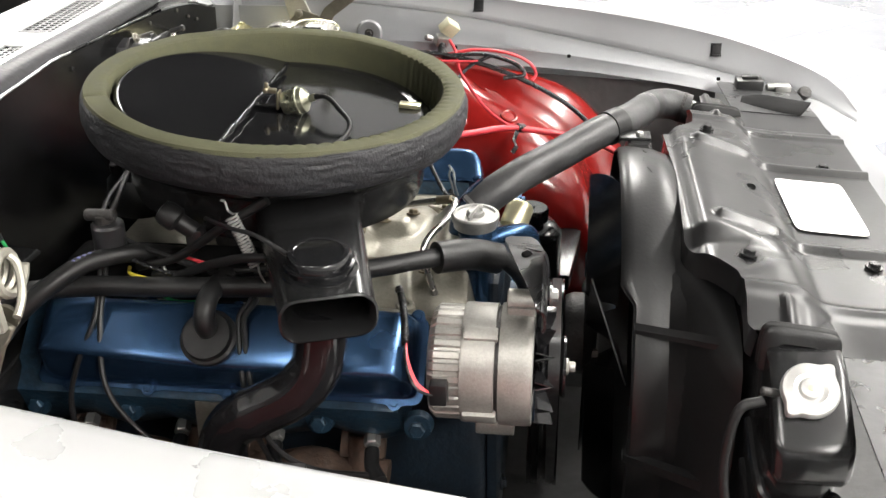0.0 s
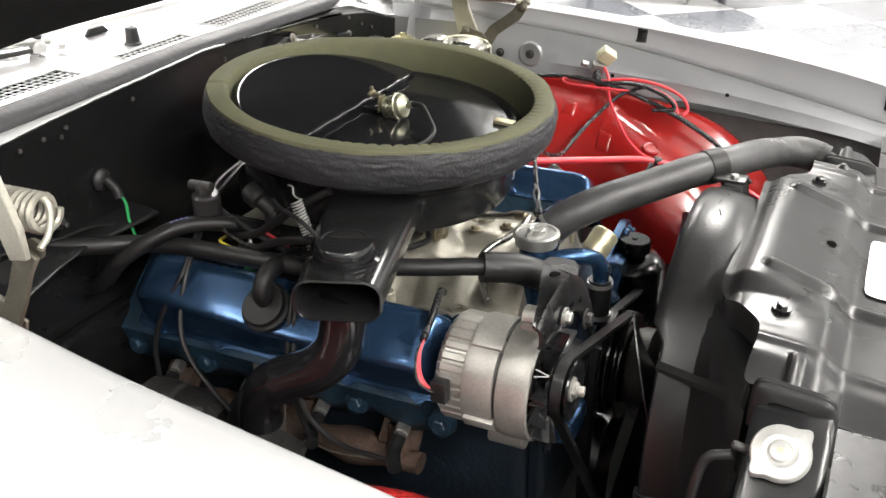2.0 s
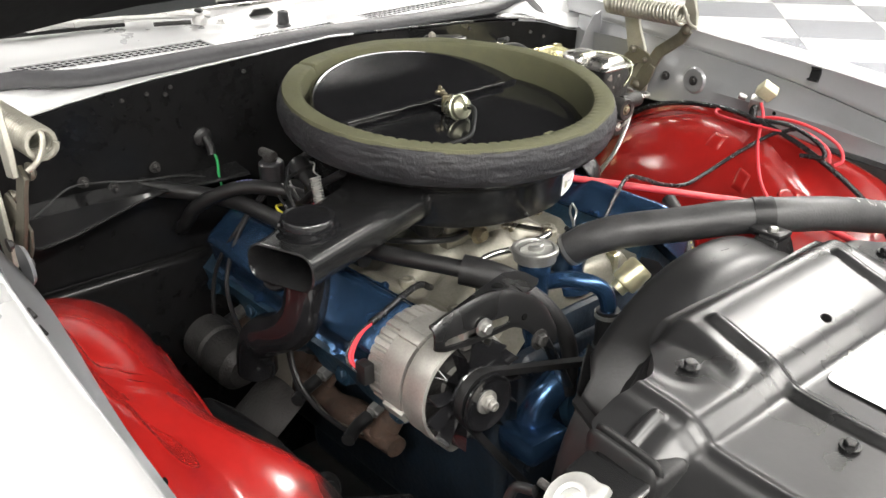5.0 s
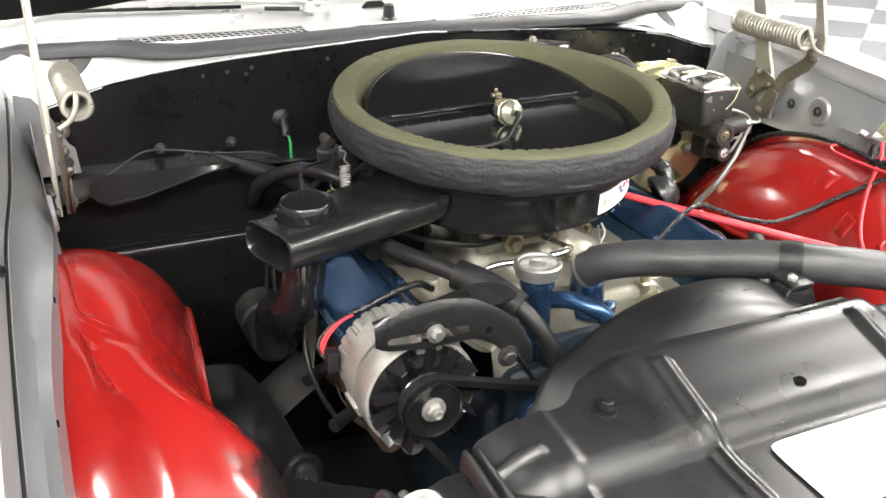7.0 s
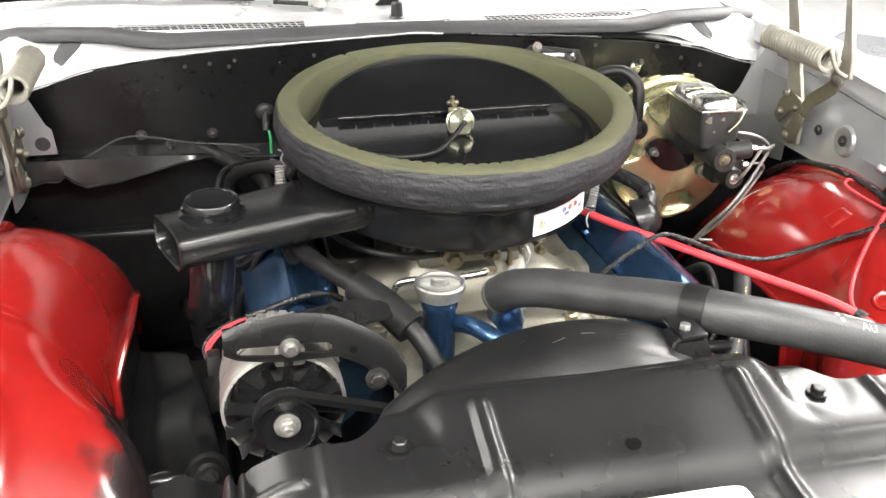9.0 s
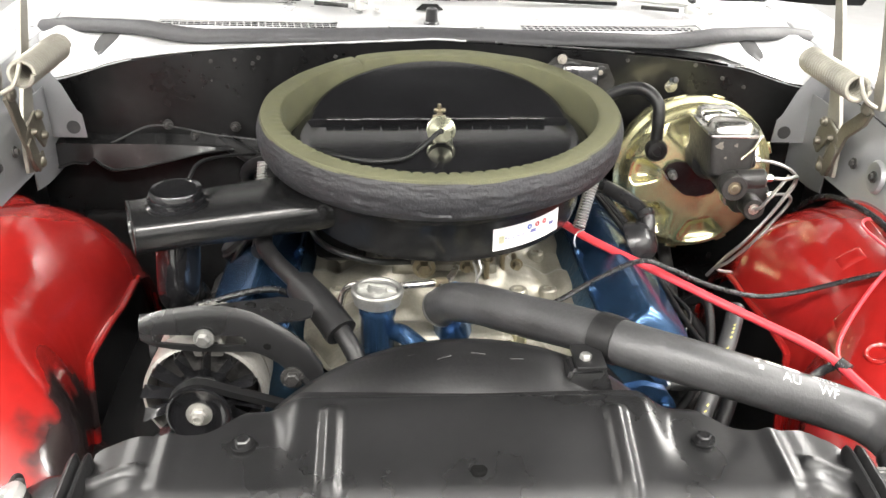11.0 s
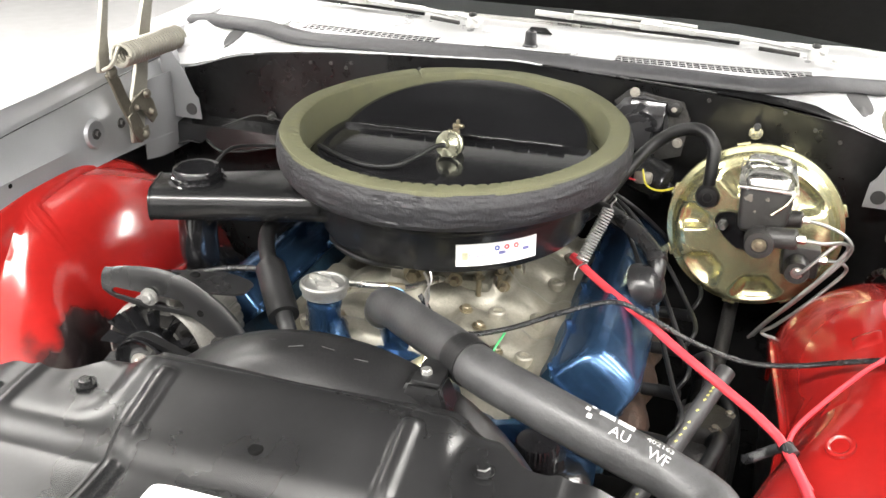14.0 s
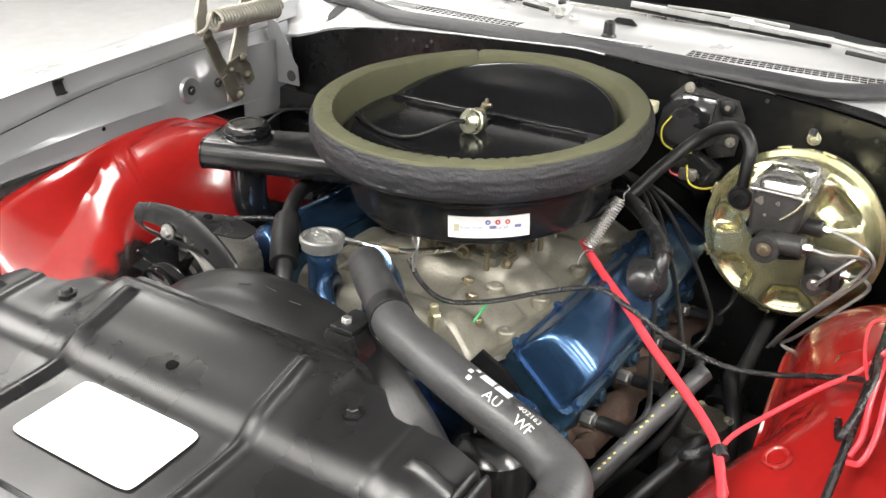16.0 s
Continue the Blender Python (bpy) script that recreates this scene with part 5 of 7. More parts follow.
part("body", lathe([(0.0, 0), (0.020, 0), (0.022, 0.014), (0.034, 0.020), (0.037, 0.026), (0.037, 0.032), (0.030, 0.042), (0.012, 0.046), (0.008, 0.056), (0, 0.056)], (-0.035, -0.150, 0.735), (0, -0.2, 1), 30), "iron", ev)
part("base", box(-0.075, 0.01, -0.178, -0.115, 0.722, 0.740, 0.005), "iron", ev)
ft = thing("oil_filler", "blue oil filler tube with silver twist cap", "oil filler")
part("tube", lathe([(0.0205, 0.60), (0.0205, 0.796), (0.0225, 0.80), (0.0225, 0.808), (0.020, 0.814), (0, 0.814)], (0.311, -0.092, 0), (0, 0, 1), 30), "blue", ft)
part("twist_cap", lathe([(0.0, 0.814), (0.027, 0.814), (0.0285, 0.815), (0.0290, 0.824), (0.0312, 0.825), (0.0316, 0.827), (0.0312, 0.831), (0.0290, 0.833), (0.026, 0.833), (0.025, 0.8305), (0, 0.8305)], (0.311, -0.092, 0), (0, 0, 1), 40), "zinc", ft)
part("cap_grip", moved(join(prism([(-0.025, -0.003), (0.025, -0.003), (0.023, 0.0050), (0.012, 0.0085), (-0.012, 0.0085), (-0.023, 0.0050)], 0.003, pose(0, 0, 0, 90, 0, 0)), lathe([(0.0125, -0.002), (0.0115, 0.005), (0.0095, 0.0062), (0.007, 0.0045), (0, 0.0045)], (0, 0, 0), (0, 0, 1), 24)), pose(0.311, -0.092, 0.831, 0, 0, 74)), "zinc", ft)

th = thing("thermostat_housing", "blue cast thermostat housing with bypass pipe", "thermostat housing")
part("neck", pipe([(0.285, 0.005, 0.735), (0.29, 0.0, 0.775), (0.305, -0.004, 0.805), (0.325, 0.004, 0.822)], 0.024, 20), "blue", th)
part("flange", join(lathe([(0.040, 0), (0.040, 0.012), (0.03, 0.016), (0, 0.016)], (0.285, 0.005, 0.735), (0, 0, 1), 30), hexbolt((0.285, 0.052, 0.745), (0, 0, 1), 0.009, 0.009), hexbolt((0.285, -0.040, 0.745), (0, 0, 1), 0.009, 0.009)), "blue", th)
part("bypass_pipe", pipe([(0.315, -0.07, 0.775), (0.34, -0.06, 0.785), (0.365, -0.045, 0.785), (0.378, -0.03, 0.775), (0.383, -0.022, 0.755), (0.383, -0.02, 0.735)], 0.0115, 14), "blue", th)
part("bypass_hose", pipe([(0.383, -0.02, 0.742), (0.383, -0.019, 0.71), (0.380, -0.018, 0.675)], 0.0165, 16), "rubber", th)
for z in (0.735, 0.685):
    part("hose_clamp", lathe([(0.0175, -0.003), (0.0185, -0.003), (0.0185, 0.003), (0.0175, 0.003)], (0.382, -0.019, z), (0, 0, 1), 24), "zinc", th)
part("fuel_pump_can", lathe([(0.0, 0), (0.012, 0), (0.013, 0.010), (0.019, 0.012), (0.020, 0.016), (0.020, 0.046), (0.017, 0.050), (0.0, 0.051)], (0.348, 0.040, 0.738), (0.25, 0.55, 0.55), 28), "gold", th, "gold plated canister")
part("sensor", join(cyl((0.30, 0.085, 0.735), (0.30, 0.085, 0.765), 0.010, 6), cyl((0.30, 0.085, 0.765), (0.30, 0.085, 0.778), 0.006, 12)), "gold", th)

# power steering pump
ps = thing("steering_pump", "black power steering pump reservoir with ribbed cap", "pump")
part("reservoir", lathe([(0, 0), (0.045, 0), (0.052, 0.02), (0.052, 0.10), (0.040, 0.115), (0.022, 0.12), (0.020, 0.135), (0, 0.135)], (0.372, 0.222, 0.555), (0, 0, 1), 36), "black", ps)
part("cap", lathe([(0.026, 0), (0.0265, 0.018), (0.024, 0.022), (0.005, 0.022), (0.004, 0.024), (0, 0.024)], (0.374, 0.207, 0.684), (0.05, 0, 1), 60, lambda r, h, t: (r + (0.0008 * math.cos(30 * t) if r > 0.02 else 0), h)), "gloss", ps)
part("pulley", lathe(groove(0.062, 0.385, 0.408), (0, 0.235, 0.555), (1, 0, 0), 36), "black", ps)
part("bracket", prism([(0.07, 0.58), (0.20, 0.57), (0.275, 0.64), (0.277, 0.69), (0.262, 0.712), (0.235, 0.720), (0.19, 0.711), (0.15, 0.700), (0.09, 0.690)], 0.012, Matrix(((0, 0, 1, 0.347), (1, 0, 0, 0), (0, 1, 0, 0), (0, 0, 0, 1)))), "blue", ps, "blue painted cast pump bracket")
part("bracket_web", prism([(0.10, 0.60), (0.18, 0.60), (0.20, 0.69), (0.15, 0.685)], 0.020, Matrix(((0, 0, 1, 0.362), (1, 0, 0, 0), (0, 1, 0, 0), (0, 0, 0, 1)))), "blue", ps)
for y, z in ((0.100, 0.672), (0.222, 0.706), (0.262, 0.690)):
    part("bolt", hexbolt((0.354, y, z), (1, 0, 0), 0.008, 0.008), "blue", ps)

# ---- alternator ----
alt = thing("alternator", "cast aluminium alternator with black fan and pulley", "alternator")
AC0 = Vector((0, -0.289, 0.736))


def fins(r, h, t):
    return (r - (0.0022 if math.sin(t * 30) > 0.2 else 0.0) * (1 if r > 0.055 else 0), h)


part("rear_case", lathe([(0, 0.278), (0.045, 0.278), (0.060, 0.281), (0.0665, 0.288), (0.0665, 0.318)], AC0, (1, 0, 0), 240, fins), "alu", alt)
part("mid_case", lathe([(0.060, 0.316), (0.0685, 0.317), (0.0695, 0.320), (0.0695, 0.3545), (0.062, 0.3555), (0.060, 0.3555)], AC0, (1, 0, 0), 64), "alu", alt)
part("stator_gap", lathe([(0.0655, 0.354), (0.0655, 0.361)], AC0, (1, 0, 0), 48), "iron", alt)
part("front_case", lathe([(0.060, 0.3595), (0.0695, 0.3595), (0.0705, 0.363), (0.0705, 0.390), (0.0695, 0.396), (0.066, 0.3975), (0.0635, 0.390), (0.058, 0.372)], AC0, (1, 0, 0), 64), "alu", alt)
part("stator", lathe([(0.061, 0.372), (0.05, 0.376), (0.0, 0.376)], AC0, (1, 0, 0), 48), "iron", alt)
part("front_bearing_hub", lathe([(0.024, 0.374), (0.022, 0.388), (0.016, 0.392), (0, 0.392)], AC0, (1, 0, 0), 32), "alu", alt)
for t in (0.5, 2.1, 3.6, 5.2):
    c = AC0 + Vector((0.338, math.cos(t) * 0.069, math.sin(t) * 0.069))
    part("case_lug", moved(box(-0.018, 0.02, -0.008, 0.008, -0.005, 0.005, 0.002), Matrix.Translation(c) @ Matrix.Rotation(t - math.pi / 2, 4, "X")), "alu", alt)
part("upper_ear", join(cyl(AC0 + Vector((0.365, 0.010, 0.078)), AC0 + Vector((0.398, 0.010, 0.078)), 0.014, 18), box(0.365, 0.398, -0.297, -0.263, 0.79, 0.815, 0.004)), "alu", alt)
part("lower_ear", cyl(AC0 + Vector((0.33, 0.0, -0.085)), AC0 + Vector((0.376, 0.0, -0.085)), 0.015, 18), "alu", alt)
part("fan_disc", lathe([(0.010, 0.397), (0.032, 0.397), (0.036, 0.394), (0.036, 0.3965), (0.010, 0.401)], AC0, (1, 0, 0), 40), "black", alt)
for i in range(13):
    t = 2 * math.pi * i / 13
    def vane(u, v, t=t):
        r = 0.030 + 0.0375 * u
        wid = (0.0128 - 0.0030 * u) * (v - 0.5)
        fold = 0.021 * (1 - abs(2 * v - 1)) * (0.45 + 0.55 * u)
        return AC0 + Vector((0.400 + fold, math.cos(t) * r - math.sin(t) * wid, math.sin(t) * r + math.cos(t) * wid))
    part("fan_vane", sheet(vane, lin(0, 1, 4), [0, 0.42, 0.5, 0.58, 1], 0.0012), "gloss", alt)
part("pulley", lathe([(0.0, 0.4045), (0.033, 0.4045), (0.0360, 0.407), (0.0360, 0.4095), (0.028, 0.4185), (0.028, 0.4215), (0.0360, 0.4305), (0.0360, 0.433), (0.034, 0.4335), (0.030, 0.4300), (0.018, 0.4290), (0.0, 0.4290)], AC0, (1, 0, 0), 56), "gloss", alt)
part("pulley_nut", join(hexbolt(AC0 + Vector((0.430, 0, 0)), (1, 0, 0), 0.0098, 0.007), lathe([(0.0062, 0), (0.0062, 0.006), (0.0055, 0.007), (0.004, 0.0072), (0.004, 0.004), (0, 0.004)], AC0 + Vector((0.437, 0, 0)), (1, 0, 0), 20)), "alu", alt)
part("plug", box(0.286, 0.306, -0.372, -0.356, 0.730, 0.758, 0.003), "plastic", alt)
for k, dy in enumerate((0.0, 0.005, 0.010)):
    part("lead", pipe([(0.296, -0.366 + dy * 0.6, 0.742), (0.284, -0.374 + dy * 0.5, 0.748), (0.270, -0.372 + dy, 0.758), (0.258, -0.348 + dy, 0.772), (0.252, -0.312 + dy * 0.6, 0.780)], 0.0018, 8), "wirered" if k else "wireblack", alt, "red and black alternator lead")
part("lead_sleeve", pipe([(0.254, -0.322, 0.778), (0.250, -0.300, 0.782), (0.242, -0.262, 0.790), (0.232, -0.225, 0.790), (0.225, -0.20, 0.775)], 0.0046, 10), "wireblack", alt)

br = thing("alternator_bracket", "black curved steel adjusting bracket with slot", "bracket")


def brace_top(y):
    return curve(y, [(-0.350, 0.845), (-0.343, 0.848), (-0.321, 0.855), (-0.274, 0.860), (-0.238, 0.855), (-0.202, 0.837), (-0.171, 0.811), (-0.152, 0.780)])


def brace_low(y):
    return curve(y, [(-0.350, 0.818), (-0.342, 0.813), (-0.330, 0.809), (-0.277, 0.803), (-0.234, 0.803), (-0.203, 0.789), (-0.185, 0.770), (-0.165, 0.754), (-0.152, 0.752)])


def brace(y, v):
    # folded arm over the alternator: v below 0 is the top flange, above 0 the face
    zt, zl = brace_top(y), brace_low(y)
    if v < 0:
        rear = curve(y, [(-0.350, 0.400), (-0.336, 0.396), (-0.290, 0.384), (-0.235, 0.368), (-0.19, 0.358), (-0.152, 0.355)])
        return Vector((0.404 + (rear - 0.404) * -v, y, zt - 0.002 + (0.847 - zt + 0.002) * smooth(-v, 0.0, 0.9)))
    e = 0.006 * (1 - v) ** 6 if v < 0.5 else 0.003 * ((v - 0.5) * 2) ** 6
    return Vector((0.410 - e, y, zt + (zl - zt) * v))


SLOT_Y = merged(lin(-0.350, -0.152, 50), [-0.336, -0.333, -0.238, -0.235])
part("arm", sheet(brace, SLOT_Y, [-1, -0.6, -0.3, -0.1, 0, 0.04, 0.1, 0.2, 0.35, 0.5, 0.60, 0.65, 0.72, 0.80, 0.84, 0.92, 1.0], 0.003,
                  lambda y, v: (v < -0.1 and y > -0.2025) or (-0.333 < y < -0.238 and 0.60 < v < 0.84) or (-0.336 < y < -0.235 and 0.65 < v < 0.80)), "panel", br)
part("plate_ear", sheet(lambda u, v: Vector((curve(v, [(0, 0.404), (0.4, 0.399), (0.75, 0.394), (1, 0.386)]) * (1 - u) + curve(v, [(0, 0.3605), (0.5, 0.356), (0.8, 0.356), (1, 0.362)]) * u, -0.206 + 0.042 * v, 0.8475 - 0.008 * (1 - u) * (1 - v) - 0.010 * v)), lin(0, 1, 6), lin(0, 1, 10), 0.003), "panel", br)
part("plate_hole", cyl((0.384, -0.232, 0.840), (0.384, -0.232, 0.8512), 0.0065, 16), "dark", br)
part("hole_disc", cyl((0.4095, -0.212, 0.812), (0.4115, -0.212, 0.812), 0.0045, 14), "dark", br)
part("bolt", join(hexbolt((0.414, -0.280, 0.824), (1, 0, 0), 0.0075, 0.008), lathe([(0.0112, 0), (0.0112, 0.002), (0, 0.002)], (0.412, -0.280, 0.824), (1, 0, 0), 24)), "zinc", br)
part("bolt", hexbolt((0.412, -0.186, 0.772), (1, 0, 0), 0.009, 0.008), "iron", br)
part("lower_leg", pipe([(0.404, -0.175, 0.772), (0.400, -0.150, 0.735), (0.392, -0.120, 0.69), (0.385, -0.10, 0.66)], 0.013, 10, flat=0.3, up=(1, 0, 0)), "panel", br)



# ---- air cleaner ----
ac = thing("air_cleaner", "black air cleaner with olive foam seal ring on top", "air cleaner")
AM = Matrix.Translation((0.040, -0.008, 0.9795)) @ Matrix.Rotation(radians(4.45), 4, "Y") @ Matrix.Rotation(radians(0.9), 4, "X")


def acp(bm):
    return moved(bm, AM)


def ridge(r, h, t):
    # cut ribs along the inner top edge, a splice notch at the rear
    front = 0.18 + 0.82 * smooth(math.cos(t + 0.25), 0.1, 0.75)
    rib = abs(math.sin(t * 46 + 0.4 * math.sin(9 * t)))
    k = 0.0036 * front * (1 - rib) ** 2.2
    wob = 0.0016 * noise.noise(Vector((math.cos(t) * 3, math.sin(t) * 3, r * 20)))
    gap = math.exp(-((((t - 3.68 + math.pi) % (2 * math.pi)) - math.pi) / 0.012) ** 2) * 0.0045
    if h > -0.012:
        h += -k * smooth(r, 0.236, 0.222) - gap + wob
    elif r < 0.225:
        r += k * 0.7 * front
    return r + wob, h


def rings(pts, m):
    out = []
    for (r0, h0), (r1, h1) in zip(pts, pts[1:]):
        out += [(r0 + (r1 - r0) * i / m, h0 + (h1 - h0) * i / m) for i in range(m)]
    return out + [pts[-1]]


def tube_of(profile, seg, mod):
    loops = [[Vector((mod(r, h, 2 * math.pi * i / seg)[0] * math.cos(2 * math.pi * i / seg), mod(r, h, 2 * math.pi * i / seg)[0] * math.sin(2 * math.pi * i / seg), mod(r, h, 2 * math.pi * i / seg)[1])) for i in range(seg)] for r, h in profile]
    return loft(loops, True, (False, False))


part("foam_core", acp(tube_of(rings([(0.2485, -0.006), (0.2465, -0.001), (0.240, 0.0), (0.224, 0.0), (0.2195, -0.002), (0.2175, -0.008), (0.215, -0.058)], 3), 480, ridge)), "foam", ac, "olive green foam seal")


def wrinkle(r, h, t):
    p = Vector((math.cos(t) * 7, math.sin(t) * 7, h * 230 + 1.6 * noise.noise(Vector((math.cos(t) * 5, math.sin(t) * 5, 3)))))
    k = abs(noise.noise(p)) + 0.5 * abs(noise.noise(p * 2.3))
    edge = smooth(h, -0.058, -0.045) * (1 - smooth(h, -0.006, -0.002))
    return r - 0.0017 * (1 - min(1, 2.4 * k)) * edge + 0.0012 * noise.noise(p * 0.4), h


part("foam_skin", acp(tube_of(rings([(0.2482, -0.004), (0.2515, -0.009), (0.2545, -0.020), (0.2545, -0.034), (0.2515, -0.046), (0.246, -0.054), (0.236, -0.058)], 5), 420, wrinkle)), "skin", ac, "wrinkled dark rubber skin of the foam seal")
part("body", acp(lathe([(0.10, -0.055), (0.226, -0.056), (0.229, -0.060), (0.228, -0.066), (0.218, -0.071), (0.2035, -0.078), (0.2005, -0.083), (0.2005, -0.086), (0.2012, -0.0865), (0.2012, -0.089), (0.2005, -0.0895), (0.2, -0.128), (0.197, -0.138), (0.188, -0.144), (0.07, -0.150), (0.0, -0.15)], (0, 0, 0), (0, 0, 1), 96)), "black", ac)
part("lid", acp(lathe([(0, -0.0435), (0.05, -0.0435), (0.12, -0.0435), (0.178, -0.0435), (0.184, -0.0434), (0.1855, -0.0432), (0.192, -0.041), (0.199, -0.0405), (0.204, -0.043), (0.206, -0.050), (0.210, -0.056), (0.216, -0.057)], (0, 0, 0), (0, 0, 1), 96)), "gloss", ac)
# raised rear half of the lid
def flap_loop(rr, h, rise):
    return [Vector((-0.040 + rr * math.cos(a) * 0.92, rr * math.sin(a), h + rise * max(0, -math.cos(a)))) for a in lin(math.pi / 2, 3 * math.pi / 2, 48)]


part("flap", acp(loft([flap_loop(0.190, -0.0435, 0.0), flap_loop(0.1895, -0.0425, 0.012), flap_loop(0.1885, -0.0405, 0.024), flap_loop(0.1865, -0.0385, 0.0285), flap_loop(0.1835, -0.0372, 0.0297), flap_loop(0.180, -0.0368, 0.0298), flap_loop(0.176, -0.0368, 0.0291), flap_loop(0.15, -0.0368, 0.0225), flap_loop(0.12, -0.0368, 0.0165), flap_loop(0.05, -0.0368, 0.0060)])), "gloss", ac)
for k in range(12):
    y = -0.163 + 0.318 * (k + 0.5) / 12
    if abs(y + 0.004) < 0.012:
        continue
    dx = 0.0015 * (k % 2)
    part("hinge_knuckle", acp(cyl((-0.0365 + dx, y - 0.0125, -0.0365), (-0.0365 + dx, y + 0.0125, -0.0365), 0.0032, 10)), "gloss", ac)
part("bracket_foot", acp(box(-0.034, 0.036, -0.004, 0.004, -0.0425, -0.038, 0.001)), "gloss", ac)
part("pot_bracket", acp(join(box(-0.002, 0.001, -0.010, 0.008, -0.040, -0.016, 0.001), box(-0.020, -0.004, -0.004, 0.004, -0.020, -0.014, 0.001), cyl((-0.018, -0.008, -0.016), (-0.018, 0.009, -0.016), 0.0034, 10), cyl((-0.018, 0.0, -0.020), (-0.018, 0.0, -0.006), 0.003, 10))), "bronze", ac)
pa = Vector((0.94, -0.05, 0.33)).normalized()
po = Vector((0.020, 0.001, -0.030))
part("vacuum_pot", acp(lathe([(0.007, -0.016), (0.015, -0.014), (0.0175, -0.009), (0.0175, 0.004), (0.020, 0.005), (0.020, 0.009), (0.018, 0.010), (0.0165, 0.016), (0.009, 0.021), (0.0055, 0.023), (0.005, 0.031), (0, 0.031)], po, pa, 36)), "cad2", ac, "gold plated vacuum pot")
part("pot_nipple", acp(cyl(po + pa * 0.028, po + pa * 0.038, 0.004, 12)), "rubber", ac)
part("vacuum_hose", acp(pipe([po + pa * 0.030, po + pa * 0.048 + Vector((0.002, -0.006, -0.002)), Vector((0.088, -0.026, -0.024)), Vector((0.108, -0.052, -0.033)), Vector((0.106, -0.095, -0.038)), Vector((0.086, -0.145, -0.038)), Vector((0.062, -0.185, -0.037))], 0.0034, 10)), "rubber", ac)
part("lid_bracket", acp(box(0.155, 0.185, 0.05, 0.066, -0.043, -0.037, 0.001)), "gold", ac)
# label on the side of the body
def on_body(a, z, r=0.2011):
    return AM @ Vector((r * math.cos(a), r * math.sin(a), z))


A0, A1, Z0, Z1 = radians(17.5), radians(49.5), -0.1275, -0.0955
part("sticker", sheet(lambda a, z: on_body(a, z), lin(A0, A1, 20), lin(Z0, Z1, 5), 0.0004), "white", ac, "white service label with small coloured marks")
for a, m in ((33, "inkblue"), (36.8, "inkred"), (40.6, "inkred")):
    part("mark", moved(tube_of([(0.0036, 0), (0.0036, 0.0004), (0.0016, 0.0004), (0.0016, 0)], 16, lambda r, h, t: (r, h)), Matrix.Translation(on_body(radians(a), -0.1035, 0.2018)) @ AM.to_3x3().to_4x4() @ Matrix.Rotation(radians(a), 4, "Z") @ Matrix.Rotation(radians(90), 4, "Y")), m, ac)


def st(a0, z0):
    return lambda x, y: on_body(radians(a0) + x / 0.2, z0 + y, 0.2019)


lettering("print", "Keep your", 0.0070, st(26.5, -0.1135), "dullink", ac)
lettering("print", "car all", 0.0070, st(38.3, -0.1135), "dullink", ac)
for a0, a1, z, h in ((33.6, 36.2, -0.1133, 0.0046), (43.4, 46.0, -0.1133, 0.0046)):
    part("print_bar", sheet(lambda a, q: on_body(a, q, 0.2019), lin(radians(a0), radians(a1), 8), [z, z + h], 0.0002), "dullink", ac)
part("print_bar", sheet(lambda a, q: on_body(a, q, 0.2019), lin(radians(19.8), radians(22.0), 4), lin(-0.118, -0.107, 3), 0.0002), "cream", ac)

# snorkel, vacuum motor, hot air duct
S0, S1 = Vector((0.098, -0.135, 0.867)), Vector((0.192, -0.405, 0.859))
sd = (S1 - S0).normalized()
sw = Vector((-sd.y, sd.x, 0)).normalized()
su = Vector((0, 0, 1))


def snork(t, g=0.0, e=0.0):
    c = S0 + (S1 - S0) * t + sd * e
    w, h = 0.066 + (0.049 - 0.066) * t - g, 0.024 - g
    return [c + sw * x + su * z for x, z in [(px, pz) for px, pz in rounded(2 * w, 2 * h, 0.020 - g * 0.8, 6)]]


part("snorkel", loft([snork(t) for t in lin(0, 1, 8)] + [snork(1, -0.0012, 0.001), snork(1, -0.0014, 0.003), snork(1, 0.0008, 0.0042)] + [snork(t, 0.003) for t in lin(1, 0.2, 6)], True, (True, True)), "black", ac, "flattened black intake snorkel with open mouth")
vm = Vector((0.171, -0.351, 0.8815))
part("vacuum_motor", lathe([(0.041, 0), (0.041, 0.004), (0.0365, 0.006), (0.036, 0.009), (0.0375, 0.010), (0.0375, 0.0125), (0.0345, 0.0135), (0.034, 0.021), (0.032, 0.0235), (0.027, 0.0240), (0.026, 0.0232), (0.0, 0.0232)], vm, (0.04, -0.02, 1), 48), "gloss", ac)
part("vacuum_line", pipe([(0.135, -0.345, 0.897), (0.10, -0.335, 0.912), (0.06, -0.31, 0.908), (0.02, -0.27, 0.898)], 0.0025, 8), "rubber", ac)
part("junction_clip", join(box(0.164, 0.178, -0.168, -0.158, 0.862, 0.885, 0.002), hexbolt((0.178, -0.163, 0.878), (1, 0, 0), 0.005, 0.004)), "black", ac)
part("hot_air_duct", pipe([(0.170, -0.355, 0.838), (0.168, -0.358, 0.80), (0.160, -0.362, 0.765), (0.135, -0.368, 0.735), (0.095, -0.372, 0.712), (0.062, -0.372, 0.690), (0.045, -0.370, 0.660), (0.04, -0.368, 0.63)], lambda t: 0.029 + 0.0016 * (1 if 0.58 < t < 0.64 else 0), 22, n=6), "gloss", ac, "dark hot air duct below the snorkel")

part("snorkel_inside", loft([snork(0.55, 0.0035), snork(0.5, 0.0035)]), "dark", ac)
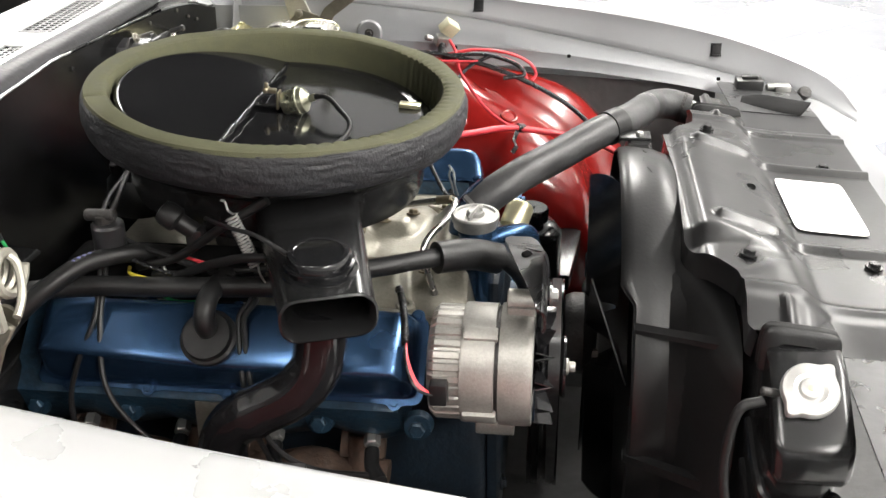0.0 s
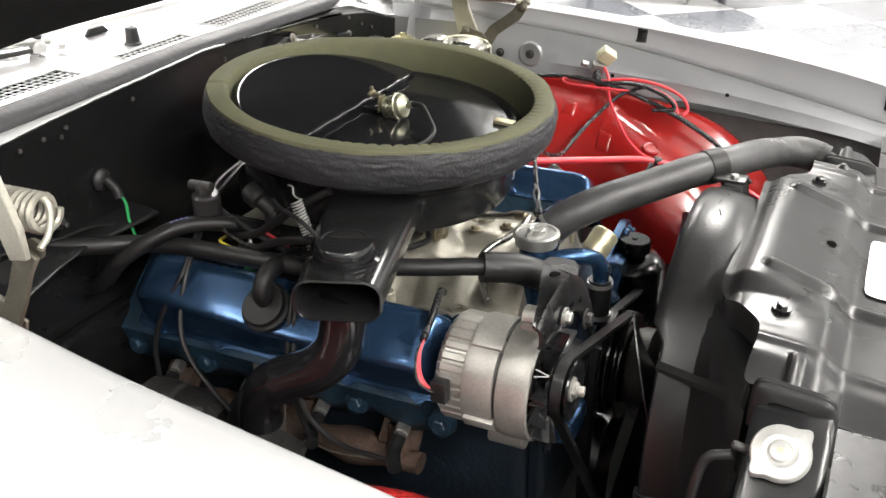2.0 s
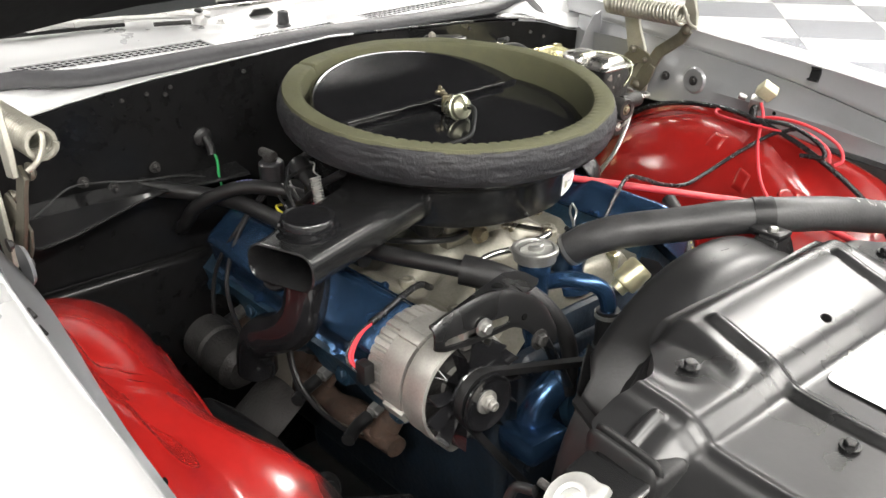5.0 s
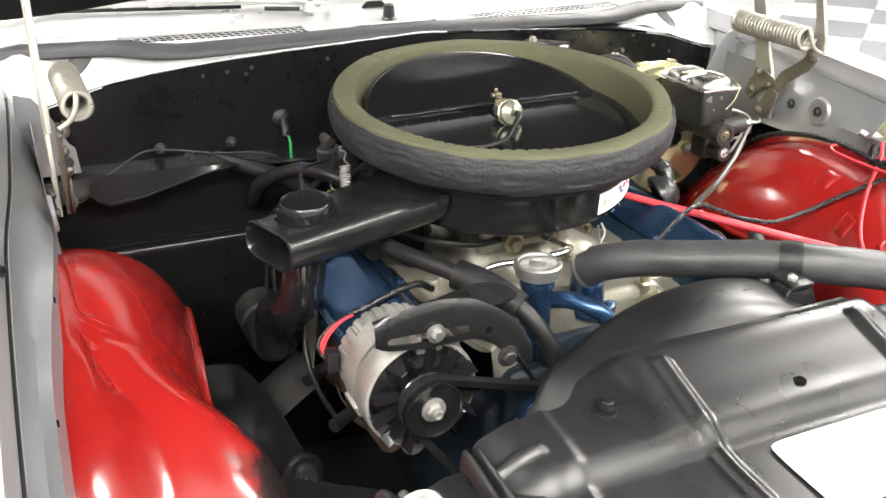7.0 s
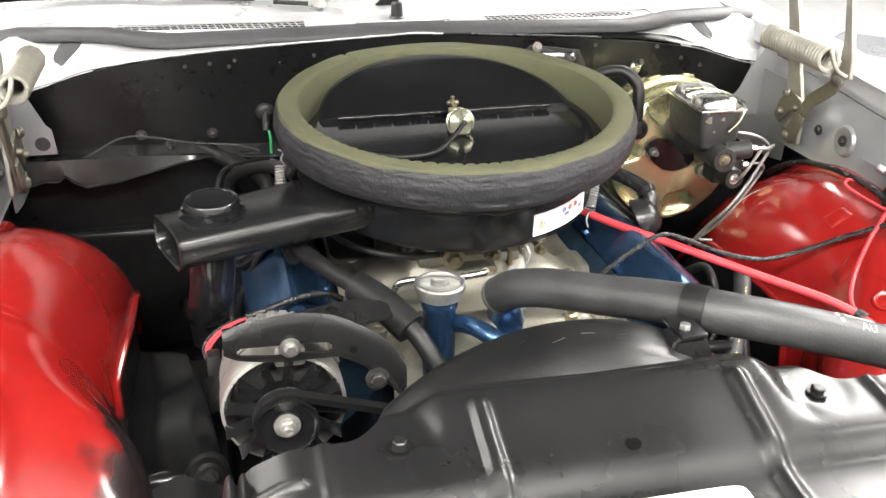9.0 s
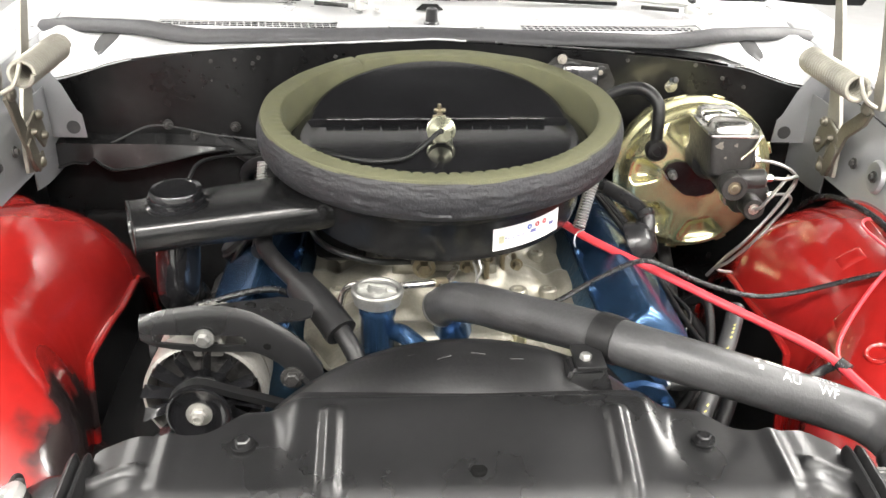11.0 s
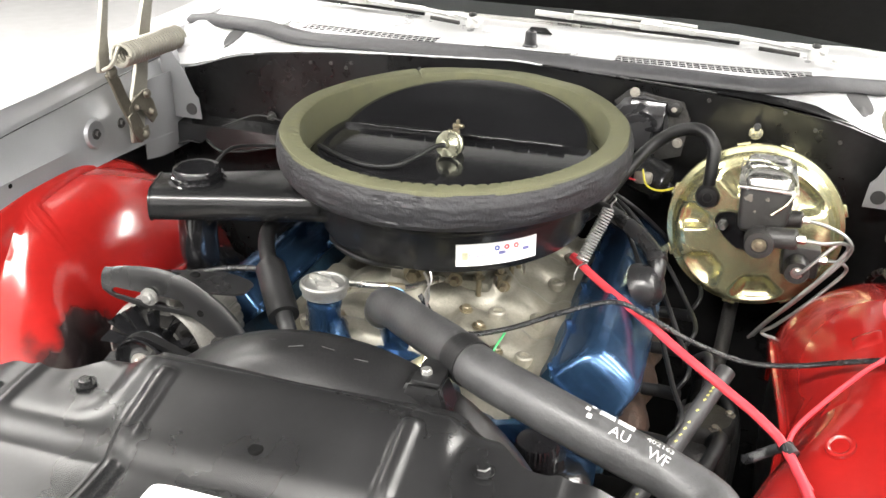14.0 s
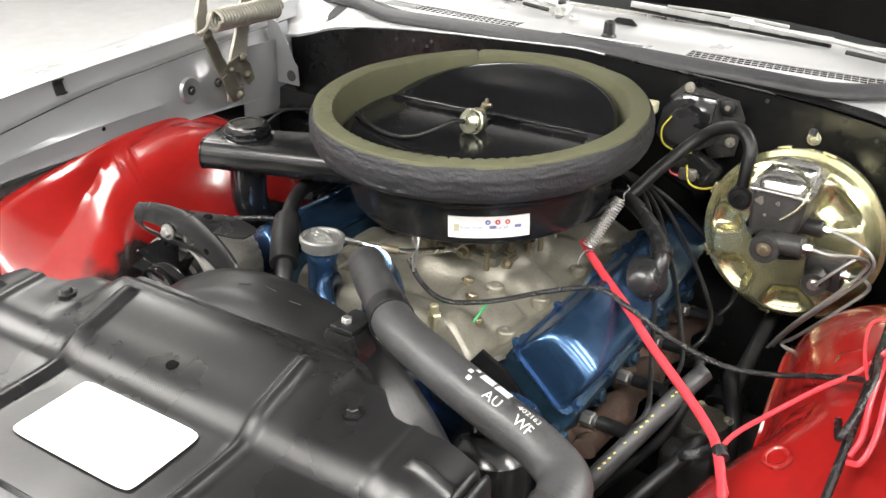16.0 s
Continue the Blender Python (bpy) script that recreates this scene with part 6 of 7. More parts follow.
# throttle return springs
def coil(a, b, r, turns, wire, name, label):
    t = thing(name, label, "spring", group="return springs")
    A, B = Vector(a), Vector(b)
    ax, u, w = frame_of(B - A)
    path = [A + (B - A) * (i / (turns * 12)) + (u * math.cos(i * math.pi / 6) + w * math.sin(i * math.pi / 6)) * r for i in range(turns * 12 + 1)]
    part("coil", sweep(path, wire, 5), "capm", t)
    part("hook", pipe([path[-1], B + ax * 0.008, B + ax * 0.018 + u * 0.003, B + ax * 0.022 - u * 0.004], wire, 6), "zinc", t)
    part("hook", pipe([path[0], A - ax * 0.008, A - ax * 0.020, A - ax * 0.028 + u * 0.004], wire, 6), "zinc", t)


coil((0.070, -0.262, 0.835), (0.045, -0.256, 0.895), 0.0072, 17, 0.0013, "return_spring", "bright coil spring beside the air cleaner body")
coil((0.068, 0.196, 0.804), (0.028, 0.222, 0.872), 0.0085, 20, 0.0013, "return_spring", "bright coil spring on the throttle side of the air cleaner")

# ---- hoses ----
uh = thing("upper_radiator_hose", "thick black rubber radiator hose with white lettering", "hose")
HP = [(0.302, -0.016, 0.800), (0.322, -0.006, 0.818), (0.342, 0.006, 0.830), (0.372, 0.030, 0.842), (0.420, 0.075, 0.852), (0.470, 0.122, 0.864), (0.512, 0.168, 0.868), (0.535, 0.226, 0.861), (0.546, 0.274, 0.850), (0.551, 0.315, 0.838), (0.556, 0.357, 0.826), (0.574, 0.395, 0.818), (0.602, 0.408, 0.814), (0.632, 0.405, 0.806)]
hpath = [p + Vector((0.0, 0.0028, 0.0018)) * smooth(p.y, 0.03, 0.12) for p in spline(HP, 10)]
part("hose", sweep(hpath, lambda t: 0.0235 + 0.0022 * smooth(t, 0.78, 0.90), 32), "hoserub", uh)
part("hose_clamp", sweep(hpath[1:4], 0.0245, 32, caps=(False, False)), "zinc", uh)
part("hose_clamp", sweep(hpath[-6:-3], 0.0266, 32, caps=(False, False)), "iron", uh)
part("strap", sweep(hpath[53:58], 0.0252, 32, caps=(True, True)), "rubber", uh, "black hose strap")
part("strap_tab", box(0.500, 0.545, 0.105, 0.135, 0.862, 0.8675, 0.0015), "plastic", uh)
hl = [-0.0258]
for p, q in zip(hpath, hpath[1:]):
    hl.append(hl[-1] + (q - p).length)


def on_hose(s0, a0):
    """Flat text to the hose: x runs round it, y along it."""
    def fn(x, y):
        s = s0 - y
        i = min(len(hl) - 2, max(0, next((k for k in range(len(hl) - 1) if hl[k + 1] >= s), 0)))
        t = (s - hl[i]) / max(1e-6, hl[i + 1] - hl[i])
        p = hpath[i].lerp(hpath[i + 1], t)
        d = (hpath[i + 1] - hpath[i]).normalized()
        side = d.cross(Vector((0, 0, 1))).normalized()
        up = side.cross(d)
        a = a0 - x / 0.0235
        return p + (up * math.cos(a) + side * math.sin(a)) * 0.0239
    return fn


def on_hose_long(s0, a0):
    def fn(x, y):
        return on_hose(s0 + x, a0 - y / 0.0235)(0, 0)
    return fn


lettering("print", "AU", 0.0150, on_hose_long(0.417, 0.64), "ink", uh)
lettering("print", "WF", 0.0160, on_hose_long(0.457, 0.75), "ink", uh)
lettering("print", "402163", 0.0095, on_hose_long(0.4545, 0.10), "ink", uh)
for s0, w in ((0.400, 0.015), (0.419, 0.017)):
    f = on_hose_long(s0, -0.05)
    part("print_block", sheet(lambda x, y, f=f: f(x, y), lin(-w / 2, w / 2, 5), lin(0, 0.011, 4), 0.0003), "ink", uh, "white printed maker's mark")
for k in range(3):
    f = on_hose_long(0.386 - 0.004 * (k % 2), 0.33 - 0.34 * k)
    part("print_dot", sheet(lambda x, y, f=f: f(x, y), lin(-0.0022, 0.0022, 3), lin(-0.0024, 0.0024, 3), 0.0003), "ink", uh)

ch = thing("breather_hose", "black breather hose with thick sleeve", "hose")
part("hose", pipe([(0.10, -0.25, 0.815), (0.16, -0.245, 0.820), (0.21, -0.225, 0.820), (0.26, -0.195, 0.817), (0.31, -0.160, 0.808), (0.350, -0.128, 0.785), (0.375, -0.105, 0.745), (0.385, -0.095, 0.70), (0.38, -0.09, 0.64)], 0.0115, 16), "rubber", ch)
part("sleeve", pipe([(0.272, -0.187, 0.8155), (0.31, -0.160, 0.808), (0.343, -0.134, 0.790)], 0.0200, 20), "rubber", ch)
pv = thing("crankcase_breather", "black round breather cap with elbow on the valve cover", "breather")
b_ax = Vector((0, -0.664, 0.747))
b_at = bank(-1, 0.038, 0.004, 0.066)
part("cap", lathe([(0.026, -0.012), (0.028, 0), (0.034, 0.004), (0.034, 0.010), (0.030, 0.012), (0.028, 0.018), (0.0, 0.019)], b_at, b_ax, 36), "rubber", pv)
part("elbow", pipe([b_at + b_ax * 0.01 + Vector((0, 0.008, 0)), b_at + b_ax * 0.035 + Vector((0, 0.012, 0.004)), b_at + b_ax * 0.045 + Vector((0, 0.04, 0.018)), b_at + Vector((0, 0.075, 0.045))], 0.0125, 16), "rubber", pv)
hh = thing("heater_hose", "long black heater hose above the valve cover", "hose")
part("hose", pipe([(0.15, -0.252, 0.806), (0.05, -0.258, 0.803), (-0.05, -0.262, 0.800), (-0.14, -0.268, 0.800), (-0.20, -0.290, 0.802), (-0.235, -0.325, 0.808), (-0.262, -0.352, 0.812), (-0.285, -0.37, 0.815)], 0.0125, 16), "rubber", hh)
hh2 = thing("heater_hose", "black heater hose looping from the firewall", "hose")
part("hose", pipe([(-0.06, -0.16, 0.79), (-0.10, -0.22, 0.822), (-0.143, -0.259, 0.826), (-0.175, -0.295, 0.812), (-0.205, -0.318, 0.788), (-0.232, -0.322, 0.758), (-0.258, -0.318, 0.738), (-0.285, -0.312, 0.728)], 0.0115, 16), "rubber", hh2)
for k in range(7):
    c = spline([(-0.10, -0.22, 0.822), (-0.143, -0.259, 0.826), (-0.175, -0.30, 0.812)], 8)[k + 4]
    part("print_block", box(c.x - 0.0022, c.x + 0.0022, c.y - 0.0022, c.y + 0.0022, c.z + 0.0108, c.z + 0.0118, 0.0002), "dullink", hh2)
bh = thing("steering_hose", "grey-black hose with yellow printing beside the engine", "hose")
bpath = [(0.34, 0.28, 0.53), (0.31, 0.315, 0.580), (0.26, 0.355, 0.642), (0.20, 0.393, 0.700), (0.16, 0.412, 0.722)]
part("hose", pipe(bpath, 0.0125, 16), "hoserub", bh)
sp = spline(bpath, 10)
for k in range(3, 34):
    if k % 7 in (0, 5):
        continue
    c = sp[k]
    part("print_block", moved(box(-0.0020, 0.0020, -0.0011, 0.0011, -0.0003, 0.0003, 0), Matrix.Translation(c + Vector((0.008, 0.0, 0.0098))) @ Matrix.Rotation(radians(40), 4, "Y") @ Matrix.Rotation(radians(-50), 4, "Z")), "inkyellow", bh)
for pts, r in (([(0.32, 0.305, 0.44), (0.27, 0.360, 0.54), (0.21, 0.405, 0.600), (0.16, 0.42, 0.615), (0.10, 0.41, 0.56), (0.07, 0.40, 0.48)], 0.011), ([(0.20, 0.30, 0.50), (0.16, 0.38, 0.62), (0.10, 0.39, 0.70), (0.05, 0.36, 0.66)], 0.007), ([(0.07, 0.44, 0.46), (0.04, 0.44, 0.56), (0.0, 0.42, 0.595), (-0.04, 0.405, 0.60), (-0.12, 0.39, 0.56), (-0.16, 0.38, 0.46)], 0.012)):
    o = thing("return_hose", "dark rubber hose low beside the engine", "hose", group="return hoses")
    part("hose", pipe(pts, r, 12), "rubber", o)

sg = thing("steering_gear", "dark iron steering gear box with bolted cover", "steering gear")
part("housing", join(box(0.02, 0.14, 0.36, 0.44, 0.46, 0.57, 0.02, 3), lathe([(0.042, 0), (0.042, 0.02), (0.036, 0.028), (0, 0.03)], (0.07, 0.40, 0.565), (0, 0, 1), 28)), "iron", sg)
for a in (0.4, 1.97, 3.54, 5.11):
    part("cover_bolt", hexbolt((0.07 + 0.034 * math.cos(a), 0.40 + 0.034 * math.sin(a), 0.592), (0, 0, 1), 0.006, 0.006), "tin", sg)
part("shaft", cyl((0.02, 0.40, 0.53), (-0.27, 0.42, 0.66), 0.012, 16), "iron", sg)
part("coupling", cyl((-0.03, 0.403, 0.552), (-0.055, 0.405, 0.563), 0.030, 22), "rubber", sg)

# ---- brake booster and master cylinder ----
bb = thing("brake_booster", "gold cadmium plated brake booster with stamped face", "brake booster")
BC = Vector((0, 0.428, 0.803))


def press(r, h, t):
    # stamped three-lobed face: t = 0 points outward, z grows at t = 90 degrees
    k = 0
    for a0, wd, dep in ((-80, 19, 0.018), (-135, 17, 0.018), (170, 11, 0.015), (48, 18, 0.016), (-14, 12, 0.014), (108, 15, 0.011)):
        d = (math.degrees(t) - a0 + 180) % 360 - 180
        k += dep * math.exp(-(abs(d) / (wd * (0.72 + 0.28 * smooth(r, 0.066, 0.105)))) ** 5) * math.exp(-(abs(r - 0.092) / 0.0190) ** 4)
    return (r, h - k if h > -0.15 else h)


def booster_lathe(profile, seg, mod=None):
    loops = []
    for r, h in profile:
        lp = []
        for i in range(seg):
            t = 2 * math.pi * i / seg
            rr, hh = mod(r, h, t) if mod else (r, h)
            lp.append(BC + Vector((hh, rr * math.cos(t), rr * math.sin(t))))
        loops.append(lp)
    b = loft(loops, True, (True, True))
    return b


SHELL = rings([(0.05, -0.275), (0.10, -0.262), (0.118, -0.225), (0.124, -0.178), (0.1325, -0.172), (0.1335, -0.166), (0.1325, -0.160), (0.125, -0.158), (0.121, -0.152), (0.117, -0.138)], 2) + rings([(0.114, -0.130), (0.109, -0.126), (0.104, -0.124), (0.066, -0.122), (0.05, -0.1215), (0.001, -0.1215)], 12)
part("shell", booster_lathe(SHELL, 240, press), "cad", bb)
for a in (20, 78, 105, 160, 205, 262, 330, 300):
    t = radians(a)
    part("crimp_tab", moved(box(-0.004, 0.004, -0.010, 0.010, -0.002, 0.003, 0.001), Matrix.Translation(BC + Vector((-0.165, 0.1345 * math.cos(t), 0.1345 * math.sin(t)))) @ Matrix.Rotation(t - math.pi / 2, 4, "X")), "cad", bb)
part("mount_plate", prism([(0.367, 0.824), (0.373, 0.837), (0.388, 0.842), (0.420, 0.834), (0.456, 0.815), (0.462, 0.800), (0.450, 0.786), (0.426, 0.780), (0.404, 0.784), (0.384, 0.800)], 0.006, Matrix(((0, 0, 1, -0.1175), (1, 0, 0, 0), (0, 1, 0, 0), (0, 0, 0, 1)))), "gloss", bb)
for dy, dz in ((-0.05, 0.014), (0.052, -0.03)):
    part("stud", join(cyl((-0.122, 0.431 + dy, 0.806 + dz), (-0.098, 0.431 + dy, 0.806 + dz), 0.005, 12), hexbolt((-0.116, 0.431 + dy, 0.806 + dz), (1, 0, 0), 0.0078, 0.009)), "zinc", bb)
part("check_valve", lathe([(0.018, 0), (0.018, 0.020), (0.015, 0.024), (0.008, 0.025), (0.007, 0.022), (0.0, 0.022)], (-0.138, 0.352, 0.858), (1, 0, 0), 26), "rubber", bb)
part("vacuum_hose", pipe([(-0.128, 0.352, 0.862), (-0.128, 0.352, 0.880), (-0.13, 0.352, 0.905), (-0.138, 0.350, 0.932), (-0.155, 0.328, 0.950), (-0.172, 0.292, 0.940), (-0.170, 0.255, 0.910), (-0.13, 0.22, 0.87), (-0.08, 0.19, 0.83), (-0.04, 0.14, 0.80)], 0.0100, 16), "rubber", bb)

mc = thing("master_cylinder", "black cast iron brake master cylinder with silver lid", "master cylinder")
RES = [(rounded(w, d, 0.009, 4), cx, cy, z) for w, d, cx, cy, z in ((0.104, 0.050, -0.050, 0.428, 0.858), (0.116, 0.058, -0.047, 0.428, 0.866), (0.121, 0.065, -0.048, 0.430, 0.878), (0.122, 0.070, -0.050, 0.431, 0.905), (0.122, 0.072, -0.052, 0.431, 0.924))]
part("reservoir", loft([[Vector((cx + x, cy + y, z)) for x, y in poly] for poly, cx, cy, z in RES]), "castiron", mc, "black cast iron reservoir with chipped paint")
lid = part("lid", box(-0.117, 0.013, 0.392, 0.471, 0.923, 0.9285, 0.0020), "steel", mc, "shiny pressed steel lid")
for x0, x1 in ((-0.110, -0.056), (-0.048, 0.006)):
    part("lid_dome", loft([[Vector(((x0 + x1) / 2 + x * k, 0.4315 + y * k, 0.928 + h)) for x, y in rounded(x1 - x0, 0.066, 0.016, 5)] for k, h in ((1.0, 0), (0.97, 0.005), (0.90, 0.010), (0.76, 0.0135), (0.5, 0.0150), (0.2, 0.0152))]), "steel", lid)
part("bail_wire", pipe([(-0.055, 0.396, 0.944), (-0.048, 0.428, 0.947), (-0.020, 0.457, 0.942), (0.008, 0.466, 0.931), (0.0165, 0.458, 0.912), (0.0165, 0.440, 0.893)], 0.0022, 8), "cad2", mc)
part("barrel", lathe([(0.030, -0.125), (0.030, -0.08), (0.021, -0.07), (0.0185, -0.02), (0.0185, 0.008), (0.0200, 0.012), (0.0200, 0.034), (0.0188, 0.037), (0.0115, 0.0375), (0.0105, 0.0345), (0, 0.0345)], (0, 0.430, 0.854), (1, 0, 0), 36), "castiron", mc)
part("end_plug", hexbolt((0.0345, 0.430, 0.854), (1, 0, 0), 0.0065, 0.005), "bronze", mc, "rust-stained plug in the cylinder's end")
part("port", cyl((0.018, 0.436, 0.861), (0.024, 0.478, 0.866), 0.0145, 22, 0.002), "castiron", mc)
part("port", cyl((-0.052, 0.44, 0.864), (-0.050, 0.486, 0.868), 0.0125, 20, 0.002), "castiron", mc)
part("port_nut", hexbolt((0.0245, 0.478, 0.8665), (0.1, 1, 0.05), 0.0062, 0.011), "steel", mc)
part("port_nut", hexbolt((-0.050, 0.486, 0.868), (0, 1, 0), 0.0062, 0.010), "steel", mc)
for q in ((0.0112, 0.408, 0.911, 0.0060), (0.0115, 0.432, 0.912, 0.0030), (0.0118, 0.418, 0.893, 0.0022)):
    part("paint_chip", lathe([(0, -0.001), (q[3], -0.001), (q[3] * 0.8, 0.0008), (0, 0.0008)], q[:3], (1, 0, -0.1), 9, lambda r, h, t: (r * (1 + 0.3 * math.sin(3 * t + 1)), h)), "tin", mc)
pvv = thing("proportioning_valve", "black brake proportioning valve with steel lines", "valve")
part("body", box(-0.100, -0.058, 0.470, 0.522, 0.774, 0.822, 0.005, 2), "castiron", pvv)
part("end_boss", lathe([(0.0175, 0), (0.0175, 0.028), (0.0160, 0.031), (0.010, 0.0315), (0.009, 0.029), (0, 0.029)], (-0.058, 0.491, 0.794), (1, 0, 0), 30), "castiron", pvv)
part("nut", hexbolt((-0.029, 0.491, 0.794), (1, 0, 0), 0.0058, 0.006), "steel", pvv)
part("side_nut", hexbolt((-0.060, 0.522, 0.806), (0.3, 1, 0.1), 0.0058, 0.010), "steel", pvv)
for pts in ([(0.026, 0.486, 0.867), (0.022, 0.512, 0.864), (-0.005, 0.538, 0.858), (-0.034, 0.552, 0.842), (-0.038, 0.546, 0.822), (-0.030, 0.520, 0.785), (-0.028, 0.487, 0.741), (-0.045, 0.463, 0.700), (-0.061, 0.444, 0.662)],
            [(-0.050, 0.495, 0.868), (-0.048, 0.520, 0.864), (-0.046, 0.545, 0.854), (-0.046, 0.558, 0.838), (-0.048, 0.552, 0.816), (-0.040, 0.524, 0.780), (-0.036, 0.492, 0.739), (-0.052, 0.468, 0.700), (-0.066, 0.450, 0.664)],
            [(-0.056, 0.530, 0.808), (-0.052, 0.546, 0.810), (-0.053, 0.557, 0.804), (-0.056, 0.557, 0.792), (-0.052, 0.540, 0.770), (-0.046, 0.505, 0.728), (-0.056, 0.478, 0.692), (-0.064, 0.462, 0.672), (-0.050, 0.49, 0.672)],
            [(-0.024, 0.491, 0.794), (-0.018, 0.499, 0.804), (-0.022, 0.517, 0.826), (-0.034, 0.540, 0.848)]):
    part("brake_line", pipe(pts, 0.0026, 8), "zinc", pvv, "bent bright steel brake line")

wm = thing("wiper_motor", "black wiper motor with bright bolts on the firewall", "motor")
OUT = [(0.172, 0.895), (0.178, 0.935), (0.196, 0.960), (0.226, 0.968), (0.262, 0.958), (0.272, 0.925), (0.262, 0.885), (0.232, 0.868), (0.192, 0.872)]
part("gear_case", loft([[Vector((x, 0.222 + (y - 0.222) * k, 0.918 + (z - 0.918) * k)) for y, z in OUT] for x, k in ((-0.283, 1.0), (-0.240, 1.0), (-0.232, 0.94), (-0.222, 0.90), (-0.221, 0.62), (-0.212, 0.58))]), "bakelite", wm)
part("mount_plate", moved(prism([(-0.052, 0.030), (-0.030, 0.052), (0.060, 0.040), (0.074, 0.012), (0.066, -0.050), (0.030, -0.062)], 0.004, Matrix.Identity(4)), Matrix(((0, 0, 1, -0.262), (1, 0, 0, 0.232), (0, 1, 0, 0.922), (0, 0, 0, 1)))), "iron", wm, "dark steel mounting plate")
part("cover_plate", moved(box(-0.030, 0.030, -0.004, 0.004, -0.026, 0.026, 0.004, 2), pose(-0.222, 0.238, 0.945, -16, 0, 82)), "gloss", wm)
part("motor_can", lathe([(0, 0), (0.030, 0.002), (0.034, 0.010), (0.034, 0.012), (0.0325, 0.014), (0.0325, 0.070), (0.034, 0.072), (0.034, 0.078), (0.026, 0.087), (0.010, 0.089), (0.009, 0.096), (0, 0.097)], (-0.235, 0.205, 0.860), (0.15, 0.9, -0.35), 32), "black", wm)
for p in ((-0.256, 0.278, 0.950), (-0.256, 0.212, 0.972), (-0.256, 0.290, 0.895)):
    part("bolt", hexbolt(p, (1, 0, 0.2), 0.0055, 0.005), "tin", wm)
part("rubber_mount", lathe([(0.012, 0), (0.012, 0.006), (0.008, 0.008), (0, 0.008)], (-0.260, 0.278, 0.950), (1, 0, 0), 20), "rubber", wm)
part("connector", join(box(-0.225, -0.195, 0.146, 0.176, 0.930, 0.950, 0.003), box(-0.220, -0.200, 0.138, 0.148, 0.934, 0.946, 0.002)), "cream", wm, "yellowed nylon connector")
part("terminal", cyl((-0.205, 0.142, 0.952), (-0.195, 0.128, 0.972), 0.0045, 10), "zinc", wm)
part("lower_clamp", box(-0.222, -0.190, 0.232, 0.262, 0.838, 0.858, 0.005), "tin", wm)
part("yellow_wire", pipe([(-0.205, 0.205, 0.935), (-0.195, 0.195, 0.915), (-0.198, 0.200, 0.89), (-0.205, 0.225, 0.878), (-0.205, 0.245, 0.882)], 0.0016, 8), "wireyellow", wm)
part("yellow_wire", pipe([(-0.19, 0.245, 0.865), (-0.18, 0.255, 0.842), (-0.175, 0.28, 0.838), (-0.18, 0.315, 0.852)], 0.0016, 8), "wireyellow", wm)
part("red_wire", pipe([(-0.19, 0.215, 0.868), (-0.182, 0.222, 0.852), (-0.186, 0.235, 0.846)], 0.0016, 8), "wirered", wm)

dc = thing("distributor", "black distributor cap with spark plug wires", "distributor")
part("cap", lathe([(0.0, 0), (0.052, 0), (0.055, 0.012), (0.050, 0.045), (0.040, 0.055), (0, 0.058)], (-0.19, 0.02, 0.775), (0, 0, 1), 32), "plastic", dc)
for t in lin(0, 5.5, 8):
    part("terminal_tower", cyl((-0.19 + 0.034 * math.cos(t), 0.02 + 0.034 * math.sin(t), 0.825), (-0.19 + 0.036 * math.cos(t), 0.02 + 0.036 * math.sin(t), 0.85), 0.009, 12), "plastic", dc)
for i, x in enumerate(PLUGS):
    a = bank(1, x, 0.078, -0.026) + Vector((0.020, 0.066, 0.011))
    top = bank(1, x - 0.04, 0.075, 0.045) + Vector((-0.02, 0.02, 0))
    mid = Vector((-0.16 + 0.012 * i, 0.20, 0.830))
    part("plug_wire", pipe([(-0.19, 0.05, 0.85), mid, (mid + top) / 2 + Vector((0, 0.012, 0.005)), top, a + Vector((-0.02, 0.018, 0.03)), a], 0.0036, 8), "rubber", dc)
for x, pts in zip(PLUGS, ([(-0.135, -0.25, 0.800), (-0.128, -0.286, 0.772), (-0.148, -0.314, 0.72), (-0.163, -0.324, 0.665)],
                          [(-0.128, -0.25, 0.800), (-0.122, -0.288, 0.770), (-0.115, -0.322, 0.705), (-0.090, -0.332, 0.655)],
                          [(0.045, -0.25, 0.800), (0.049, -0.287, 0.774), (0.058, -0.320, 0.715), (0.066, -0.332, 0.660)],
                          [(0.051, -0.25, 0.800), (0.056, -0.288, 0.772), (0.069, -0.324, 0.705), (0.088, -0.338, 0.640), (0.135, -0.336, 0.600)])):
    a = bank(-1, x, 0.082, -0.062) + Vector((0.015, -0.062, -0.012))
    part("plug_wire", pipe([(-0.19, -0.01, 0.85), (-0.15, -0.18, 0.835), *pts, a], 0.0036, 8), "rubber", dc)
can = thing("black_boot", "black rubber boot and cap beside the valve cover", "boot")
part("boot", lathe([(0, 0.004), (0.026, 0.003), (0.0325, 0.0), (0.0345, 0.002), (0.0340, 0.006), (0.0310, 0.014), (0.0270, 0.024), (0.0205, 0.031), (0.012, 0.0345), (0, 0.035)], (0.062, 0.280, 0.775), (0.22, 0.80, 0.48), 36), "boot", can)
part("elbow", pipe([(0.062, 0.300, 0.790), (0.048, 0.300, 0.812), (0.022, 0.282, 0.826), (-0.018, 0.245, 0.836), (-0.055, 0.208, 0.838), (-0.095, 0.170, 0.825)], lambda t: 0.0120 - 0.001 * t, 16), "boot", can)
part("collar", lathe([(0.0125, -0.006), (0.0145, -0.004), (0.0145, 0.004), (0.0125, 0.006)], (0.044, 0.2985, 0.8155), (-0.6, -0.25, 0.5), 24), "boot", can)
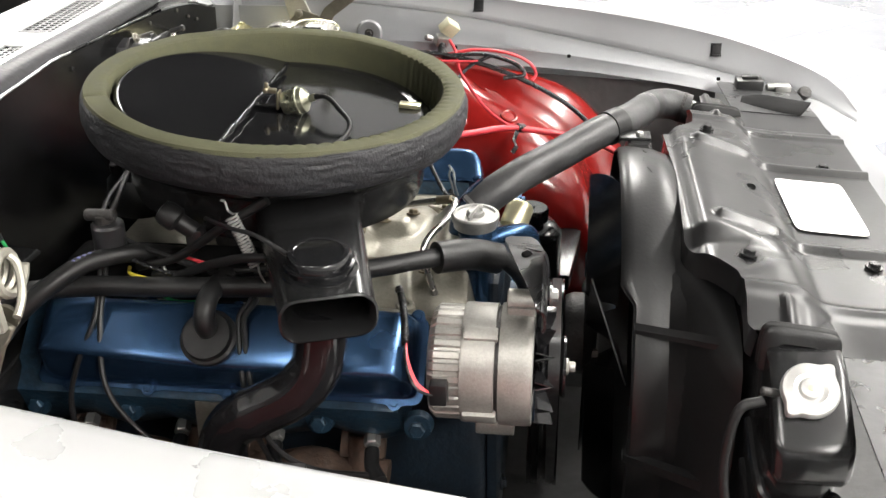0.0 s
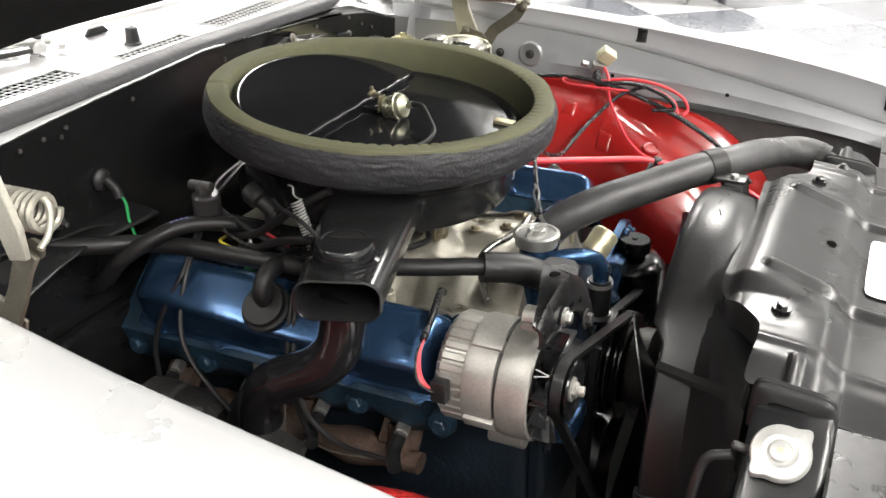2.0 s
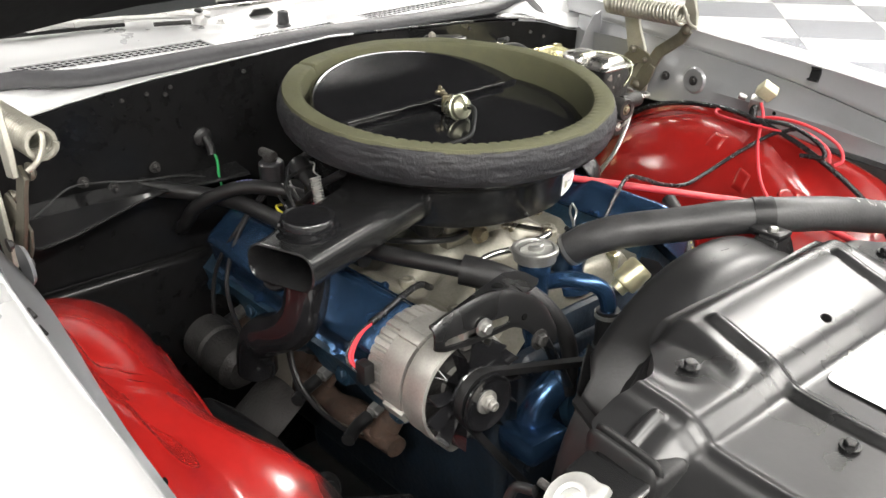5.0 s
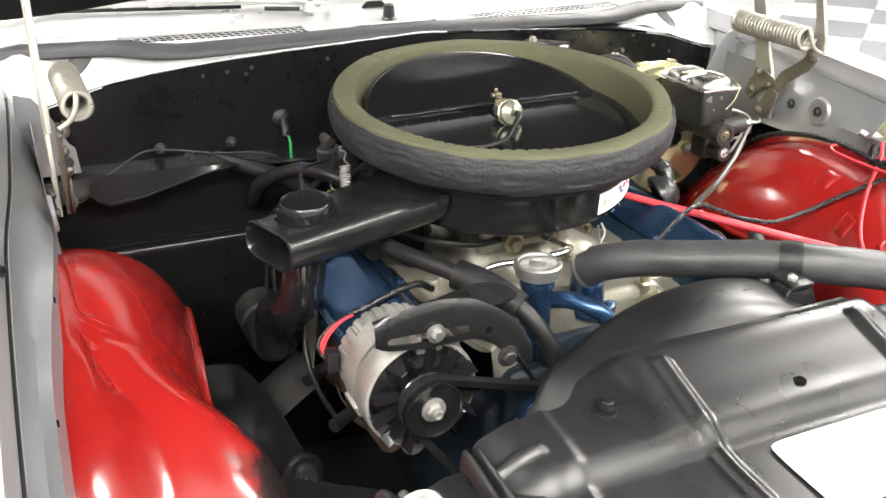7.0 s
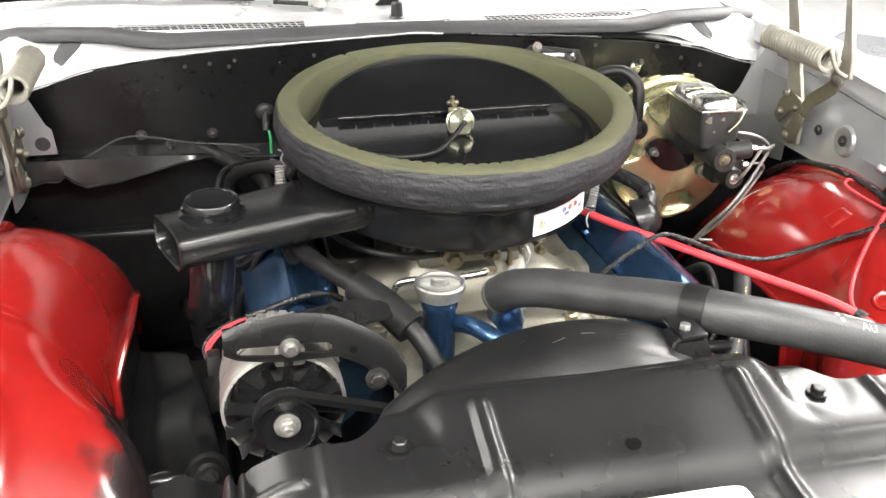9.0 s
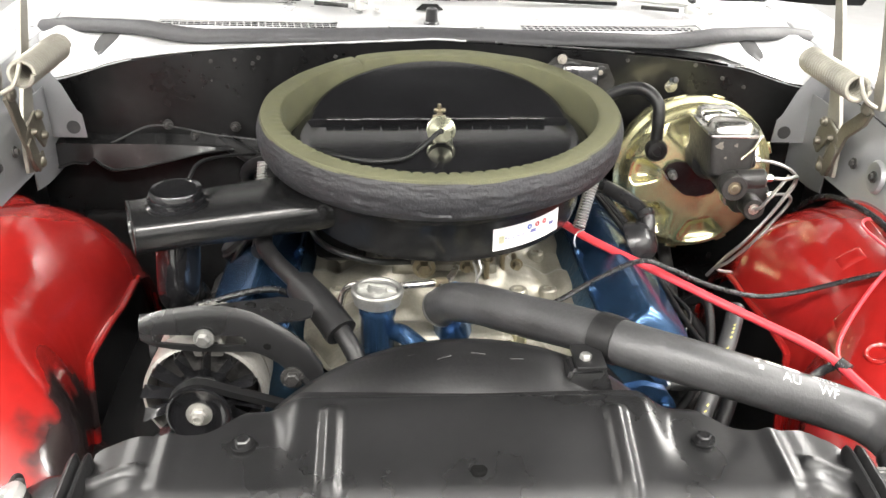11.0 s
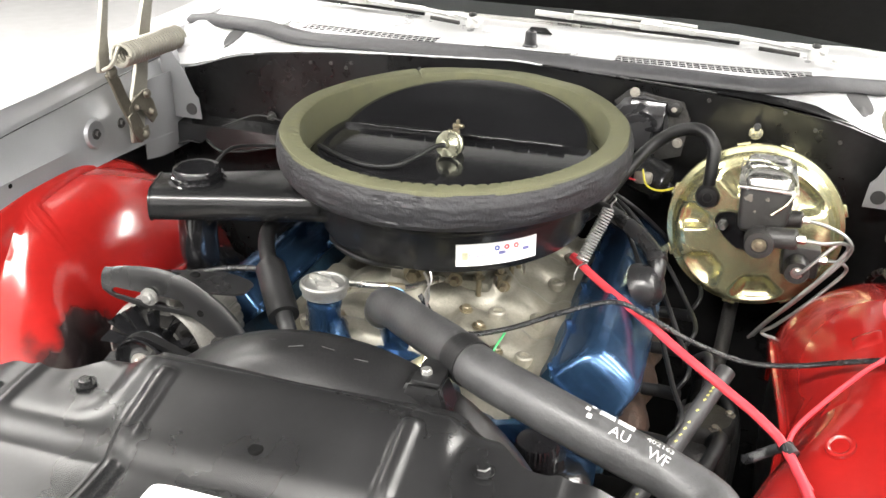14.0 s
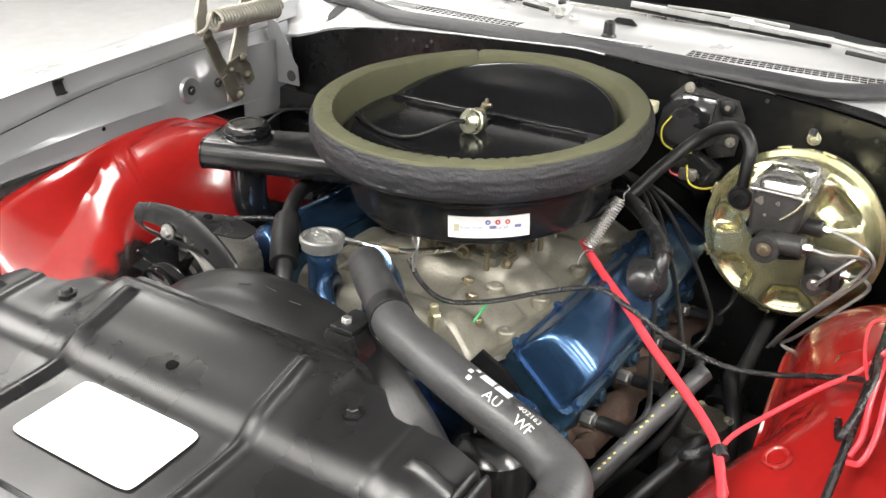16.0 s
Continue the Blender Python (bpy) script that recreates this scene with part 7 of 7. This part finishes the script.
coilb = thing("ignition_coil", "silver and black ignition coil beside the carburetor", "coil")
part("can", lathe([(0, 0), (0.018, 0.001), (0.0195, 0.004), (0.0195, 0.036), (0.017, 0.039), (0, 0.040)], (-0.127, -0.222, 0.826), (0.05, -0.05, 1), 28), "bakelite", coilb, "dull dark grey can")
part("terminal", join(cyl((-0.150, -0.224, 0.874), (-0.112, -0.226, 0.876), 0.0075, 14), cyl((-0.128, -0.224, 0.864), (-0.128, -0.224, 0.876), 0.011, 14)), "iron", coilb)
# not a real bracket: black box added to keep the intake here dark
part("bracket", box(-0.215, 0.035, -0.190, -0.125, 0.735, 0.792, 0.012, 3), "liner", coilb, "added black box that darkens the intake below the coil")
vs_ = thing("vacuum_switch", "dark plastic vacuum switch under the air cleaner", "switch")
part("body", join(lathe([(0, 0), (0.013, 0.002), (0.016, 0.010), (0.016, 0.024), (0.011, 0.028), (0.011, 0.050), (0, 0.051)], (-0.056, -0.222, 0.885), (0.75, 0, -0.55), 22), box(-0.026, -0.004, -0.232, -0.212, 0.838, 0.862, 0.004)), "plastic", vs_)
for pts in ([(0.083, -0.235, 0.907), (0.035, -0.238, 0.878), (-0.005, -0.232, 0.848), (-0.045, -0.225, 0.820), (-0.10, -0.215, 0.800)], [(0.105, -0.275, 0.853), (0.06, -0.275, 0.851), (0.01, -0.262, 0.832), (-0.035, -0.240, 0.806), (-0.08, -0.215, 0.790)]):
    vh = thing("vacuum_hose", "thin black vacuum hose beside the air cleaner", "hose", group="vacuum hoses")
    part("hose", pipe(pts, 0.0058, 10), "rubber", vh)
for m, pts in (("wireyellow", [(-0.12, -0.20, 0.79), (-0.10, -0.235, 0.800), (-0.06, -0.24, 0.795), (-0.03, -0.23, 0.785)]), ("wirered", [(-0.05, -0.20, 0.81), (-0.02, -0.22, 0.815), (0.0, -0.215, 0.805)]), ("wiregreen", [(-0.08, -0.22, 0.77), (-0.05, -0.24, 0.768), (-0.02, -0.235, 0.765)]), ("wireblack", [(-0.14, -0.22, 0.83), (-0.06, -0.24, 0.81), (0.0, -0.24, 0.80), (0.05, -0.22, 0.80)])):
    part("lead", pipe(pts, 0.0024, 8), m, coilb)

# ---- wiring ----
rl = thing("horn_relay", "yellowed relay with taped wires on the fender flange", "relay")
part("case", moved(box(-0.016, 0.016, -0.011, 0.011, -0.014, 0.014, 0.003), pose(0.190, 0.640, 0.884, 32, 34, 40)), "cream", rl)
part("socket", moved(join(box(-0.012, 0.012, -0.010, 0.010, -0.012, 0.008, 0.002), cyl((-0.02, 0, 0), (-0.035, 0, 0.003), 0.006, 10)), pose(0.176, 0.634, 0.862, 20, 10, 25)), "zinc", rl)
part("pigtail", pipe([(0.176, 0.632, 0.856), (0.178, 0.622, 0.840), (0.190, 0.612, 0.825)], 0.008, 10), "wireblack", rl)
rw = thing("red_wire_loop", "looped red and black wires over the red fender", "wire")
for pts, r, m in (
    ([(0.180, 0.620, 0.835), (0.24, 0.625, 0.845), (0.30, 0.628, 0.840), (0.345, 0.630, 0.822), (0.362, 0.624, 0.800), (0.355, 0.612, 0.79)], 0.0032, "wirered"),
    ([(0.18, 0.615, 0.832), (0.24, 0.615, 0.840), (0.30, 0.615, 0.832), (0.335, 0.618, 0.812), (0.345, 0.612, 0.792)], 0.0032, "wirered"),
    ([(0.16, 0.612, 0.838), (0.12, 0.60, 0.842), (0.13, 0.585, 0.836), (0.19, 0.59, 0.832), (0.25, 0.605, 0.828)], 0.0022, "wirered"),
    ([(-0.17, 0.60, 0.705), (-0.10, 0.60, 0.772), (-0.03, 0.600, 0.815), (0.05, 0.600, 0.838), (0.14, 0.605, 0.844), (0.22, 0.606, 0.832), (0.30, 0.606, 0.808), (0.38, 0.604, 0.772), (0.44, 0.60, 0.735), (0.50, 0.59, 0.68)], 0.0050, "wireblack"),
    ([(0.19, 0.605, 0.838), (0.26, 0.612, 0.840), (0.32, 0.606, 0.825), (0.34, 0.598, 0.805), (0.30, 0.590, 0.800)], 0.0042, "wireblack"),
    ([(0.192, 0.622, 0.865), (0.205, 0.612, 0.845), (0.215, 0.590, 0.815), (0.235, 0.560, 0.795), (0.27, 0.520, 0.765), (0.31, 0.490, 0.745), (0.345, 0.487, 0.737), (0.39, 0.51, 0.725)], 0.0030, "wirered"),
):
    part("wire", pipe(pts, r, 8), m, rw)
rc = thing("battery_cable", "thick red cable crossing the engine bay", "cable")
part("cable", pipe([(0.045, 0.180, 0.800), (0.085, 0.222, 0.788), (0.155, 0.297, 0.775), (0.209, 0.350, 0.766), (0.259, 0.407, 0.755), (0.304, 0.454, 0.747), (0.34, 0.483, 0.737), (0.42, 0.515, 0.715), (0.50, 0.525, 0.69), (0.58, 0.53, 0.64)], 0.0059, 14), "wirered", rc)
part("tape_tie", join(pipe([(0.334, 0.482, 0.739), (0.346, 0.490, 0.735)], 0.0086, 12, n=2), pipe([(0.335, 0.475, 0.735), (0.33, 0.462, 0.722), (0.335, 0.448, 0.715), (0.328, 0.44, 0.705)], 0.006, 8, flat=0.4)), "wireblack", rc)
bk = thing("black_harness_wire", "thin black taped wire across the valve cover", "wire")
part("wire", pipe([(0.265, 0.020, 0.812), (0.27, 0.045, 0.785), (0.262, 0.08, 0.765), (0.235, 0.135, 0.770), (0.205, 0.20, 0.792), (0.182, 0.26, 0.806), (0.180, 0.305, 0.792), (0.180, 0.36, 0.768), (0.178, 0.43, 0.750), (0.180, 0.49, 0.758), (0.200, 0.545, 0.786), (0.232, 0.598, 0.818), (0.275, 0.612, 0.838)], 0.0036, 8), "wireblack", bk)
part("wire_clip", join(pipe([(0.268, 0.030, 0.796), (0.266, 0.033, 0.815), (0.262, 0.030, 0.832), (0.266, 0.026, 0.845)], 0.0016, 6), pipe([(0.274, 0.034, 0.800), (0.270, 0.030, 0.818), (0.268, 0.036, 0.834), (0.262, 0.033, 0.846)], 0.0016, 6)), "zinc", bk, "bright bent wire clip")
for m, pts in (("wiregreen", [(0.26, 0.07, 0.765), (0.27, 0.085, 0.755), (0.285, 0.10, 0.745)]), ("wiregreen", [(0.24, 0.13, 0.765), (0.25, 0.12, 0.745), (0.28, 0.12, 0.735)])):
    part("lead", pipe(pts, 0.0016, 6), m, bk)
# heat stove box below the duct and cowl drain bits
sv = thing("heat_stove", "bare sheet steel heat stove on the exhaust", "heat stove")
part("collar", sheet(lambda u, v: Vector((-0.014 + 0.05 * u, -0.303 - 0.012 * v, 0.664 - 0.10 * v)), lin(0, 1, 3), lin(0, 1, 4), 0.002), "tin", sv)
part("pan", sheet(lambda u, v: Vector((-0.035 + 0.11 * u, -0.317 - 0.075 * v, 0.566 - 0.055 * v + 0.012 * math.sin(u * math.pi))), lin(0, 1, 8), lin(0, 1, 5), 0.002), "iron", sv)
st2 = thing("starter_shield", "dull dark steel shield beside the engine", "shield")
part("shield", lathe([(0, 0), (0.030, 0.002), (0.040, 0.012), (0.042, 0.055), (0.038, 0.060), (0.042, 0.066), (0.040, 0.115), (0.028, 0.128), (0, 0.130)], (-0.18, -0.345, 0.585), (0.96, 0.05, -0.12), 32), "iron", st2)

# ---- rolling cart far behind the car ----
cart = thing("rolling_cart", "grey metal cart on casters on the tiled floor", "cart")
for x, y in ((-1.35, 5.75), (-1.15, 6.2), (-0.62, 5.55), (-0.45, 6.0)):
    part("caster", cyl((x - 0.02, y, 0.06), (x + 0.02, y, 0.06), 0.06, 24, 0.01), "zinc", cart)
    part("fork", box(x - 0.03, x + 0.03, y - 0.03, y + 0.03, 0.075, 0.15, 0.008), "zinc", cart)
    part("hub", cyl((x - 0.026, y, 0.06), (x + 0.026, y, 0.06), 0.03, 18), "zinc", cart)
part("deck", box(-1.6, -0.2, 5.4, 6.35, 0.15, 0.21, 0.01), "wall", cart)

# ---- floor tiles ----
def tile_mesh(material):
    b = box(-0.2985, 0.2985, -0.2985, 0.2985, -0.006, 0.0, 0.0015, 1)
    me = bpy.data.meshes.new("floor_tile")
    b.to_mesh(me)
    b.free()
    me.materials.append(M[material])
    return me


TW, TG = tile_mesh("tilew"), tile_mesh("tileg")
ca, sa = math.cos(radians(39.5)), math.sin(radians(39.5))
count = 0
for i in range(-14, 15):
    for j in range(-14, 15):
        x = 0.10 + 0.60 * ((i + 0.5) * ca - (j + 0.5) * sa)
        y = 5.05 + 0.60 * ((i + 0.5) * sa + (j + 0.5) * ca)
        if abs(x) < 4.6 and 1.3 < y < 7.7 and count < 290:
            o = new("floor_tile", TG if (i + j) % 2 else TW)
            o.matrix_basis = Matrix.Translation((x, y, 0)) @ Matrix.Rotation(radians(39.5), 4, "Z")
            o.parent = floor
            count += 1
